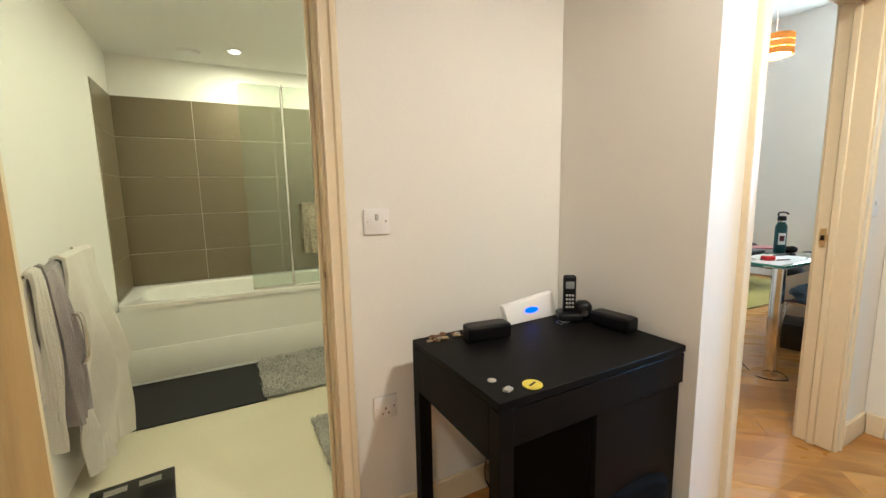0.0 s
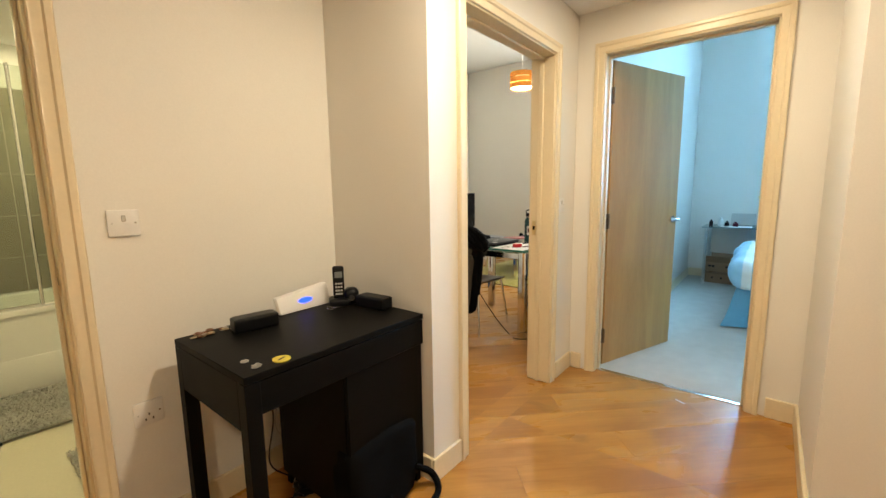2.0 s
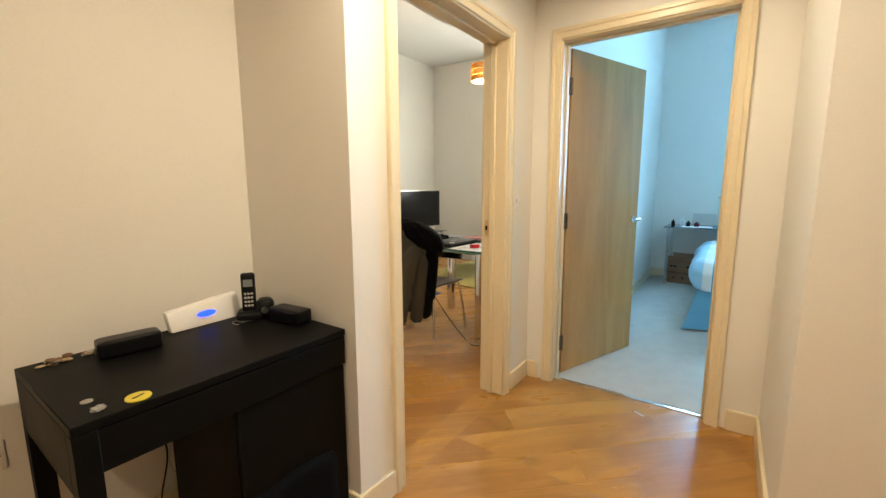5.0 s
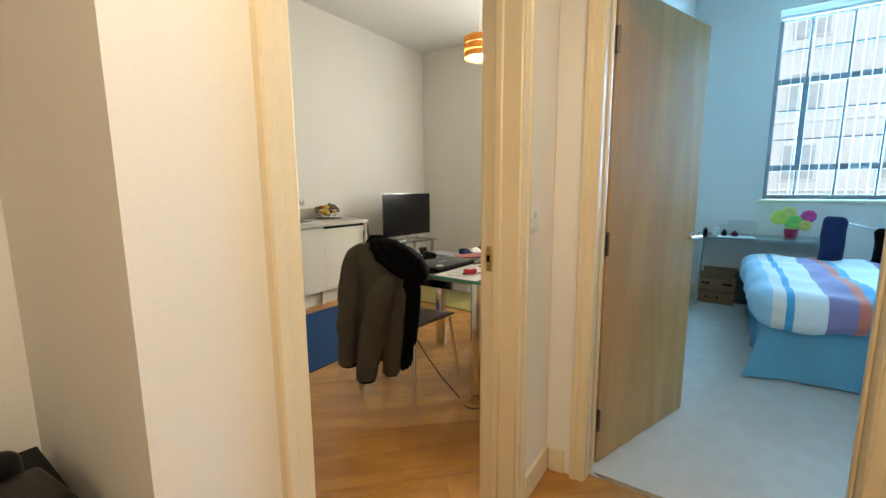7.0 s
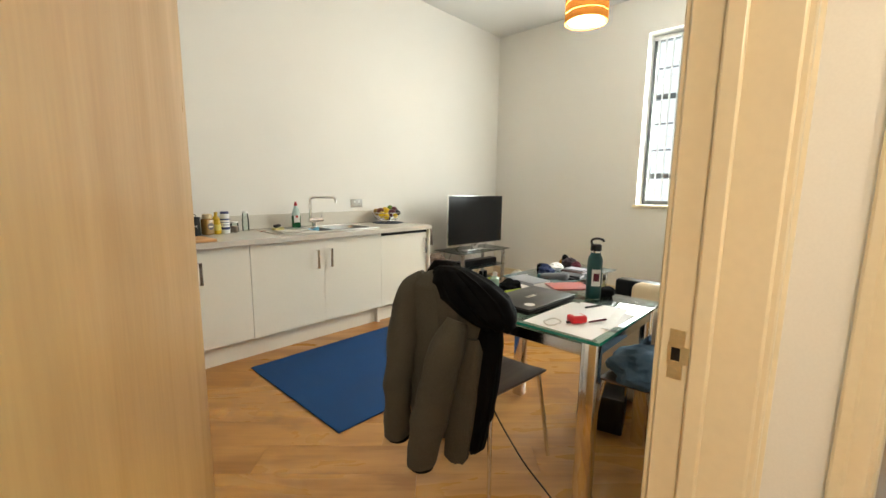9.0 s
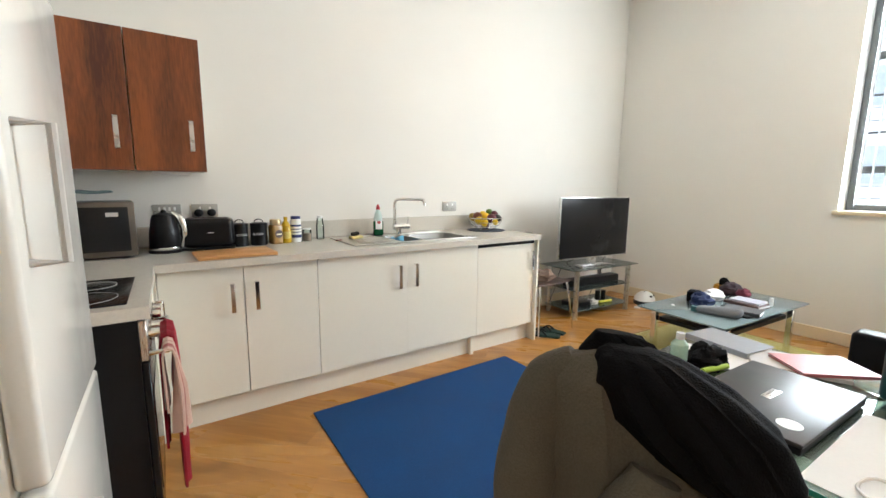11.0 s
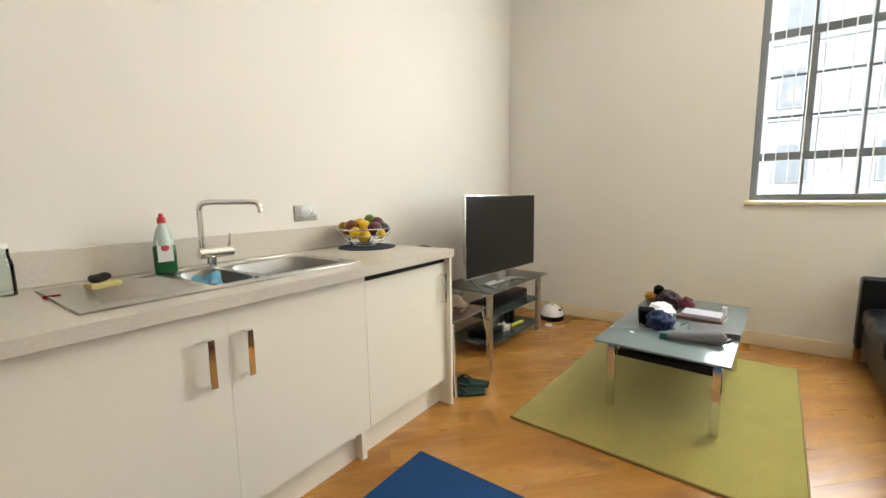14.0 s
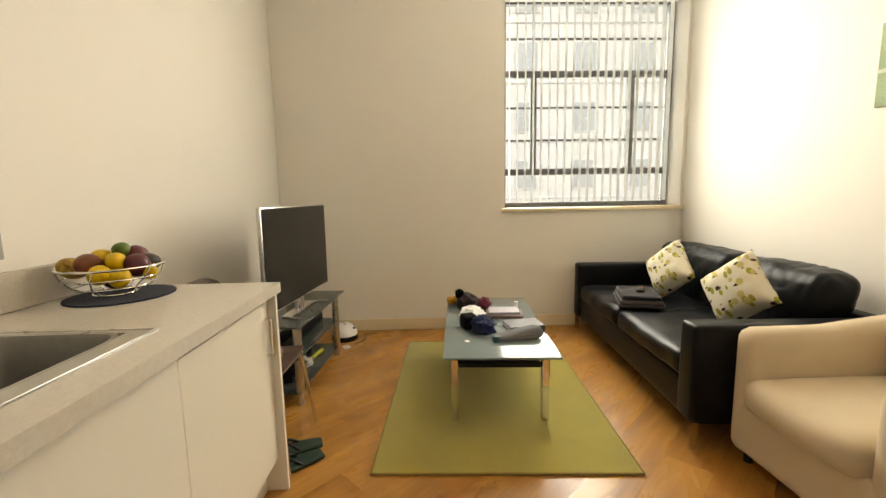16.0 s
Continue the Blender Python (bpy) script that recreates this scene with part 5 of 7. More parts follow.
def flip_flop(x, y, turn):
    ob = thing("flip_flop", "dark green rubber flip-flop on the floor", "sandal", spot(x, y, 0.001, turn), "pair of flip-flops")
    b = pad(N(), -0.05, -0.13, 0, 0.05, 0.13, 0.022, rnd=0.011, cuts=8)
    for v in b.verts:
        v.co.x *= 0.75 + 0.25 * math.sin((v.co.y + 0.13) / 0.26 * 3.0) + 0.1 * (v.co.y > 0)
    part("sole", b, material("dark green rubber", (0.008, 0.03, 0.02), 0.7), ob)
    part("strap", tube(N(), curve_pts([(-0.04, -0.02, 0.015), (-0.02, 0.03, 0.05), (0, 0.07, 0.025), (0.02, 0.03, 0.05), (0.04, -0.02, 0.015)], 4), 0.007, 8), BLACK, ob)


flip_flop(5.80, 4.62, 35), flip_flop(5.92, 4.66, 20)


def sofa():
    ob = thing("sofa", "black leather two-seat sofa on chrome legs", "sofa", spot(5.80, 2.74, 0, -3.3) @ Matrix.Diagonal((1, 0.93, 1.02, 1)) @ Matrix.Translation((0, -1.09, 0)))
    part("base", box(N(), 0.02, 0.05, 0.11, 1.88, 1.06, 0.30, 0.02, 3), LEATHER, ob)
    for x0, x1 in ((0.0, 0.13), (1.76, 1.89)):
        part("arm", box(N(), x0, 0.06, 0.13, x1, 1.09, 0.605, 0.022, 3), LEATHER, ob)
    for x0, x1, s in ((0.135, 0.945, 1), (0.95, 1.755, 4)):
        part("seat_cushion", pad(N(), x0, 0.25, 0.295, x1, 1.075, 0.425, bulge=0.012, rough=0.012, freq=6, rnd=0.04, seed=s, cuts=24), LEATHER, ob)
        b = pad(N(), x0 + 0.08 * (s == 1), 0.10, 0.40, x1 + 0.1 * (s == 4), 0.36, 0.79, bulge=0.015, rough=0.014, freq=5.5, rnd=0.07, seed=s + 2, cuts=44)
        for v in b.verts:
            q = v.co + noise.noise_vector(v.co * 4) * 0.06
            crease = max(0, 1 - 5 * abs(noise.noise((q.x * 9, q.y * 5, q.z * 4 + s)))) + 0.6 * max(0, 1 - 5 * abs(noise.noise((q.x * 15, q.y * 6, q.z * 9 - s))))
            v.co -= (v.co - Vector(((x0 + x1) / 2, 0.2, 0.58))).normalized() * crease * 0.006
            v.co.y -= 0.22 * (v.co.z - 0.40)
        part("back_cushion", b, LEATHER, ob)
    part("back", box(N(), 0.05, 0.0, 0.11, 1.84, 0.12, 0.60, 0.02, 3), LEATHER, ob)
    for x in (0.008, 1.855):
        for y in (0.10, 1.05):
            b = N()
            box(b, x - 0.006, y - 0.006, 0, x + 0.034, y + 0.0, 0.135)
            box(b, x - 0.006, y, 0, x, y + 0.034, 0.135)
            part("leg", b, CHROME, ob, "flat chrome corner leg")


sofa()


def floral(name):
    """Cream cotton printed with brown and green leaf shapes."""
    m = cloth(name, (0.72, 0.68, 0.54), 0.04, 0.3)
    n, l = m.node_tree.nodes, m.node_tree.links
    p = n["Principled BSDF"]
    base = p.inputs["Base Color"].links[0].from_socket
    co = n.new("ShaderNodeTexCoord")
    for scale, colour, limit, stretch in ((13, (0.05, 0.02, 0.015), 0.028, (1, 1, 1.9)), (11, (0.34, 0.32, 0.04), 0.032, (1.8, 1, 1)), (12, (0.54, 0.46, 0.16), 0.030, (1, 1.7, 1))):
        mp, vo, gt, mx = n.new("ShaderNodeMapping"), n.new("ShaderNodeTexVoronoi"), n.new("ShaderNodeMath"), n.new("ShaderNodeMix")
        mp.inputs["Scale"].default_value = stretch
        mp.inputs["Location"].default_value = (scale * 0.37, scale * 0.11, 0)
        mp.inputs["Rotation"].default_value = (0.4, scale * 0.2, 0.7)
        vo.inputs["Scale"].default_value = scale
        vo.inputs["Randomness"].default_value = 1.0
        gt.operation, gt.inputs[1].default_value = "LESS_THAN", limit * 9
        l.new(co.outputs["Object"], mp.inputs[0])
        l.new(mp.outputs[0], vo.inputs["Vector"])
        l.new(vo.outputs["Distance"], gt.inputs[0])
        mx.data_type = "RGBA"
        mx.inputs[7].default_value = (*colour, 1)
        l.new(gt.outputs[0], mx.inputs[0])
        l.new(base, mx.inputs[6])
        base = mx.outputs[2]
    l.new(base, p.inputs["Base Color"])
    return m


FLORAL = floral("leaf print cotton")


def cushion(m):
    b = N()
    n = 18
    for side in (1, -1):
        g = []
        for i in range(n + 1):
            row = []
            for j in range(n + 1):
                u, v = i / n * 2 - 1, j / n * 2 - 1
                k = 1 - 0.10 * (1 - abs(u) ** 2) * abs(v) ** 3
                k2 = 1 - 0.10 * (1 - abs(v) ** 2) * abs(u) ** 3
                h = 0.075 * ((1 - u ** 4) * (1 - v ** 4)) ** 0.6 + 0.006 * noise.noise((u * 4, v * 4, side))
                row.append(b.verts.new((0.20 * u * k2, side * h, 0.20 * v * k)))
            g.append(row)
        for i in range(n):
            for j in range(n):
                b.faces.new((g[i][j], g[i + 1][j], g[i + 1][j + 1], g[i][j + 1]))
    bmesh.ops.remove_doubles(b, verts=b.verts, dist=0.004)
    return single("cushion", b, FLORAL, "cream cushion printed with brown and green leaves", "cushion", "sofa cushions", m)


cushion(pose(7.02, 2.14, 0.655, 20, 40, 24) @ Matrix.Diagonal((0.86, 1.25, 0.88, 1)))
cushion(pose(6.30, 2.16, 0.66, 20, 40, 26) @ Matrix.Diagonal((0.92, 1.25, 0.90, 1)))


def folded_clothes():
    ob = thing("folded_clothes", "folded dark grey jumpers on the sofa seat", "clothes", spot(6.90, 2.44, 0.437, -18))
    for k, (w, d, c) in enumerate(((0.20, 0.15, (0.045, 0.04, 0.045)), (0.19, 0.14, (0.09, 0.08, 0.085)), (0.18, 0.13, (0.03, 0.03, 0.035)))):
        part("jumper", pad(N(), -w, -d, k * 0.028, w, d, k * 0.028 + 0.032, rnd=0.015, cuts=10, rough=0.008, freq=8, seed=k), cloth("jumper", c, 0.15), ob)


folded_clothes()
single("remote_control", box(N(), -0.025, -0.10, 0, 0.025, 0.10, 0.018, 0.006), BLACK, "black remote on the folded clothes", "remote", m=spot(6.92, 2.41, 0.527, 60))


def armchair():
    ob = thing("armchair", "cream fabric tub armchair with wide arms", "armchair", spot(5.05, 1.72))
    part("base", pad(N(), 0.03, 0.05, 0.05, 0.70, 0.86, 0.32, rnd=0.05, cuts=12), CREAM, ob)
    part("seat_cushion", pad(N(), 0.12, 0.14, 0.28, 0.615, 0.90, 0.43, bulge=0.02, rnd=0.055, cuts=14), CREAM, ob)
    for x0, x1 in ((0.0, 0.13), (0.60, 0.73)):
        b = pad(N(), x0, 0.04, 0.04, x1, 0.86, 0.635, rnd=0.06, cuts=14)
        for v in b.verts:
            if v.co.z > 0.4:
                v.co.z += 0.06 * max(0, (0.5 - v.co.y) / 0.5)
        part("arm", b, CREAM, ob)
    b = pad(N(), 0.02, -0.04, 0.04, 0.71, 0.16, 0.74, rnd=0.08, cuts=14)
    part("backrest", b, CREAM, ob)
    part("back_cushion", pad(N(), 0.13, 0.12, 0.40, 0.60, 0.27, 0.72, bulge=0.03, rnd=0.07, cuts=12), CREAM, ob)
    for x in (0.08, 0.65):
        for y in (0.08, 0.80):
            part("leg", rod(N(), (x, y, 0), (x, y, 0.06), 0.02, 12), BLACK, ob)


armchair()


def wall_picture():
    ob = thing("wall_picture", "pale green canvas print on the wall", "picture", pose(5.84, 1.602, 1.66))
    part("canvas", box(N(), -0.30, 0.0, 0, 0.30, 0.022, 0.42, 0.003), material("green canvas", (0.32, 0.40, 0.24), 0.8, vary=0.2, scale=8), ob)
    part("edge_strip", box(N(), -0.30, 0.022, 0.17, 0.30, 0.0235, 0.19), material("pale canvas band", (0.55, 0.60, 0.46), 0.8), ob)


wall_picture()

# ---- dining table ----


def dining_table():
    ob = thing("dining_table", "clear glass dining table on square chrome legs", "table", spot(4.06, 2.15))
    part("tabletop", box(N(), 0, 0, 0.730, 0.76, 0.81, 0.742, 0.002, 2), TABLEGLASS, ob, "clear glass top with green edges")
    e = N()
    box(e, -0.0015, 0.001, 0.7305, 0.0, 0.809, 0.7415)
    box(e, 0.001, -0.0015, 0.7305, 0.759, 0.0, 0.7415)
    part("glass_edge", e, material("green glass edge", (0.02, 0.20, 0.14), 0.1, bump=0), ob, "dark green polished edge")
    for y in (0.045, 0.765):
        part("rail", box(N(), 0.06, y - 0.022, 0.665, 0.70, y + 0.022, 0.715, 0.003, 1), CHROME, ob)
    for x in (0.045, 0.715):
        part("rail", box(N(), x - 0.022, 0.07, 0.665, x + 0.022, 0.74, 0.715, 0.003, 1), CHROME, ob)
        for y in (0.045, 0.765):
            part("leg", box(N(), x - 0.03, y - 0.03, 0, x + 0.03, y + 0.03, 0.722, 0.004, 2), CHROME, ob, "square chrome leg")
            part("pad", rod(N(), (x, y, 0.722), (x, y, 0.730), 0.02, 14), CHROME, ob)


TABLEGLASS = glass("table glass", (0.62, 0.80, 0.74), 0.02, 0.12)
dining_table()
ZD = 0.743


def laptop():
    ob = thing("laptop", "closed black laptop with worn stickers on its lid", "laptop", spot(4.355, 2.61, ZD, -3))
    part("base", box(N(), -0.20, -0.125, 0.003, 0.20, 0.125, 0.019, 0.004), BLACK, ob)
    lid = part("lid", box(N(), -0.20, -0.127, 0.0195, 0.20, 0.125, 0.030, 0.004), material("dark grey laptop lid", (0.022, 0.022, 0.024), 0.38, vary=0.08, bump=0.02), ob)
    part("logo", box(N(), -0.035, -0.01, 0.0302, 0.035, 0.012, 0.0306, 0.002), STEEL, lid, "silver oval badge")
    part("sticker", rod(N(), (-0.13, -0.08, 0.030), (-0.13, -0.08, 0.0308), 0.024, 20), WHITE, lid, "round white sticker")
    for x in (-0.17, 0.17):
        for y in (-0.1, 0.1):
            part("foot", rod(N(), (x, y, 0), (x, y, 0.004), 0.008, 8), BLACK, ob)


laptop()
single("paper_sheet", box(N(), -0.21, -0.148, 0, 0.21, 0.148, 0.0012), PAPER, "large sheet of white paper on the dining table", "paper", m=spot(4.285, 2.325, ZD + 0.0005, -2))
single("paper_sheet", box(N(), -0.148, -0.105, 0, 0.148, 0.105, 0.001), PAPER, "sheet of white paper on the dining table", "paper", m=spot(4.40, 2.30, ZD + 0.002, 12))
single("pencil", rod(N(), (4.43, 2.37, ZD + 0.008), (4.53, 2.335, ZD + 0.008), 0.0045, 8), BLACK, "short black pencil on the papers", "pencil")
single("ruler", box(N(), -0.15, -0.018, 0, 0.15, 0.018, 0.002), material("white ruler", (0.75, 0.75, 0.72), 0.3), "white plastic ruler lying over the papers", "ruler", m=spot(4.36, 2.215, ZD + 0.0035, 10))


def tape_measure():
    ob = thing("tape_measure", "bright red pocket tape measure on paper", "tape measure", spot(4.215, 2.31, ZD + 0.003, -30))
    part("case", box(N(), -0.036, -0.025, 0, 0.036, 0.025, 0.032, 0.010, 3), material("red plastic", (0.60, 0.012, 0.02), 0.3, bump=0), ob)
    part("label", box(N(), -0.02, -0.014, 0.0318, 0.02, 0.014, 0.0326), WHITE, ob, "white label")
    part("hook", box(N(), -0.048, -0.006, 0.002, -0.034, 0.006, 0.008), BLACK, ob)


tape_measure()
single("pen", rod(N(), (4.245, 2.27, ZD + 0.007), (4.33, 2.235, ZD + 0.007), 0.004, 8), BURG, "thin red-brown pen beside the tape measure", "pen")
b = N()
tube(b, [(0.045 * math.cos(a), 0.03 * math.sin(a), 0.004 + 0.002 * math.sin(3 * a)) for a in [k * math.tau / 24 for k in range(25)]], 0.003, 6)
single("clear_tape_ring", b, CLINGWRAP, "loop of clear tape on the paper", "tape", m=spot(4.14, 2.38, ZD + 0.003, 0))


def flask():
    ob = thing("drinking_flask", "dark teal steel drinking flask with black loop cap", "flask", spot(4.665, 2.435, ZD, -50))
    teal = material("teal powder coat", (0.004, 0.06, 0.065), 0.4, vary=0.05)
    part("body", lathe(N(), [(0.035, 0), (0.037, 0.004), (0.037, 0.19), (0.034, 0.205), (0.025, 0.222), (0.024, 0.232)], 28), teal, ob)
    part("collar", lathe(N(), [(0.0245, 0.231), (0.0245, 0.24)], 24), CHROME, ob)
    cap = part("cap", lathe(N(), [(0.0255, 0.24), (0.027, 0.243), (0.027, 0.268), (0.022, 0.274)], 24), BLACK, ob)
    part("loop", tube(N(), curve_pts([(-0.02, 0, 0.27), (-0.024, 0, 0.292), (0, 0, 0.302), (0.03, 0, 0.296), (0.036, 0, 0.285)], 4), 0.006, 8), BLACK, cap)
    b = N()
    for k in range(8):
        a = -2.2 + k * 0.155
        a2 = a + 0.155
        vs = [b.verts.new((0.0376 * math.cos(q), 0.0376 * math.sin(q), z)) for q, z in ((a, 0.065), (a2, 0.065), (a2, 0.15), (a, 0.15))]
        b.faces.new(vs)
    part("label", b, WHITE, ob, "white printed label")
    b = N()
    for k in range(5):
        a = -1.98 + k * 0.155
        vs = [b.verts.new((0.0379 * math.cos(q), 0.0379 * math.sin(q), z)) for q, z in ((a, 0.09), (a + 0.155, 0.09), (a + 0.155, 0.13), (a, 0.13))]
        b.faces.new(vs)
    part("print", b, BURG, ob)


flask()


def gel_bottle():
    ob = thing("gel_bottle", "small clear bottle of green hand gel", "bottle", spot(4.40, 2.86, ZD, 0))
    part("body", lathe(N(), [(0.022, 0), (0.024, 0.003), (0.024, 0.07), (0.012, 0.085)], 18), material("pale green gel", (0.42, 0.58, 0.48), 0.15, bump=0), ob)
    part("cap", rod(N(), (0, 0, 0.085), (0, 0, 0.105), 0.012, 14), WHITE, ob)


gel_bottle()
crumple("gloves", "black gloves on the dining table", "gloves", BLACKC, 4.49, 2.82, ZD, 0.075, 0.05, 0.035, 7.7, 0.4)
crumple("glasses_case", "dark soft pouch beside the flask", "pouch", BLACKC, 4.745, 2.40, ZD, 0.062, 0.04, 0.03, 3.7, 0.2)
single("highlighter", rod(N(), (4.40, 2.79, ZD + 0.009), (4.50, 2.765, ZD + 0.009), 0.008, 10), material("lime plastic pen", (0.45, 0.62, 0.06), 0.4), "lime green highlighter pen", "pen")
book(4.70, 2.66, ZD, 0.16, 0.23, 0.012, 25, (0.50, 0.48, 0.46), "pale magazine on the dining table")
book(4.72, 2.60, ZD + 0.013, 0.15, 0.21, 0.010, 50, (0.45, 0.12, 0.12), "red and white booklet on a magazine")
book(4.72, 2.85, ZD, 0.15, 0.21, 0.02, -10, (0.30, 0.32, 0.36), "grey notebook on the dining table")
single("paper_sheet", box(N(), -0.10, -0.148, 0, 0.10, 0.148, 0.001), PAPER, "loose printed sheet on the dining table", "paper", m=spot(4.62, 2.77, ZD, 40))
cable("black charger cable drooping from the table to the floor", [(4.20, 2.70, 0.75), (4.03, 2.62, 0.72), (3.99, 2.60, 0.45), (4.02, 2.45, 0.2), (4.10, 2.33, 0.01), (4.02, 2.20, 0.005), (4.12, 2.10, 0.005), (4.22, 2.20, 0.005), (4.12, 2.24, 0.006)], 0.0035)
OLIVE = cloth("olive grey quilted coat cloth", (0.078, 0.069, 0.052), 0.15, 0.35, 220, 0.02)


def soft_loft(levels, oy=0.0, fold=0.02, seed=0.0, seg=60, steps=44):
    """A closed hanging shape through levels (height, middle, half width, half depth), creased by long vertical folds."""
    b = N()
    rings = []
    for i in range(steps + 1):
        f = i / steps * (len(levels) - 1)
        k = min(int(f), len(levels) - 2)
        u = f - k
        u = u * u * (3 - 2 * u) * 0.5 + u * 0.5
        z, cx, hw, hd = (p + (q - p) * u for p, q in zip(levels[k], levels[k + 1]))
        low = min(1.0, i / steps * 3)
        ring = []
        for w in range(seg):
            a = w * math.tau / seg
            c, s = math.cos(a), math.sin(a)
            r = 1 + low * fold / max(hd, 0.03) * (noise.noise((c * 2.6 + seed, s * 2.6, z * 1.1)) + 0.6 * noise.noise((c * 6 + seed, s * 6, z * 2.4)))
            r += 0.10 * low * noise.noise((c * 3, s * 3 + seed, z * 13))
            ring.append(b.verts.new((cx + hw * c * (0.75 + 0.25 * r), oy + hd * s * r, z + 0.012 * noise.noise((c * 3, s * 3, seed)) * low)))
        rings.append(ring)
    for p, q in zip(rings, rings[1:]):
        for w in range(seg):
            b.faces.new((p[w], p[(w + 1) % seg], q[(w + 1) % seg], q[w]))
    b.faces.new(rings[0][::-1])
    b.faces.new(rings[-1])
    return b


def coat():
    """A padded coat slung over a chair back: sloping body, two hanging sleeves, turned-out flap, black yoke and lining."""
    ob = thing("winter_coat", "olive grey padded coat with black hood lining", "coat", spot(3.868, 2.70, 0.0, -62))
    part("body", soft_loft(((0.955, -0.02, 0.05, 0.03), (0.935, -0.03, 0.10, 0.05), (0.90, -0.03, 0.145, 0.07), (0.82, -0.01, 0.185, 0.085), (0.72, 0.0, 0.19, 0.085), (0.58, -0.01, 0.18, 0.085), (0.40, -0.01, 0.165, 0.08), (0.27, -0.01, 0.15, 0.075), (0.25, -0.01, 0.13, 0.06)), 0, 0.02, 2.0), OLIVE, ob)

    def sleeve(points, radii, seed):
        pts = curve_pts(points, 9)
        n = len(pts)
        rad = []
        for i in range(n):
            f = i / (n - 1) * (len(radii) - 1)
            k = min(int(f), len(radii) - 2)
            rad.append(radii[k] + (radii[k + 1] - radii[k]) * (f - k))
        c = tube(N(), pts, rad, 30)
        for v in c.verts:
            z = v.co.z
            around = noise.noise((v.co.x * 9 + seed, v.co.y * 9, z * 2))
            crease = math.sin(z * 46 + 5 * around + seed) * (0.5 + 0.5 * noise.noise((z * 5, seed, v.co.x * 6)))
            v.co += noise.noise_vector(v.co * 6 + Vector((seed, 0, 0))) * 0.014 + Vector((crease * 0.006, -abs(crease) * 0.008, 0))
        part("sleeve", c, OLIVE, ob)
        part("cuff", tube(N(), [pts[-1] + Vector((0, 0, 0.01)), pts[-1] - Vector((0, 0, 0.016))], radii[-1] * 0.86, 20), BLACKC, ob, "black knitted cuff")
    sleeve([(-0.10, 0.0, 0.925), (-0.165, -0.012, 0.845), (-0.192, -0.03, 0.69), (-0.205, -0.04, 0.50), (-0.212, -0.045, 0.33), (-0.212, -0.045, 0.225)], (0.03, 0.06, 0.066, 0.064, 0.060, 0.056), 1)
    sleeve([(0.055, -0.085, 0.775), (0.03, -0.112, 0.69), (-0.015, -0.128, 0.53), (-0.05, -0.134, 0.37), (-0.07, -0.136, 0.25), (-0.075, -0.136, 0.18)], (0.045, 0.066, 0.072, 0.070, 0.064, 0.058), 5)
    part("flap", soft_loft(((0.705, 0.115, 0.025, 0.012), (0.66, 0.11, 0.045, 0.022), (0.50, 0.085, 0.055, 0.026), (0.32, 0.065, 0.055, 0.026), (0.20, 0.055, 0.05, 0.024), (0.175, 0.06, 0.03, 0.012)), -0.088, 0.008, 9.0, 40), OLIVE, ob)
    part("hood", soft_loft(((0.975, -0.005, 0.04, 0.03), (0.962, 0.01, 0.075, 0.055), (0.92, 0.045, 0.125, 0.088), (0.86, 0.095, 0.15, 0.106), (0.80, 0.15, 0.125, 0.108), (0.755, 0.19, 0.085, 0.09), (0.73, 0.20, 0.05, 0.05)), -0.01, 0.022, 4.0), BLACKC, ob, "black crumpled hood and yoke")
    part("collar", soft_loft(((0.990, -0.04, 0.035, 0.014), (0.975, -0.025, 0.06, 0.026), (0.945, -0.02, 0.085, 0.04), (0.92, -0.03, 0.08, 0.03)), 0.02, 0.012, 7.0, 40, 20), BLACKC, ob, "black stand collar")
    part("lining", soft_loft(((0.76, 0.17, 0.05, 0.05), (0.66, 0.165, 0.062, 0.078), (0.50, 0.155, 0.06, 0.08), (0.35, 0.14, 0.055, 0.075), (0.22, 0.12, 0.045, 0.06), (0.19, 0.11, 0.025, 0.03)), -0.015, 0.018, 6.0), BLACKC, ob, "black quilted lining turned outwards")


coat()
JEANS = cloth("faded denim", (0.085, 0.15, 0.23), 0.2, 0.5, 300)
crumple("jeans", "crumpled faded blue jeans on the chair", "jeans", JEANS, 4.58, 2.11, 0.452, 0.22, 0.17, 0.075, 12.1, 0.2, 8, 72, 48)
crumple("backpack", "dark grey rucksack slumped on the chair", "rucksack", cloth("dark grey nylon", (0.03, 0.03, 0.034), 0.2), 4.72, 1.92, 0.452, 0.18, 0.12, 0.17, 14.6, 0.22, 9, 64, 44)
single("storage_box", box(N(), -0.14, -0.10, 0, 0.14, 0.10, 0.20, 0.01), BLACK, "black box under the dining table", "box", m=spot(4.86, 2.40, 0.001, 15))


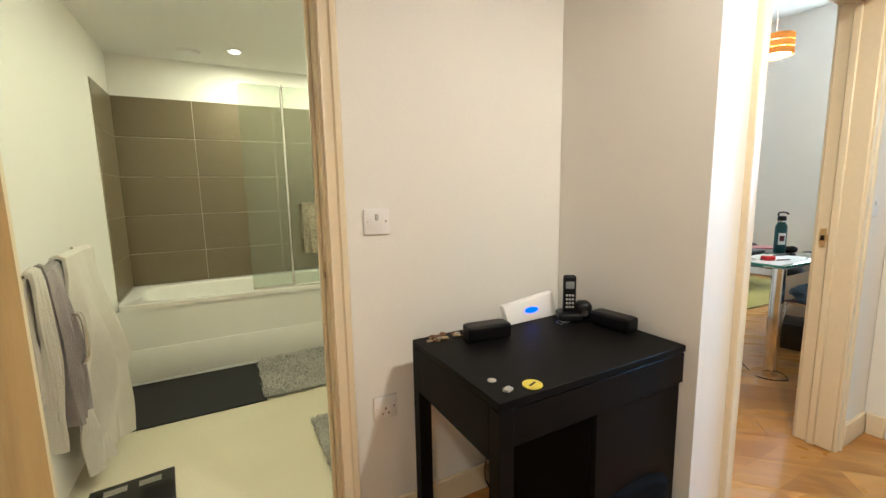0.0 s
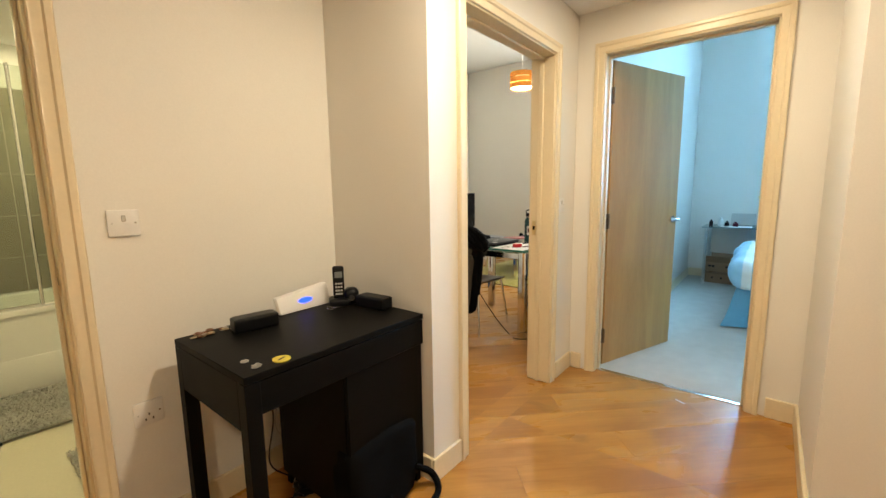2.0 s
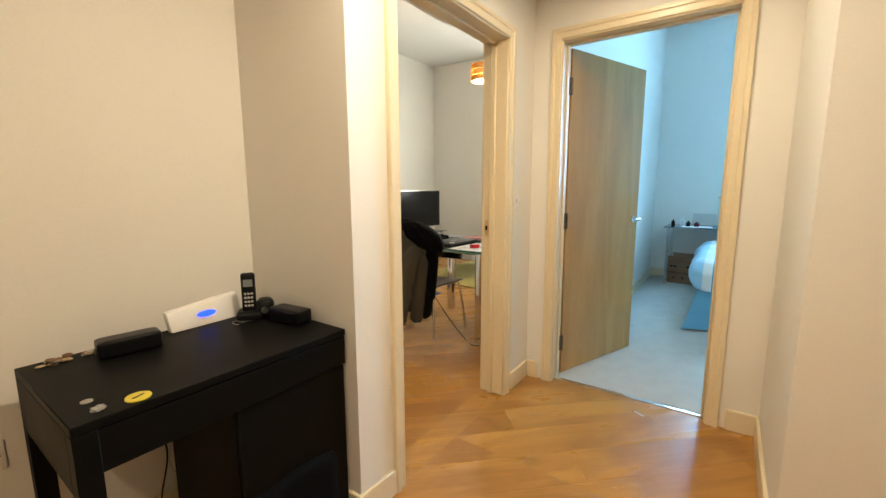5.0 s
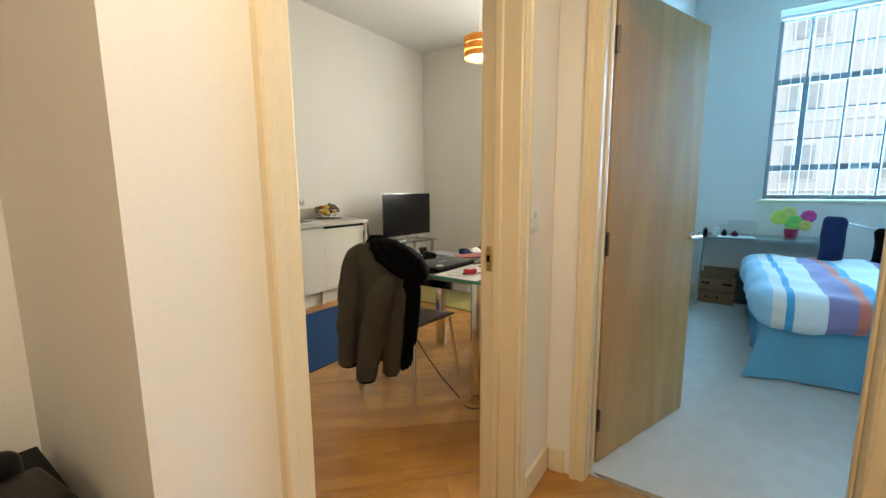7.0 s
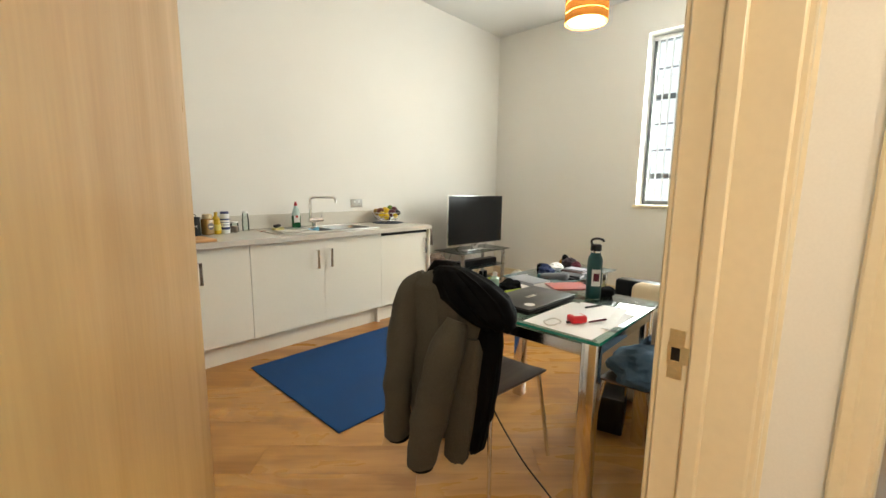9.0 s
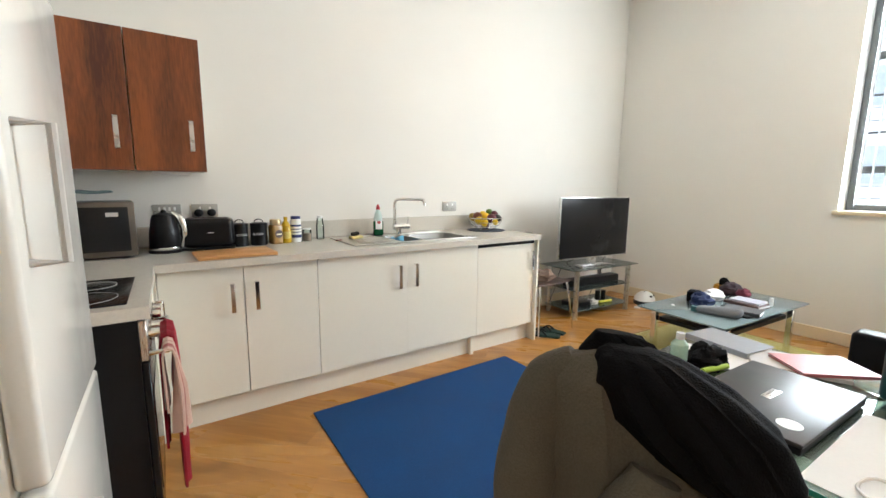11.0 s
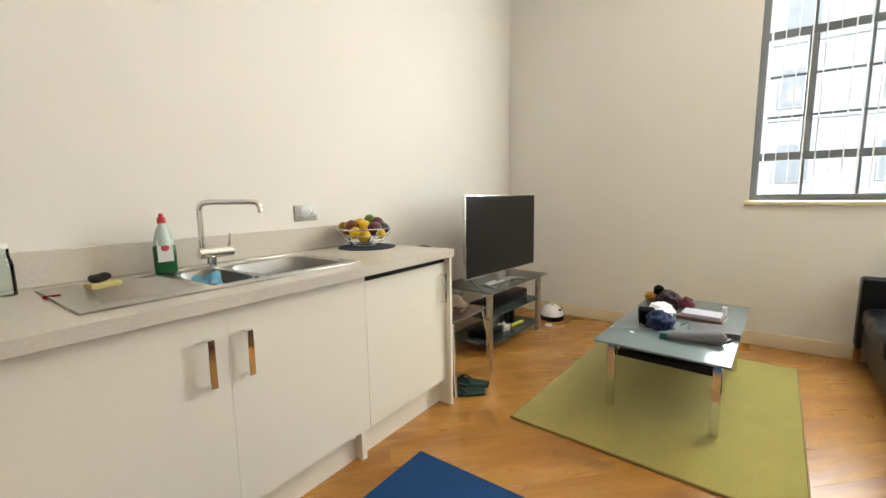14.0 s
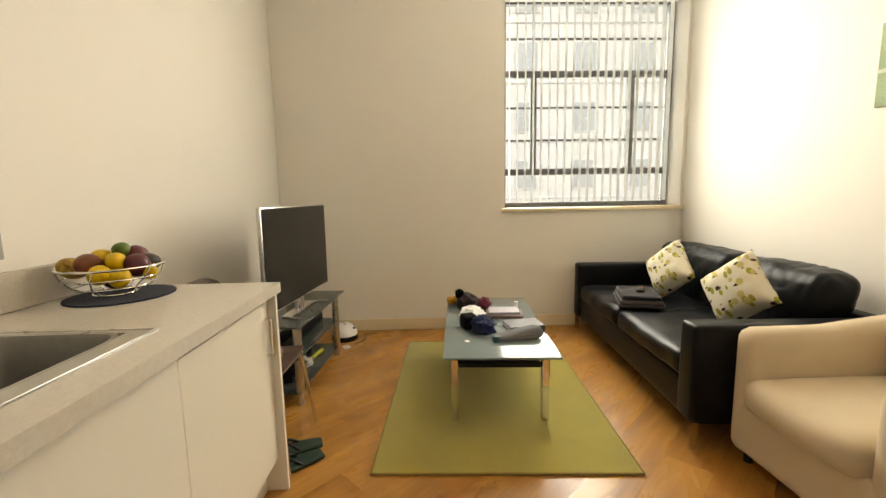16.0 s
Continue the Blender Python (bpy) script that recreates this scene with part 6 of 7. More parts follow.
def pendant():
    ob = thing("pendant_lamp", "lit amber banded drum pendant lamp", "lamp", pose(5.30, 2.86, 0.02))
    amber = bpy.data.materials.new("amber shade")
    amber.use_nodes = True
    n, l = amber.node_tree.nodes, amber.node_tree.links
    n.remove(n["Principled BSDF"])
    tr, df, mx = n.new("ShaderNodeBsdfTranslucent"), n.new("ShaderNodeBsdfDiffuse"), n.new("ShaderNodeMixShader")
    tr.inputs[0].default_value, df.inputs[0].default_value = (0.0120, 0.0056, 0.0012, 1), (0.42, 0.17, 0.04, 1)
    mx.inputs[0].default_value = 0.4
    l.new(tr.outputs[0], mx.inputs[1])
    l.new(df.outputs[0], mx.inputs[2])
    l.new(mx.outputs[0], n["Material Output"].inputs[0])
    for z0 in (2.315, 2.372, 2.429):
        b = N()
        ring = [[b.verts.new((r * math.cos(k * math.tau / 40), r * math.sin(k * math.tau / 40), z)) for k in range(40)] for r, z in ((0.128, z0), (0.132, z0 + 0.005), (0.132, z0 + 0.047), (0.128, z0 + 0.052))]
        for p, q in zip(ring, ring[1:]):
            for k in range(40):
                b.faces.new((p[k], p[(k + 1) % 40], q[(k + 1) % 40], q[k]))
        part("shade_band", b, amber, ob, "amber fabric band")
    opal = bpy.data.materials.new("opal diffuser")
    opal.use_nodes = True
    n, l = opal.node_tree.nodes, opal.node_tree.links
    n.remove(n["Principled BSDF"])
    tr = n.new("ShaderNodeBsdfTranslucent")
    tr.inputs[0].default_value = (0.5, 0.42, 0.32, 1)
    l.new(tr.outputs[0], n["Material Output"].inputs[0])
    b = N()
    bmesh.ops.create_circle(b, cap_ends=True, segments=32, radius=0.11, matrix=Matrix.Translation((0, 0, 2.322)))
    part("diffuser", b, opal, ob, "opal lamp diffuser")
    part("flex", rod(N(), (0, 0, 2.47), (0, 0, 3.40), 0.004, 8), WHITE, ob)
    part("ceiling_rose", lathe(N(), [(0.05, 3.385), (0.05, 3.40), (0.045, 3.419)], 24), WHITE, ob)
    part("lampholder", rod(N(), (0, 0, 2.44), (0, 0, 2.49), 0.02, 14), WHITE, ob)


pendant()

# ---- hall ----


def desk():
    ob = thing("desk", "small black-brown desk with side cupboard", "desk", spot(1.556, 1.69))
    W, D, H = 0.73, 0.50, 0.745
    part("top", box(N(), 0, 0, H - 0.022, W, D, H, 0.002, 1), DESKBLACK, ob)
    part("drawer_front", box(N(), 0.04, 0.002, H - 0.125, W - 0.002, 0.02, H - 0.025, 0.002, 1), DESKBLACK, ob)
    part("side_panel", box(N(), 0.0, 0.045, H - 0.17, 0.02, D - 0.045, H - 0.0225), DESKBLACK, ob)
    part("back_panel", box(N(), 0.045, D - 0.02, H - 0.17, W, D - 0.002, H - 0.0225), DESKBLACK, ob)
    for y in (0.0, D - 0.045):
        part("leg", box(N(), 0.0, y, 0, 0.045, y + 0.045, H - 0.0225, 0.002, 1), DESKBLACK, ob)
    part("cupboard", box(N(), 0.345, 0.03, 0.06, W - 0.001, D - 0.022, H - 0.126, 0.002, 1), DESKBLACK, ob)
    part("cupboard_door", box(N(), 0.347, 0.012, 0.062, W - 0.003, 0.028, H - 0.128, 0.002, 1), DESKBLACK, ob)
    for x in (0.36, W - 0.03):
        for y in (0.03, D - 0.05):
            part("foot", box(N(), x, y, 0, x + 0.025, y + 0.025, 0.06), DESKBLACK, ob)


desk()
ZK = 0.7455


def case_box(x, y, turn, label):
    b = pad(N(), -0.078, -0.034, 0, 0.078, 0.034, 0.052, rnd=0.009, cuts=8)
    single("spectacles_case", b, BLACK, label, "case", m=spot(x, y, ZK, turn))


case_box(1.785, 2.075, -8, "long black spectacles case on the desk")
case_box(2.232, 1.925, -84, "long black spectacles case by the wall")


def router():
    ob = thing("router", "white angled broadband router with glowing blue light", "router", pose(2.045, 2.135, ZK, 0, 0, 2))
    b = N()
    box(b, -0.125, 0, 0, 0.125, 0.03, 0.066, 0.006, 2)
    for v in b.verts:
        v.co.y += 0.45 * v.co.z
        v.co.z += 0.10 * (v.co.x + 0.125) * (v.co.z > 0.04)
    part("shell", b, WHITE, ob)
    b = N()
    for k in range(14):
        a = math.tau * k / 14
        b.verts.new((0.034 * math.cos(a) * 1.0, -0.0025 + 0.45 * (0.038 + 0.010 * math.sin(a)), 0.038 + 0.010 * math.sin(a)))
    b.faces.new(b.verts)
    part("light", b, glowing("blue status light", (0.006, 0.04, 1.0), 3), ob, "glowing blue oval light")


router()


def phone():
    ob = thing("cordless_phone", "black cordless phone standing in its charger", "phone", spot(2.165, 2.075, ZK, -35))
    part("charger", pad(N(), -0.045, -0.045, 0, 0.045, 0.045, 0.035, rnd=0.015, cuts=6), BLACK, ob)
    part("charger_speaker", pad(N(), 0.02, -0.03, 0.0, 0.085, 0.035, 0.075, rnd=0.025, cuts=6), BLACK, ob)
    part("silver_dial", rod(N(), (0.052, -0.033, 0.035), (0.052, -0.029, 0.035), 0.013, 16), CHROME, ob, "round silver dial")
    h = part("handset", box(N(), -0.024, -0.016, 0.02, 0.024, 0.012, 0.175, 0.009, 3), BLACK, ob)
    part("display", box(N(), -0.016, -0.0172, 0.125, 0.016, -0.0155, 0.152, 0.001, 1), material("grey display", (0.22, 0.24, 0.24), 0.2, bump=0), h, "grey display window")
    for r in range(4):
        for c in range(3):
            part("key", box(N(), -0.015 + c * 0.011, -0.0175, 0.05 + r * 0.015, -0.007 + c * 0.011, -0.0155, 0.058 + r * 0.015, 0.001, 1), GREYPLASTIC, h)


phone()
COPPER, NICKEL = material("copper coin", (0.30, 0.13, 0.06), 0.4, 1.0, vary=0.2, bump=0.05), material("silver coin", (0.62, 0.60, 0.55), 0.35, 1.0, vary=0.1, bump=0.05)
random.seed(4)
for k in range(26):
    u = random.random()
    x, y = 1.60 + 0.15 * u + random.uniform(-0.012, 0.012), 2.165 - 0.035 * u + random.uniform(-0.022, 0.014)
    single("coin", rod(N(), (0, 0, 0), (0, 0, 0.002), random.choice((0.0095, 0.011, 0.012)), 16), random.choice((COPPER, COPPER, BRASS, NICKEL)), "small worn coin in a heap on the desk", "coin", "heap of coins", pose(x, y, ZK + random.choice((0, 0.0022, 0.0045, 0.007)), random.uniform(-8, 8), random.uniform(-8, 8), 0))
single("coin", rod(N(), (1.612, 1.80, ZK), (1.612, 1.80, ZK + 0.002), 0.012, 20), NICKEL, "silver coin lying alone on the desk", "coin")
crumple("foil_scrap", "tiny scrap of silver foil on the desk", "foil", NICKEL, 1.615, 1.735, ZK, 0.013, 0.009, 0.006, 4.1, 0.6)


def badge():
    ob = thing("badge", "round yellow badge with a dark bar", "badge", spot(1.688, 1.727, ZK, 20))
    part("disc", rod(N(), (0, 0, 0), (0, 0, 0.003), 0.026, 28), material("yellow enamel", (0.62, 0.50, 0.04), 0.35, bump=0), ob)
    part("bar", box(N(), -0.014, -0.003, 0.003, 0.014, 0.003, 0.0036), BLACK, ob)


badge()


def keys():
    ob = thing("keys", "small bunch of steel keys on the desk", "keys", spot(2.10, 2.05, ZK, 10))
    part("ring", tube(N(), [(0.014 * math.cos(a), 0.014 * math.sin(a), 0.002 + 0.003 * math.sin(a) + 0.003) for a in [k * math.tau / 20 for k in range(21)]], 0.0015, 6), CHROME, ob)
    for a in (-20, -5, 20):
        k = part("key", box(N(), 0.012, -0.003, 0.001, 0.06, 0.003, 0.003, 0.0005, 1), STEEL, ob)
        k.matrix_basis = pose(0, 0, 0.0005 * (a + 30) / 10, 0, 0, a)


keys()


def floor_bag():
    ob = thing("shoulder_bag", "black fabric bag with a strap under the desk", "bag", spot(2.085, 1.70, 0.001))
    part("bag_body", pad(N(), -0.19, -0.02, 0, 0.14, 0.13, 0.33, rnd=0.035, cuts=14, rough=0.02, freq=6), BLACKC, ob)
    b = tube(N(), curve_pts([(0.12, -0.02, 0.12), (0.19, -0.05, 0.06), (0.17, -0.10, 0.014), (0.04, -0.13, 0.014), (-0.02, -0.09, 0.02), (-0.03, -0.02, 0.08)], 6), 0.014, 8)
    part("strap", b, BLACKC, ob)


floor_bag()
cable("black cable hanging behind the desk", [(1.86, 2.19, 0.72), (1.85, 2.22, 0.5), (1.90, 2.22, 0.3), (1.86, 2.20, 0.1), (1.93, 2.12, 0.02), (1.88, 2.05, 0.008), (1.80, 2.10, 0.006)])
cable("grey cable hanging behind the desk", [(1.98, 2.19, 0.72), (1.96, 2.22, 0.45), (1.90, 2.21, 0.25), (1.98, 2.18, 0.10), (1.90, 2.10, 0.01)], 0.0025, GREYPLASTIC)
crumple("power_adapter", "black power adapter with coiled lead", "adapter", BLACK, 1.945, 2.05, 0.001, 0.06, 0.05, 0.035, 6.6, 0.4)
plate_socket(pose(1.475, 2.28, 1.148), WHITE, "white light switch plate on the hall wall", "light_switch", w=0.088, switches=1)
plate_socket(pose(1.48, 2.28, 0.48), WHITE, "white single socket low on the hall wall", w=0.088, switches=0)
plate_socket(pose(3.568, 1.66, 1.14), WHITE, "white narrow light switch between the doors", "light_switch", w=0.088, switches=1)


def downlight(x, y, z, group):
    ob = thing("downlight", "lit recessed ceiling spotlight with chrome rim", "spotlight", pose(x, y, z), group)
    part("rim", lathe(N(), [(0.050, -0.004), (0.052, -0.001), (0.052, 0.0)], 28), CHROME, ob)
    part("lens", lathe(N(), [(0.034, -0.006), (0.034, -0.0042)], 24), glowing("lit lens", (1.0, 0.86, 0.6), 9), ob)


for lx, ly in ((2.12, 1.05), (0.45, 0.35), (3.2, 1.0)):
    downlight(lx, ly, 2.32, "hall spotlights")
for lx, ly in ((1.2, 4.5), (1.95, 4.5), (1.2, 3.1), (1.95, 3.1)):
    downlight(lx, ly, 2.30, "bathroom spotlights")

single("paper_scrap", box(N(), -0.028, -0.004, 0, 0.028, 0.004, 0.0015), PAPER, "thin white paper scrap on the hall floor", "paper", m=spot(3.687, 0.949, 0.001, 60))

# ---- bathroom ----
extract = thing("extractor_vent", "round white ceiling extractor vent", "vent", pose(0.90, 4.62, 2.30))
part("disc", lathe(N(), [(0.055, -0.02), (0.07, -0.014), (0.07, -0.008), (0.03, -0.006)], 28), WHITE, extract)
part("collar", lathe(N(), [(0.05, -0.009), (0.075, -0.004), (0.08, 0.0)], 28), WHITE, extract)


def tiles(name, origin, along, cols, rows, label):
    """A tiled field: grout bed with separate tiles standing proud of it."""
    ob = tagged(new(name), label, kind="structure")
    ob.matrix_basis = origin
    x1, z0, z1 = cols[-1], rows[0], rows[-1]
    part("grout", box(N(), 0, -0.004, z0, x1, 0.0, z1), GROUT, ob)
    cache = {}
    for a, c in zip(cols, cols[1:]):
        for p, q in zip(rows, rows[1:]):
            key = (round(c - a, 3), round(q - p, 3))
            if key not in cache:
                cache[key] = finish("tile", box(N(), 0.0025, -0.008, 0.0025, c - a - 0.0025, -0.003, q - p - 0.0025, 0.001, 1), TILE)
            t = new("tile", cache[key])
            t.parent, t.matrix_basis = ob, pose(a, 0, p)


ROWS_T = [0.545, 0.80, 1.10, 1.40, 1.70, 2.0]
tiles("wall_tiles_north", pose(0.352, 4.909, 0), 1, [0.0, 0.523, 1.123, 1.723, 1.946], ROWS_T, "taupe rectangular bathroom wall tiles")
tiles("wall_tiles_west", pose(0.351, 4.36, 0, 0, 0, 90), 1, [0.0, 0.54], ROWS_T, "taupe rectangular bathroom wall tiles")


def bathtub():
    ob = thing("bathtub", "white bath with a flat white side panel", "bath", spot(0.37, 4.19))
    L, D, H = 1.70, 0.70, 0.545
    b = N()
    loops = []
    for f, fz, z in ((1.0, 1.0, H - 0.035), (1.0, 1.0, H), (0.92, 0.84, H), (0.90, 0.80, H - 0.012), (0.82, 0.66, H - 0.34), (0.74, 0.55, H - 0.38)):
        ring = []
        e = 0.12 if f == 1.0 else 0.45
        for k in range(48):
            a = k * math.tau / 48
            c, s = math.cos(a), math.sin(a)
            ring.append(b.verts.new((L / 2 + f * L / 2 * math.copysign(abs(c) ** e, c), D / 2 + fz * D / 2 * math.copysign(abs(s) ** e, s), z)))
        loops.append(ring)
    for p, q in zip(loops, loops[1:]):
        for k in range(48):
            b.faces.new((p[k], p[(k + 1) % 48], q[(k + 1) % 48], q[k]))
    b.faces.new(loops[-1])
    part("tub", b, ENAMEL, ob)
    part("side_panel", box(N(), 0.0, 0.014, 0.02, L, 0.03, H - 0.036), ENAMEL, ob)
    part("side_panel_lower", box(N(), 0.0, 0.004, 0.02, L, 0.0135, 0.24, 0.004, 2), ENAMEL, ob)
    part("foot_seal", box(N(), 0.0, 0.0, 0, L, 0.0135, 0.018, 0.003, 1), WHITE, ob)
    part("overflow", rod(N(), (0.74, 0.35, H - 0.379), (0.74, 0.35, H - 0.372), 0.03, 20), CHROME, ob)


bathtub()
screen = thing("bath_screen", "clear glass bath screen with chrome edge", "screen", spot(1.18, 4.235, 0.548))
part("glass", box(N(), 0, -0.003, 0.01, 0.28, 0.003, 1.47), glass("bath screen glass", (0.86, 0.90, 0.85), 0.03, 0.06), screen)
part("glass_fixed", box(N(), 0.29, -0.003, 0.01, 0.86, 0.003, 1.47), glass("bath screen glass fixed", (0.86, 0.90, 0.85), 0.03, 0.06), screen)
part("post", rod(N(), (0.285, 0, 0), (0.285, 0, 1.48), 0.010, 12), CHROME, screen)
part("drip_seal", box(N(), 0, -0.006, 0.0, 0.27, 0.006, 0.012), CHROME, screen)
single("bath_mat", box(N(), 0.39, 3.54, 0.001, 1.17, 4.18, 0.010, 0.004, 1), material("black rubber mat", (0.010, 0.010, 0.011), 0.75, vary=0.3, scale=12, fine=160, bump=0.3), "black rubber mat beside the bath", "mat")


def shaggy(x0, y0, x1, y1, seed):
    """A shaggy rug: base cloth with hundreds of short tufts."""
    ob = thing("shaggy_rug", "fluffy grey bathroom rug with tufted pile", "rug", spot(x0, y0, 0.011 if seed == 1 else 0.001))
    w, d = x1 - x0, y1 - y0
    part("backing", pad(N(), 0, 0, 0, w, d, 0.014, rnd=0.006, cuts=8), SHAG, ob)
    rng = random.Random(seed)
    b = N()
    for k in range(2600):
        x, y = rng.uniform(-0.005, w + 0.005), rng.uniform(-0.005, d + 0.005)
        a, t = rng.uniform(0, math.tau), rng.uniform(0.010, 0.026)
        p = [b.verts.new(q) for q in ((x - 0.005 * math.cos(a), y - 0.005 * math.sin(a), 0.010), (x + 0.005 * math.cos(a), y + 0.005 * math.sin(a), 0.010), (x + t * math.sin(a), y - t * math.cos(a), 0.016 + t * 0.7))]
        b.faces.new(p)
    me = bpy.data.meshes.new("pile")
    b.to_mesh(me)
    b.free()
    me.materials.append(SHAG)
    t = tagged(new("pile", me), kind="stuff")
    t.parent = ob


SHAG = cloth("grey shag pile", (0.50, 0.48, 0.42), 0.25, 0.6, 90)
shaggy(1.16, 3.55, 1.75, 4.17, 1)
shaggy(1.36, 2.66, 1.85, 3.17, 2)


def scales():
    ob = thing("bathroom_scales", "flat black glass bathroom scales on the floor", "scales", spot(0.60, 2.90, 0.0, 6))
    part("platform", box(N(), -0.15, -0.15, 0.012, 0.15, 0.15, 0.024, 0.006, 2), SCREEN, ob)
    for x in (-0.12, 0.12):
        for y in (-0.12, 0.12):
            part("foot", rod(N(), (x, y, 0), (x, y, 0.013), 0.018, 12), BLACK, ob)
    for x in (-0.06, 0.06):
        part("metal_pad", box(N(), x - 0.04, 0.075, 0.024, x + 0.04, 0.115, 0.0256, 0.001, 1), STEEL, ob)


scales()


def towel_rail():
    ob = thing("towel_rail", "chrome towel rail fixed to the bathroom wall", "towel rail", pose(0.352, 2.64, 0.985))
    part("bar", tube(N(), curve_pts([(0.055, 0.0, 0), (0.062, 0.08, 0), (0.064, 0.30, 0), (0.064, 0.55, 0), (0.062, 0.82, 0), (0.055, 0.92, 0)], 4), 0.010, 12), CHROME, ob)
    for y in (0.0, 0.92):
        part("flange", lathe(N(), [(0.026, 0), (0.026, 0.008), (0.014, 0.014), (0.012, 0.055)], 18), CHROME, ob).matrix_basis = pose(0, y, 0, 0, 90, 0)


towel_rail()
hanging_towel("towel", "grey patterned towel bunched over the rail", GREYTOWEL, pose(0.425, 2.99, 0.996, 0, 0, 90), 0.17, 0.62, 1.7, 0.035)
hanging_towel("towel", "narrow white cotton towel hanging from the rail", WHITETOWEL, pose(0.420, 2.86, 0.994, 0, 0, 90), 0.08, 0.66, 8.2, 0.02)
hanging_towel("towel", "large cream bath towel hanging to the floor", WHITETOWEL, pose(0.430, 3.29, 1.000, 0, 0, 90), 0.42, 0.93, 3.9, 0.065)
hook = thing("chrome_loop", "chrome loop handle hanging below the rail", "handle", pose(0.475, 3.0, 0.70))
part("loop", tube(N(), curve_pts([(0, 0, 0.10), (0.02, 0.0, 0.095), (0.03, 0, 0.05), (0.03, 0, -0.06), (0.015, 0, -0.10), (0, 0, -0.10)], 5), 0.008, 10), CHROME, hook)


def basin():
    ob = thing("washbasin", "white ceramic washbasin on the bathroom wall", "basin", spot(1.86, 3.55, 0))
    b = N()
    loops = []
    for f, z in ((0.5, 0.62), (0.9, 0.72), (1.0, 0.84), (1.0, 0.86), (0.86, 0.86), (0.75, 0.80), (0.3, 0.74)):
        loops.append([b.verts.new((0.22 + 0.22 * f * math.cos(k * math.tau / 36), 0.27 * f * math.sin(k * math.tau / 36), z)) for k in range(36)])
    for p, q in zip(loops, loops[1:]):
        for k in range(36):
            b.faces.new((p[k], p[(k + 1) % 36], q[(k + 1) % 36], q[k]))
    b.faces.new(loops[-1])
    b.faces.new(loops[0][::-1])
    part("bowl", b, ENAMEL, ob)
    part("pedestal", lathe(N(), [(0.10, 0), (0.08, 0.05), (0.07, 0.4), (0.11, 0.65)], 24, (0.24, 0, 0)), ENAMEL, ob)


basin()
hanging_towel("hand_towel", "striped grey and cream hand towel near the basin", cloth("striped towel", (0.40, 0.36, 0.26), 0.3, 0.8, 60), pose(1.66, 4.21, 1.16, 0, 0, 0), 0.22, 0.36, 6.4, 0.02)
single("towel_hook", tube(N(), [(1.52, 4.215, 1.162), (1.80, 4.215, 1.162)], 0.008, 8), CHROME, "short chrome rail on the bath screen", "rail")

# ---- bedroom ----
STRIPES = cloth("striped duvet cotton", (0.75, 0.76, 0.76), 0.03, 0.2, 200, 0.2)
sn, sl = STRIPES.node_tree.nodes, STRIPES.node_tree.links
sco, ssep, smr, srp = sn.new("ShaderNodeTexCoord"), sn.new("ShaderNodeSeparateXYZ"), sn.new("ShaderNodeMapRange"), sn.new("ShaderNodeValToRGB")
sl.new(sco.outputs["Object"], ssep.inputs[0])
smr.inputs[1].default_value, smr.inputs[2].default_value = 0.72, -0.72
sl.new(ssep.outputs["Y"], smr.inputs[0])
srp.color_ramp.interpolation = "CONSTANT"
els = srp.color_ramp.elements
els[0].position, els[0].color = 0.0, (0.30, 0.52, 0.66, 1)
els[1].position, els[1].color = 0.03, (0.66, 0.66, 0.62, 1)
for pos, col in ((0.075, (0.06, 0.30, 0.52, 1)), (0.105, (0.66, 0.68, 0.68, 1)), (0.21, (0.24, 0.20, 0.36, 1)), (0.30, (0.60, 0.17, 0.12, 1)), (0.335, (0.10, 0.36, 0.60, 1)), (0.37, (0.60, 0.66, 0.70, 1)), (0.55, (0.24, 0.20, 0.36, 1)), (0.62, (0.60, 0.66, 0.70, 1)), (0.80, (0.14, 0.34, 0.52, 1))):
    e = els.new(pos)
    e.color = col
sl.new(smr.outputs[0], srp.inputs[0])
sl.new(srp.outputs[0], sn["Principled BSDF"].inputs["Base Color"])
VALANCE = cloth("pale blue valance", (0.13, 0.33, 0.46), 0.08, 0.2, 160)


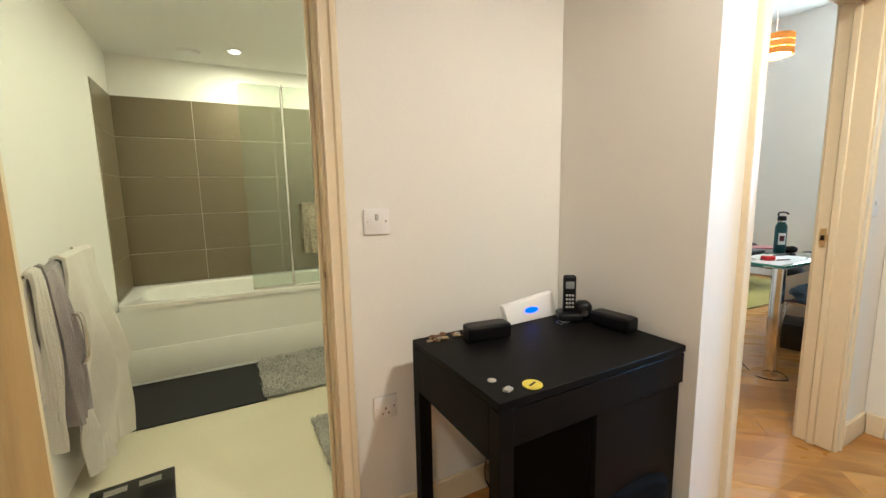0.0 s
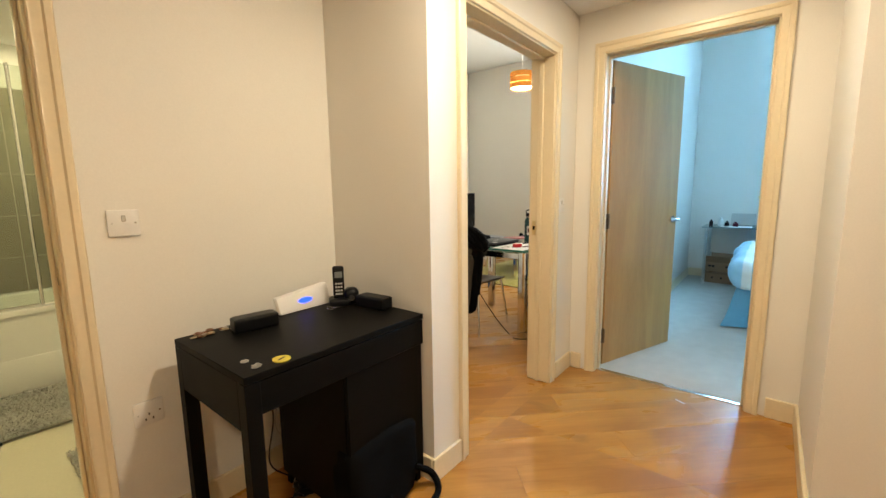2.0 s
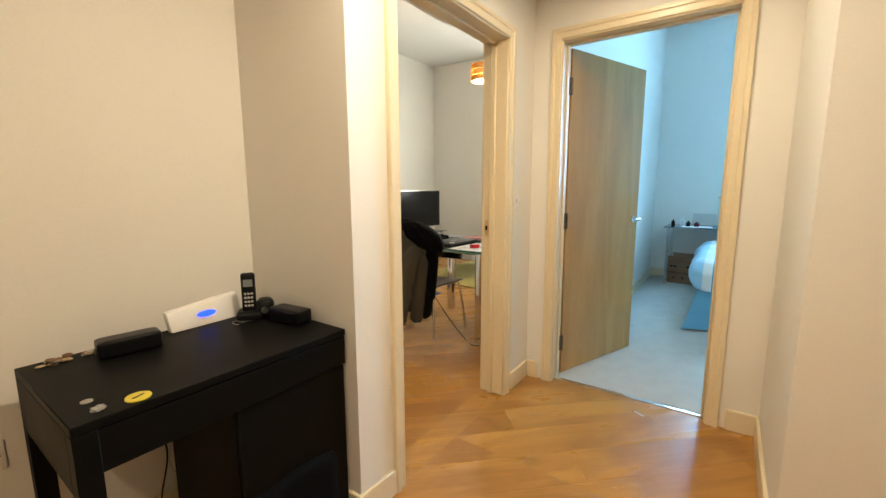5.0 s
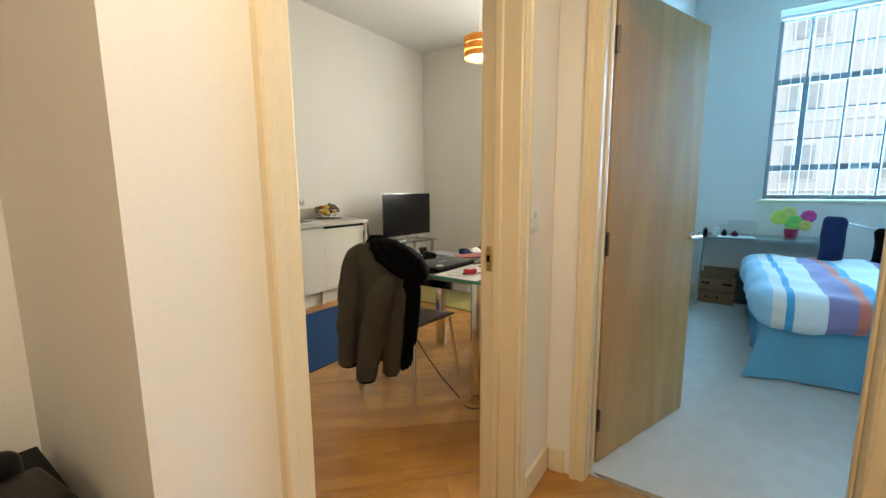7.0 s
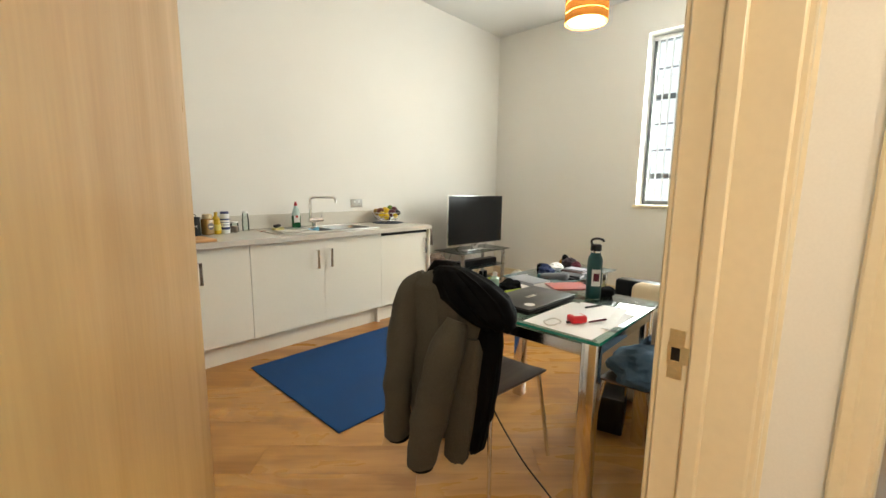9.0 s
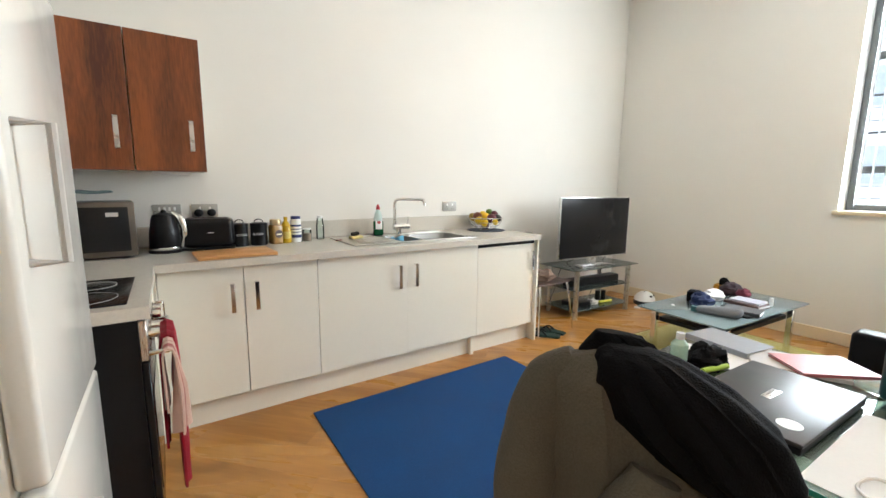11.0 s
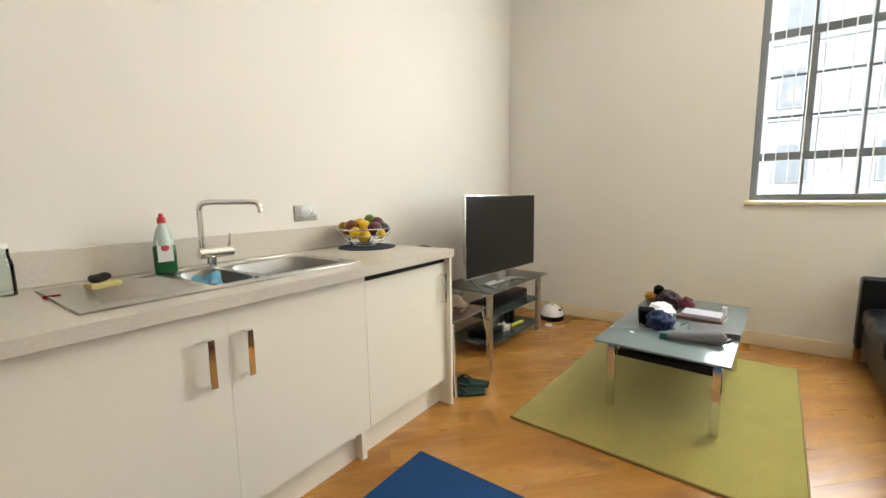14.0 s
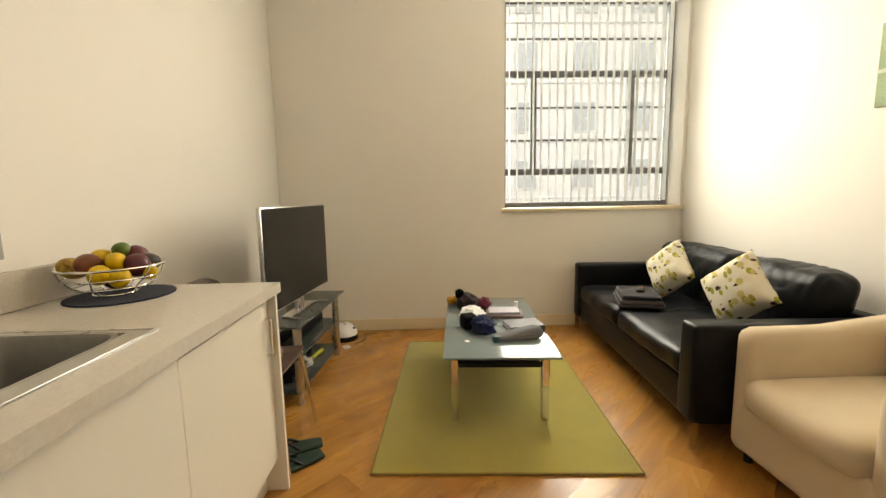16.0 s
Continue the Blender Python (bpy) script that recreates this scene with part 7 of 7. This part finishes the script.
def bed():
    ob = thing("bed", "double bed with a striped duvet and blue valance", "bed", spot(6.40, 0.10))
    part("base", box(N(), -0.93, -0.66, 0.06, 0.93, 0.66, 0.30, 0.02), VALANCE, ob)
    part("mattress", pad(N(), -0.95, -0.68, 0.30, 0.95, 0.68, 0.50, rnd=0.06, cuts=8), WHITETOWEL, ob)
    b = N()
    prof = []
    loop = []
    for (xa, ya), (xb, yb) in (((-0.96, 0.69), (-0.96, -0.69)), ((-0.96, -0.69), (0.9, -0.69)), ((0.9, -0.69), (0.9, 0.69)), ((0.9, 0.69), (-0.96, 0.69))):
        for k in range(40):
            u = k / 40
            loop.append((xa + (xb - xa) * u, ya + (yb - ya) * u))
    rows = []
    for z, flare in ((0.44, 0.0), (0.34, 0.012), (0.22, 0.025), (0.10, 0.04), (0.02, 0.055)):
        row = []
        for i, (x, y) in enumerate(loop):
            c = max(0, 1 - (abs(x + 0.96) + abs(y - 0.69)) * 3.5)
            w = flare * (noise.noise((x * 4.5, y * 4.5, 1)) + 0.5 * noise.noise((x * 11, y * 11, 4))) + flare * 2.2 * c
            row.append(b.verts.new((x + math.copysign(w, x), y + math.copysign(w, y), z)))
        rows.append(row)
    n = len(loop)
    for p, q in zip(rows, rows[1:]):
        for k in range(n):
            b.faces.new((p[k], p[(k + 1) % n], q[(k + 1) % n], q[k]))
    part("valance", b, VALANCE, ob, "gathered pale blue valance")
    b = pad(N(), -1.06, -0.78, 0.36, 0.80, 0.77, 0.60, rnd=0.09, cuts=34, rough=0.035, freq=4.2, bulge=0.02)
    for v in b.verts:
        v.co += noise.noise_vector(v.co * 11) * 0.010
        if v.co.z < 0.46:
            v.co.z += 0.05 * noise.noise((v.co.x * 3, v.co.y * 3, 9))
    part("duvet", b, STRIPES, ob, "rumpled striped duvet")


bed()


def glass_desk():
    ob = thing("glass_desk", "glass topped desk with metal legs by the window", "desk", spot(7.45, 0.72))
    part("top", box(N(), -0.27, -0.58, 0.73, 0.27, 0.58, 0.742, 0.002, 1), GREENDESK, ob)
    for x in (-0.22, 0.22):
        for y in (-0.53, 0.53):
            part("leg", rod(N(), (x, y, 0.004), (x, y, 0.73), 0.018, 12), STEEL, ob)
    part("rail", rod(N(), (0.22, -0.53, 0.35), (0.22, 0.53, 0.35), 0.012, 10), STEEL, ob)


GREENDESK = glass("desk glass", (0.45, 0.66, 0.66), 0.05, 0.4)
glass_desk()


def cardboard_box():
    ob = thing("cardboard_box", "brown open-flapped cardboard box on the carpet", "box", spot(7.46, 1.07, 0.005, -6))
    card = material("brown cardboard", (0.24, 0.15, 0.085), 0.85, vary=0.08)
    part("body", box(N(), -0.13, -0.165, 0, 0.13, 0.165, 0.27, 0.003), card, ob)
    for s in (-1, 1):
        f = part("flap", box(N(), -0.003, -0.16, 0, 0.003, 0.16, 0.10), card, ob)
        f.matrix_basis = pose(s * 0.128, 0, 0.268, 0, s * 30, 0)
    part("tape", box(N(), -0.1312, -0.164, 0.12, -0.1298, 0.164, 0.15), material("parcel tape", (0.16, 0.09, 0.045), 0.3), ob)
    for y0, y1, z in ((-0.14, -0.06, 0.22), (0.06, 0.09, 0.22), (0.10, 0.13, 0.22), (-0.03, -0.01, 0.07), (0.07, 0.09, 0.07)):
        part("print_bar", box(N(), -0.1315, y0, z - 0.012, -0.1300, y1, z + 0.012), BLACK, ob)


cardboard_box()


def paper_flowers():
    ob = thing("paper_flowers", "bright paper flowers in a red pot", "flowers", spot(7.46, 0.50, 0.743))
    part("pot", lathe(N(), [(0.04, 0), (0.05, 0.01), (0.06, 0.09), (0.055, 0.095)], 20), material("red pot", (0.45, 0.02, 0.07), 0.4), ob, "red pot")
    for k, (x, y, z, r, c) in enumerate(((0, 0.10, 0.20, 0.07, (0.60, 0.72, 0.10)), (0, -0.02, 0.15, 0.075, (0.22, 0.62, 0.12)), (0, -0.12, 0.22, 0.06, (0.72, 0.06, 0.30)), (0.02, 0.03, 0.25, 0.06, (0.70, 0.68, 0.20)), (-0.02, -0.10, 0.13, 0.05, (0.70, 0.60, 0.15)))):
        b = N()
        for p in range(9):
            a = p * math.tau / 9
            ball(b, (x, y + 0.55 * r * math.cos(a), z + 0.55 * r * math.sin(a)), r * 0.5, (0.35, 1, 1), 10, 8)
        part("flower", b, material("petal", c, 0.6), ob)
        part("stem", rod(N(), (0, 0, 0.05), (x, y, z), 0.004, 6), LIME, ob)


paper_flowers()
single("picture_card", box(N(), -0.003, -0.13, 0, 0.003, 0.13, 0.15, 0.001, 1), GREYPLASTIC, "grey card frame leaning on the wall", "frame", m=pose(7.66, 0.90, 0.744, 0, 12, 0))
for nm, x, y, r, h, mt, lab in (("perfume_bottle", 7.38, 1.22, 0.022, 0.08, BLACK, "small black bottle on the glass desk"), ("perfume_bottle", 7.42, 1.12, 0.03, 0.11, WHITE, "small white bottle on the glass desk"), ("perfume_bottle", 7.36, 1.05, 0.025, 0.07, BLACK, "squat black bottle on the glass desk"), ("cup", 7.35, 0.96, 0.03, 0.06, BURG, "dark red cup on the glass desk")):
    single(nm, lathe(N(), [(r * 0.9, 0), (r, 0.004), (r, h * 0.7), (r * 0.45, h * 0.8), (r * 0.45, h)], 16), mt, lab, "bottle" if nm != "cup" else "cup", m=spot(x, y, 0.743))
single("paper_sheet", box(N(), -0.12, -0.16, 0, 0.12, 0.16, 0.003), PAPER, "white papers on the glass desk", "paper", m=spot(7.32, 0.95, 0.743, 4))
single("grey_cushion", pad(N(), -0.05, -0.17, 0, 0.05, 0.17, 0.34, rnd=0.05, cuts=8, bulge=0.02), cloth("grey cushion cloth", (0.09, 0.10, 0.10)), "dark grey cushion leaning beside the box", "cushion", m=pose(7.50, 0.76, 0.005, 0, 10, 10))


def clothes_chair():
    ob = thing("office_chair", "dark chair hung with black clothes by the desk", "chair", spot(7.02, 0.10, 0.004))
    part("seat", pad(N(), -0.20, -0.20, 0.42, 0.20, 0.20, 0.48, rnd=0.03, cuts=6), BLACKC, ob)
    part("back_bar", tube(N(), [(0.0, 0.22, 0.96), (0.02, -0.30, 0.84)], 0.010, 8), STEEL, ob)
    part("post", rod(N(), (0.02, 0.16, 0.45), (0.02, 0.16, 0.95), 0.012, 10), STEEL, ob)
    part("post", rod(N(), (0.02, -0.2, 0.45), (0.02, -0.2, 0.87), 0.012, 10), STEEL, ob)
    part("hung_jumper", pad(N(), -0.05, 0.08, 0.52, 0.05, 0.24, 0.99, rnd=0.045, cuts=10, rough=0.03, freq=7), NAVYC, ob, "navy jumper")
    part("hung_coat", pad(N(), -0.06, -0.34, 0.48, 0.06, -0.10, 0.90, rnd=0.05, cuts=10, rough=0.03, freq=7, seed=3), BLACKC, ob, "black coat")
    for x in (-0.17, 0.17):
        for y in (-0.17, 0.17):
            part("leg", rod(N(), (x, y, 0), (x * 0.8, y * 0.8, 0.43), 0.012, 10), STEEL, ob)


clothes_chair()

# ---- floor boards ----


def clip(poly, x0, y0, x1, y1):
    for ax, lim, sign in ((0, x0, 1), (0, x1, -1), (1, y0, 1), (1, y1, -1)):
        out = []
        for i, p in enumerate(poly):
            q = poly[(i + 1) % len(poly)]
            dp, dq = sign * (p[ax] - lim), sign * (q[ax] - lim)
            if dp >= 0:
                out.append(p)
            if dp * dq < 0:
                u = dp / (dp - dq)
                out.append((p[0] + (q[0] - p[0]) * u, p[1] + (q[1] - p[1]) * u))
        poly = out
        if len(poly) < 3:
            return []
    return poly


AREAS = ((2.94, 0.43, 3.845, 1.66), (-0.75, -0.9, 2.94, 1.66), (-0.75, 1.66, 2.305, 2.34), (2.552, 1.66, 3.44, 1.80), (2.50, 1.80, 7.75, 5.30), (3.92, 1.60, 7.75, 1.80))
ANG = radians(-46)
CA, SA = math.cos(ANG), math.sin(ANG)
BL, BW = 1.32, 0.205
for j in range(-24, 48):
    for i in range(-8, 10):
        u0, v0 = i * BL + (j * 0.43 % 1.0) * BL, j * BW
        quad = [(CA * u - SA * v, SA * u + CA * v) for u, v in ((u0, v0), (u0 + BL - 0.0006, v0), (u0 + BL - 0.0006, v0 + BW - 0.0006), (u0, v0 + BW - 0.0006))]
        for area in AREAS:
            poly = clip(quad, *area)
            if len(poly) < 3:
                continue
            cx, cy = CA * (u0 + BL / 2) - SA * (v0 + BW / 2), SA * (u0 + BL / 2) + CA * (v0 + BW / 2)
            loc = [(CA * (x - cx) + SA * (y - cy), -SA * (x - cx) + CA * (y - cy)) for x, y in poly]
            me = bpy.data.meshes.new("board")
            n = len(loc)
            me.from_pydata([(x, y, 0.0) for x, y in loc] + [(x, y, -0.011) for x, y in loc], [], [tuple(range(n))] + [(k, k + n, (k + 1) % n + n, (k + 1) % n) for k in range(n)])
            me.materials.append(FLOORWOOD)
            bo = new("board", me)
            bo.parent = floor
            bo.matrix_basis = pose(cx, cy, 0, 0, 0, -46)
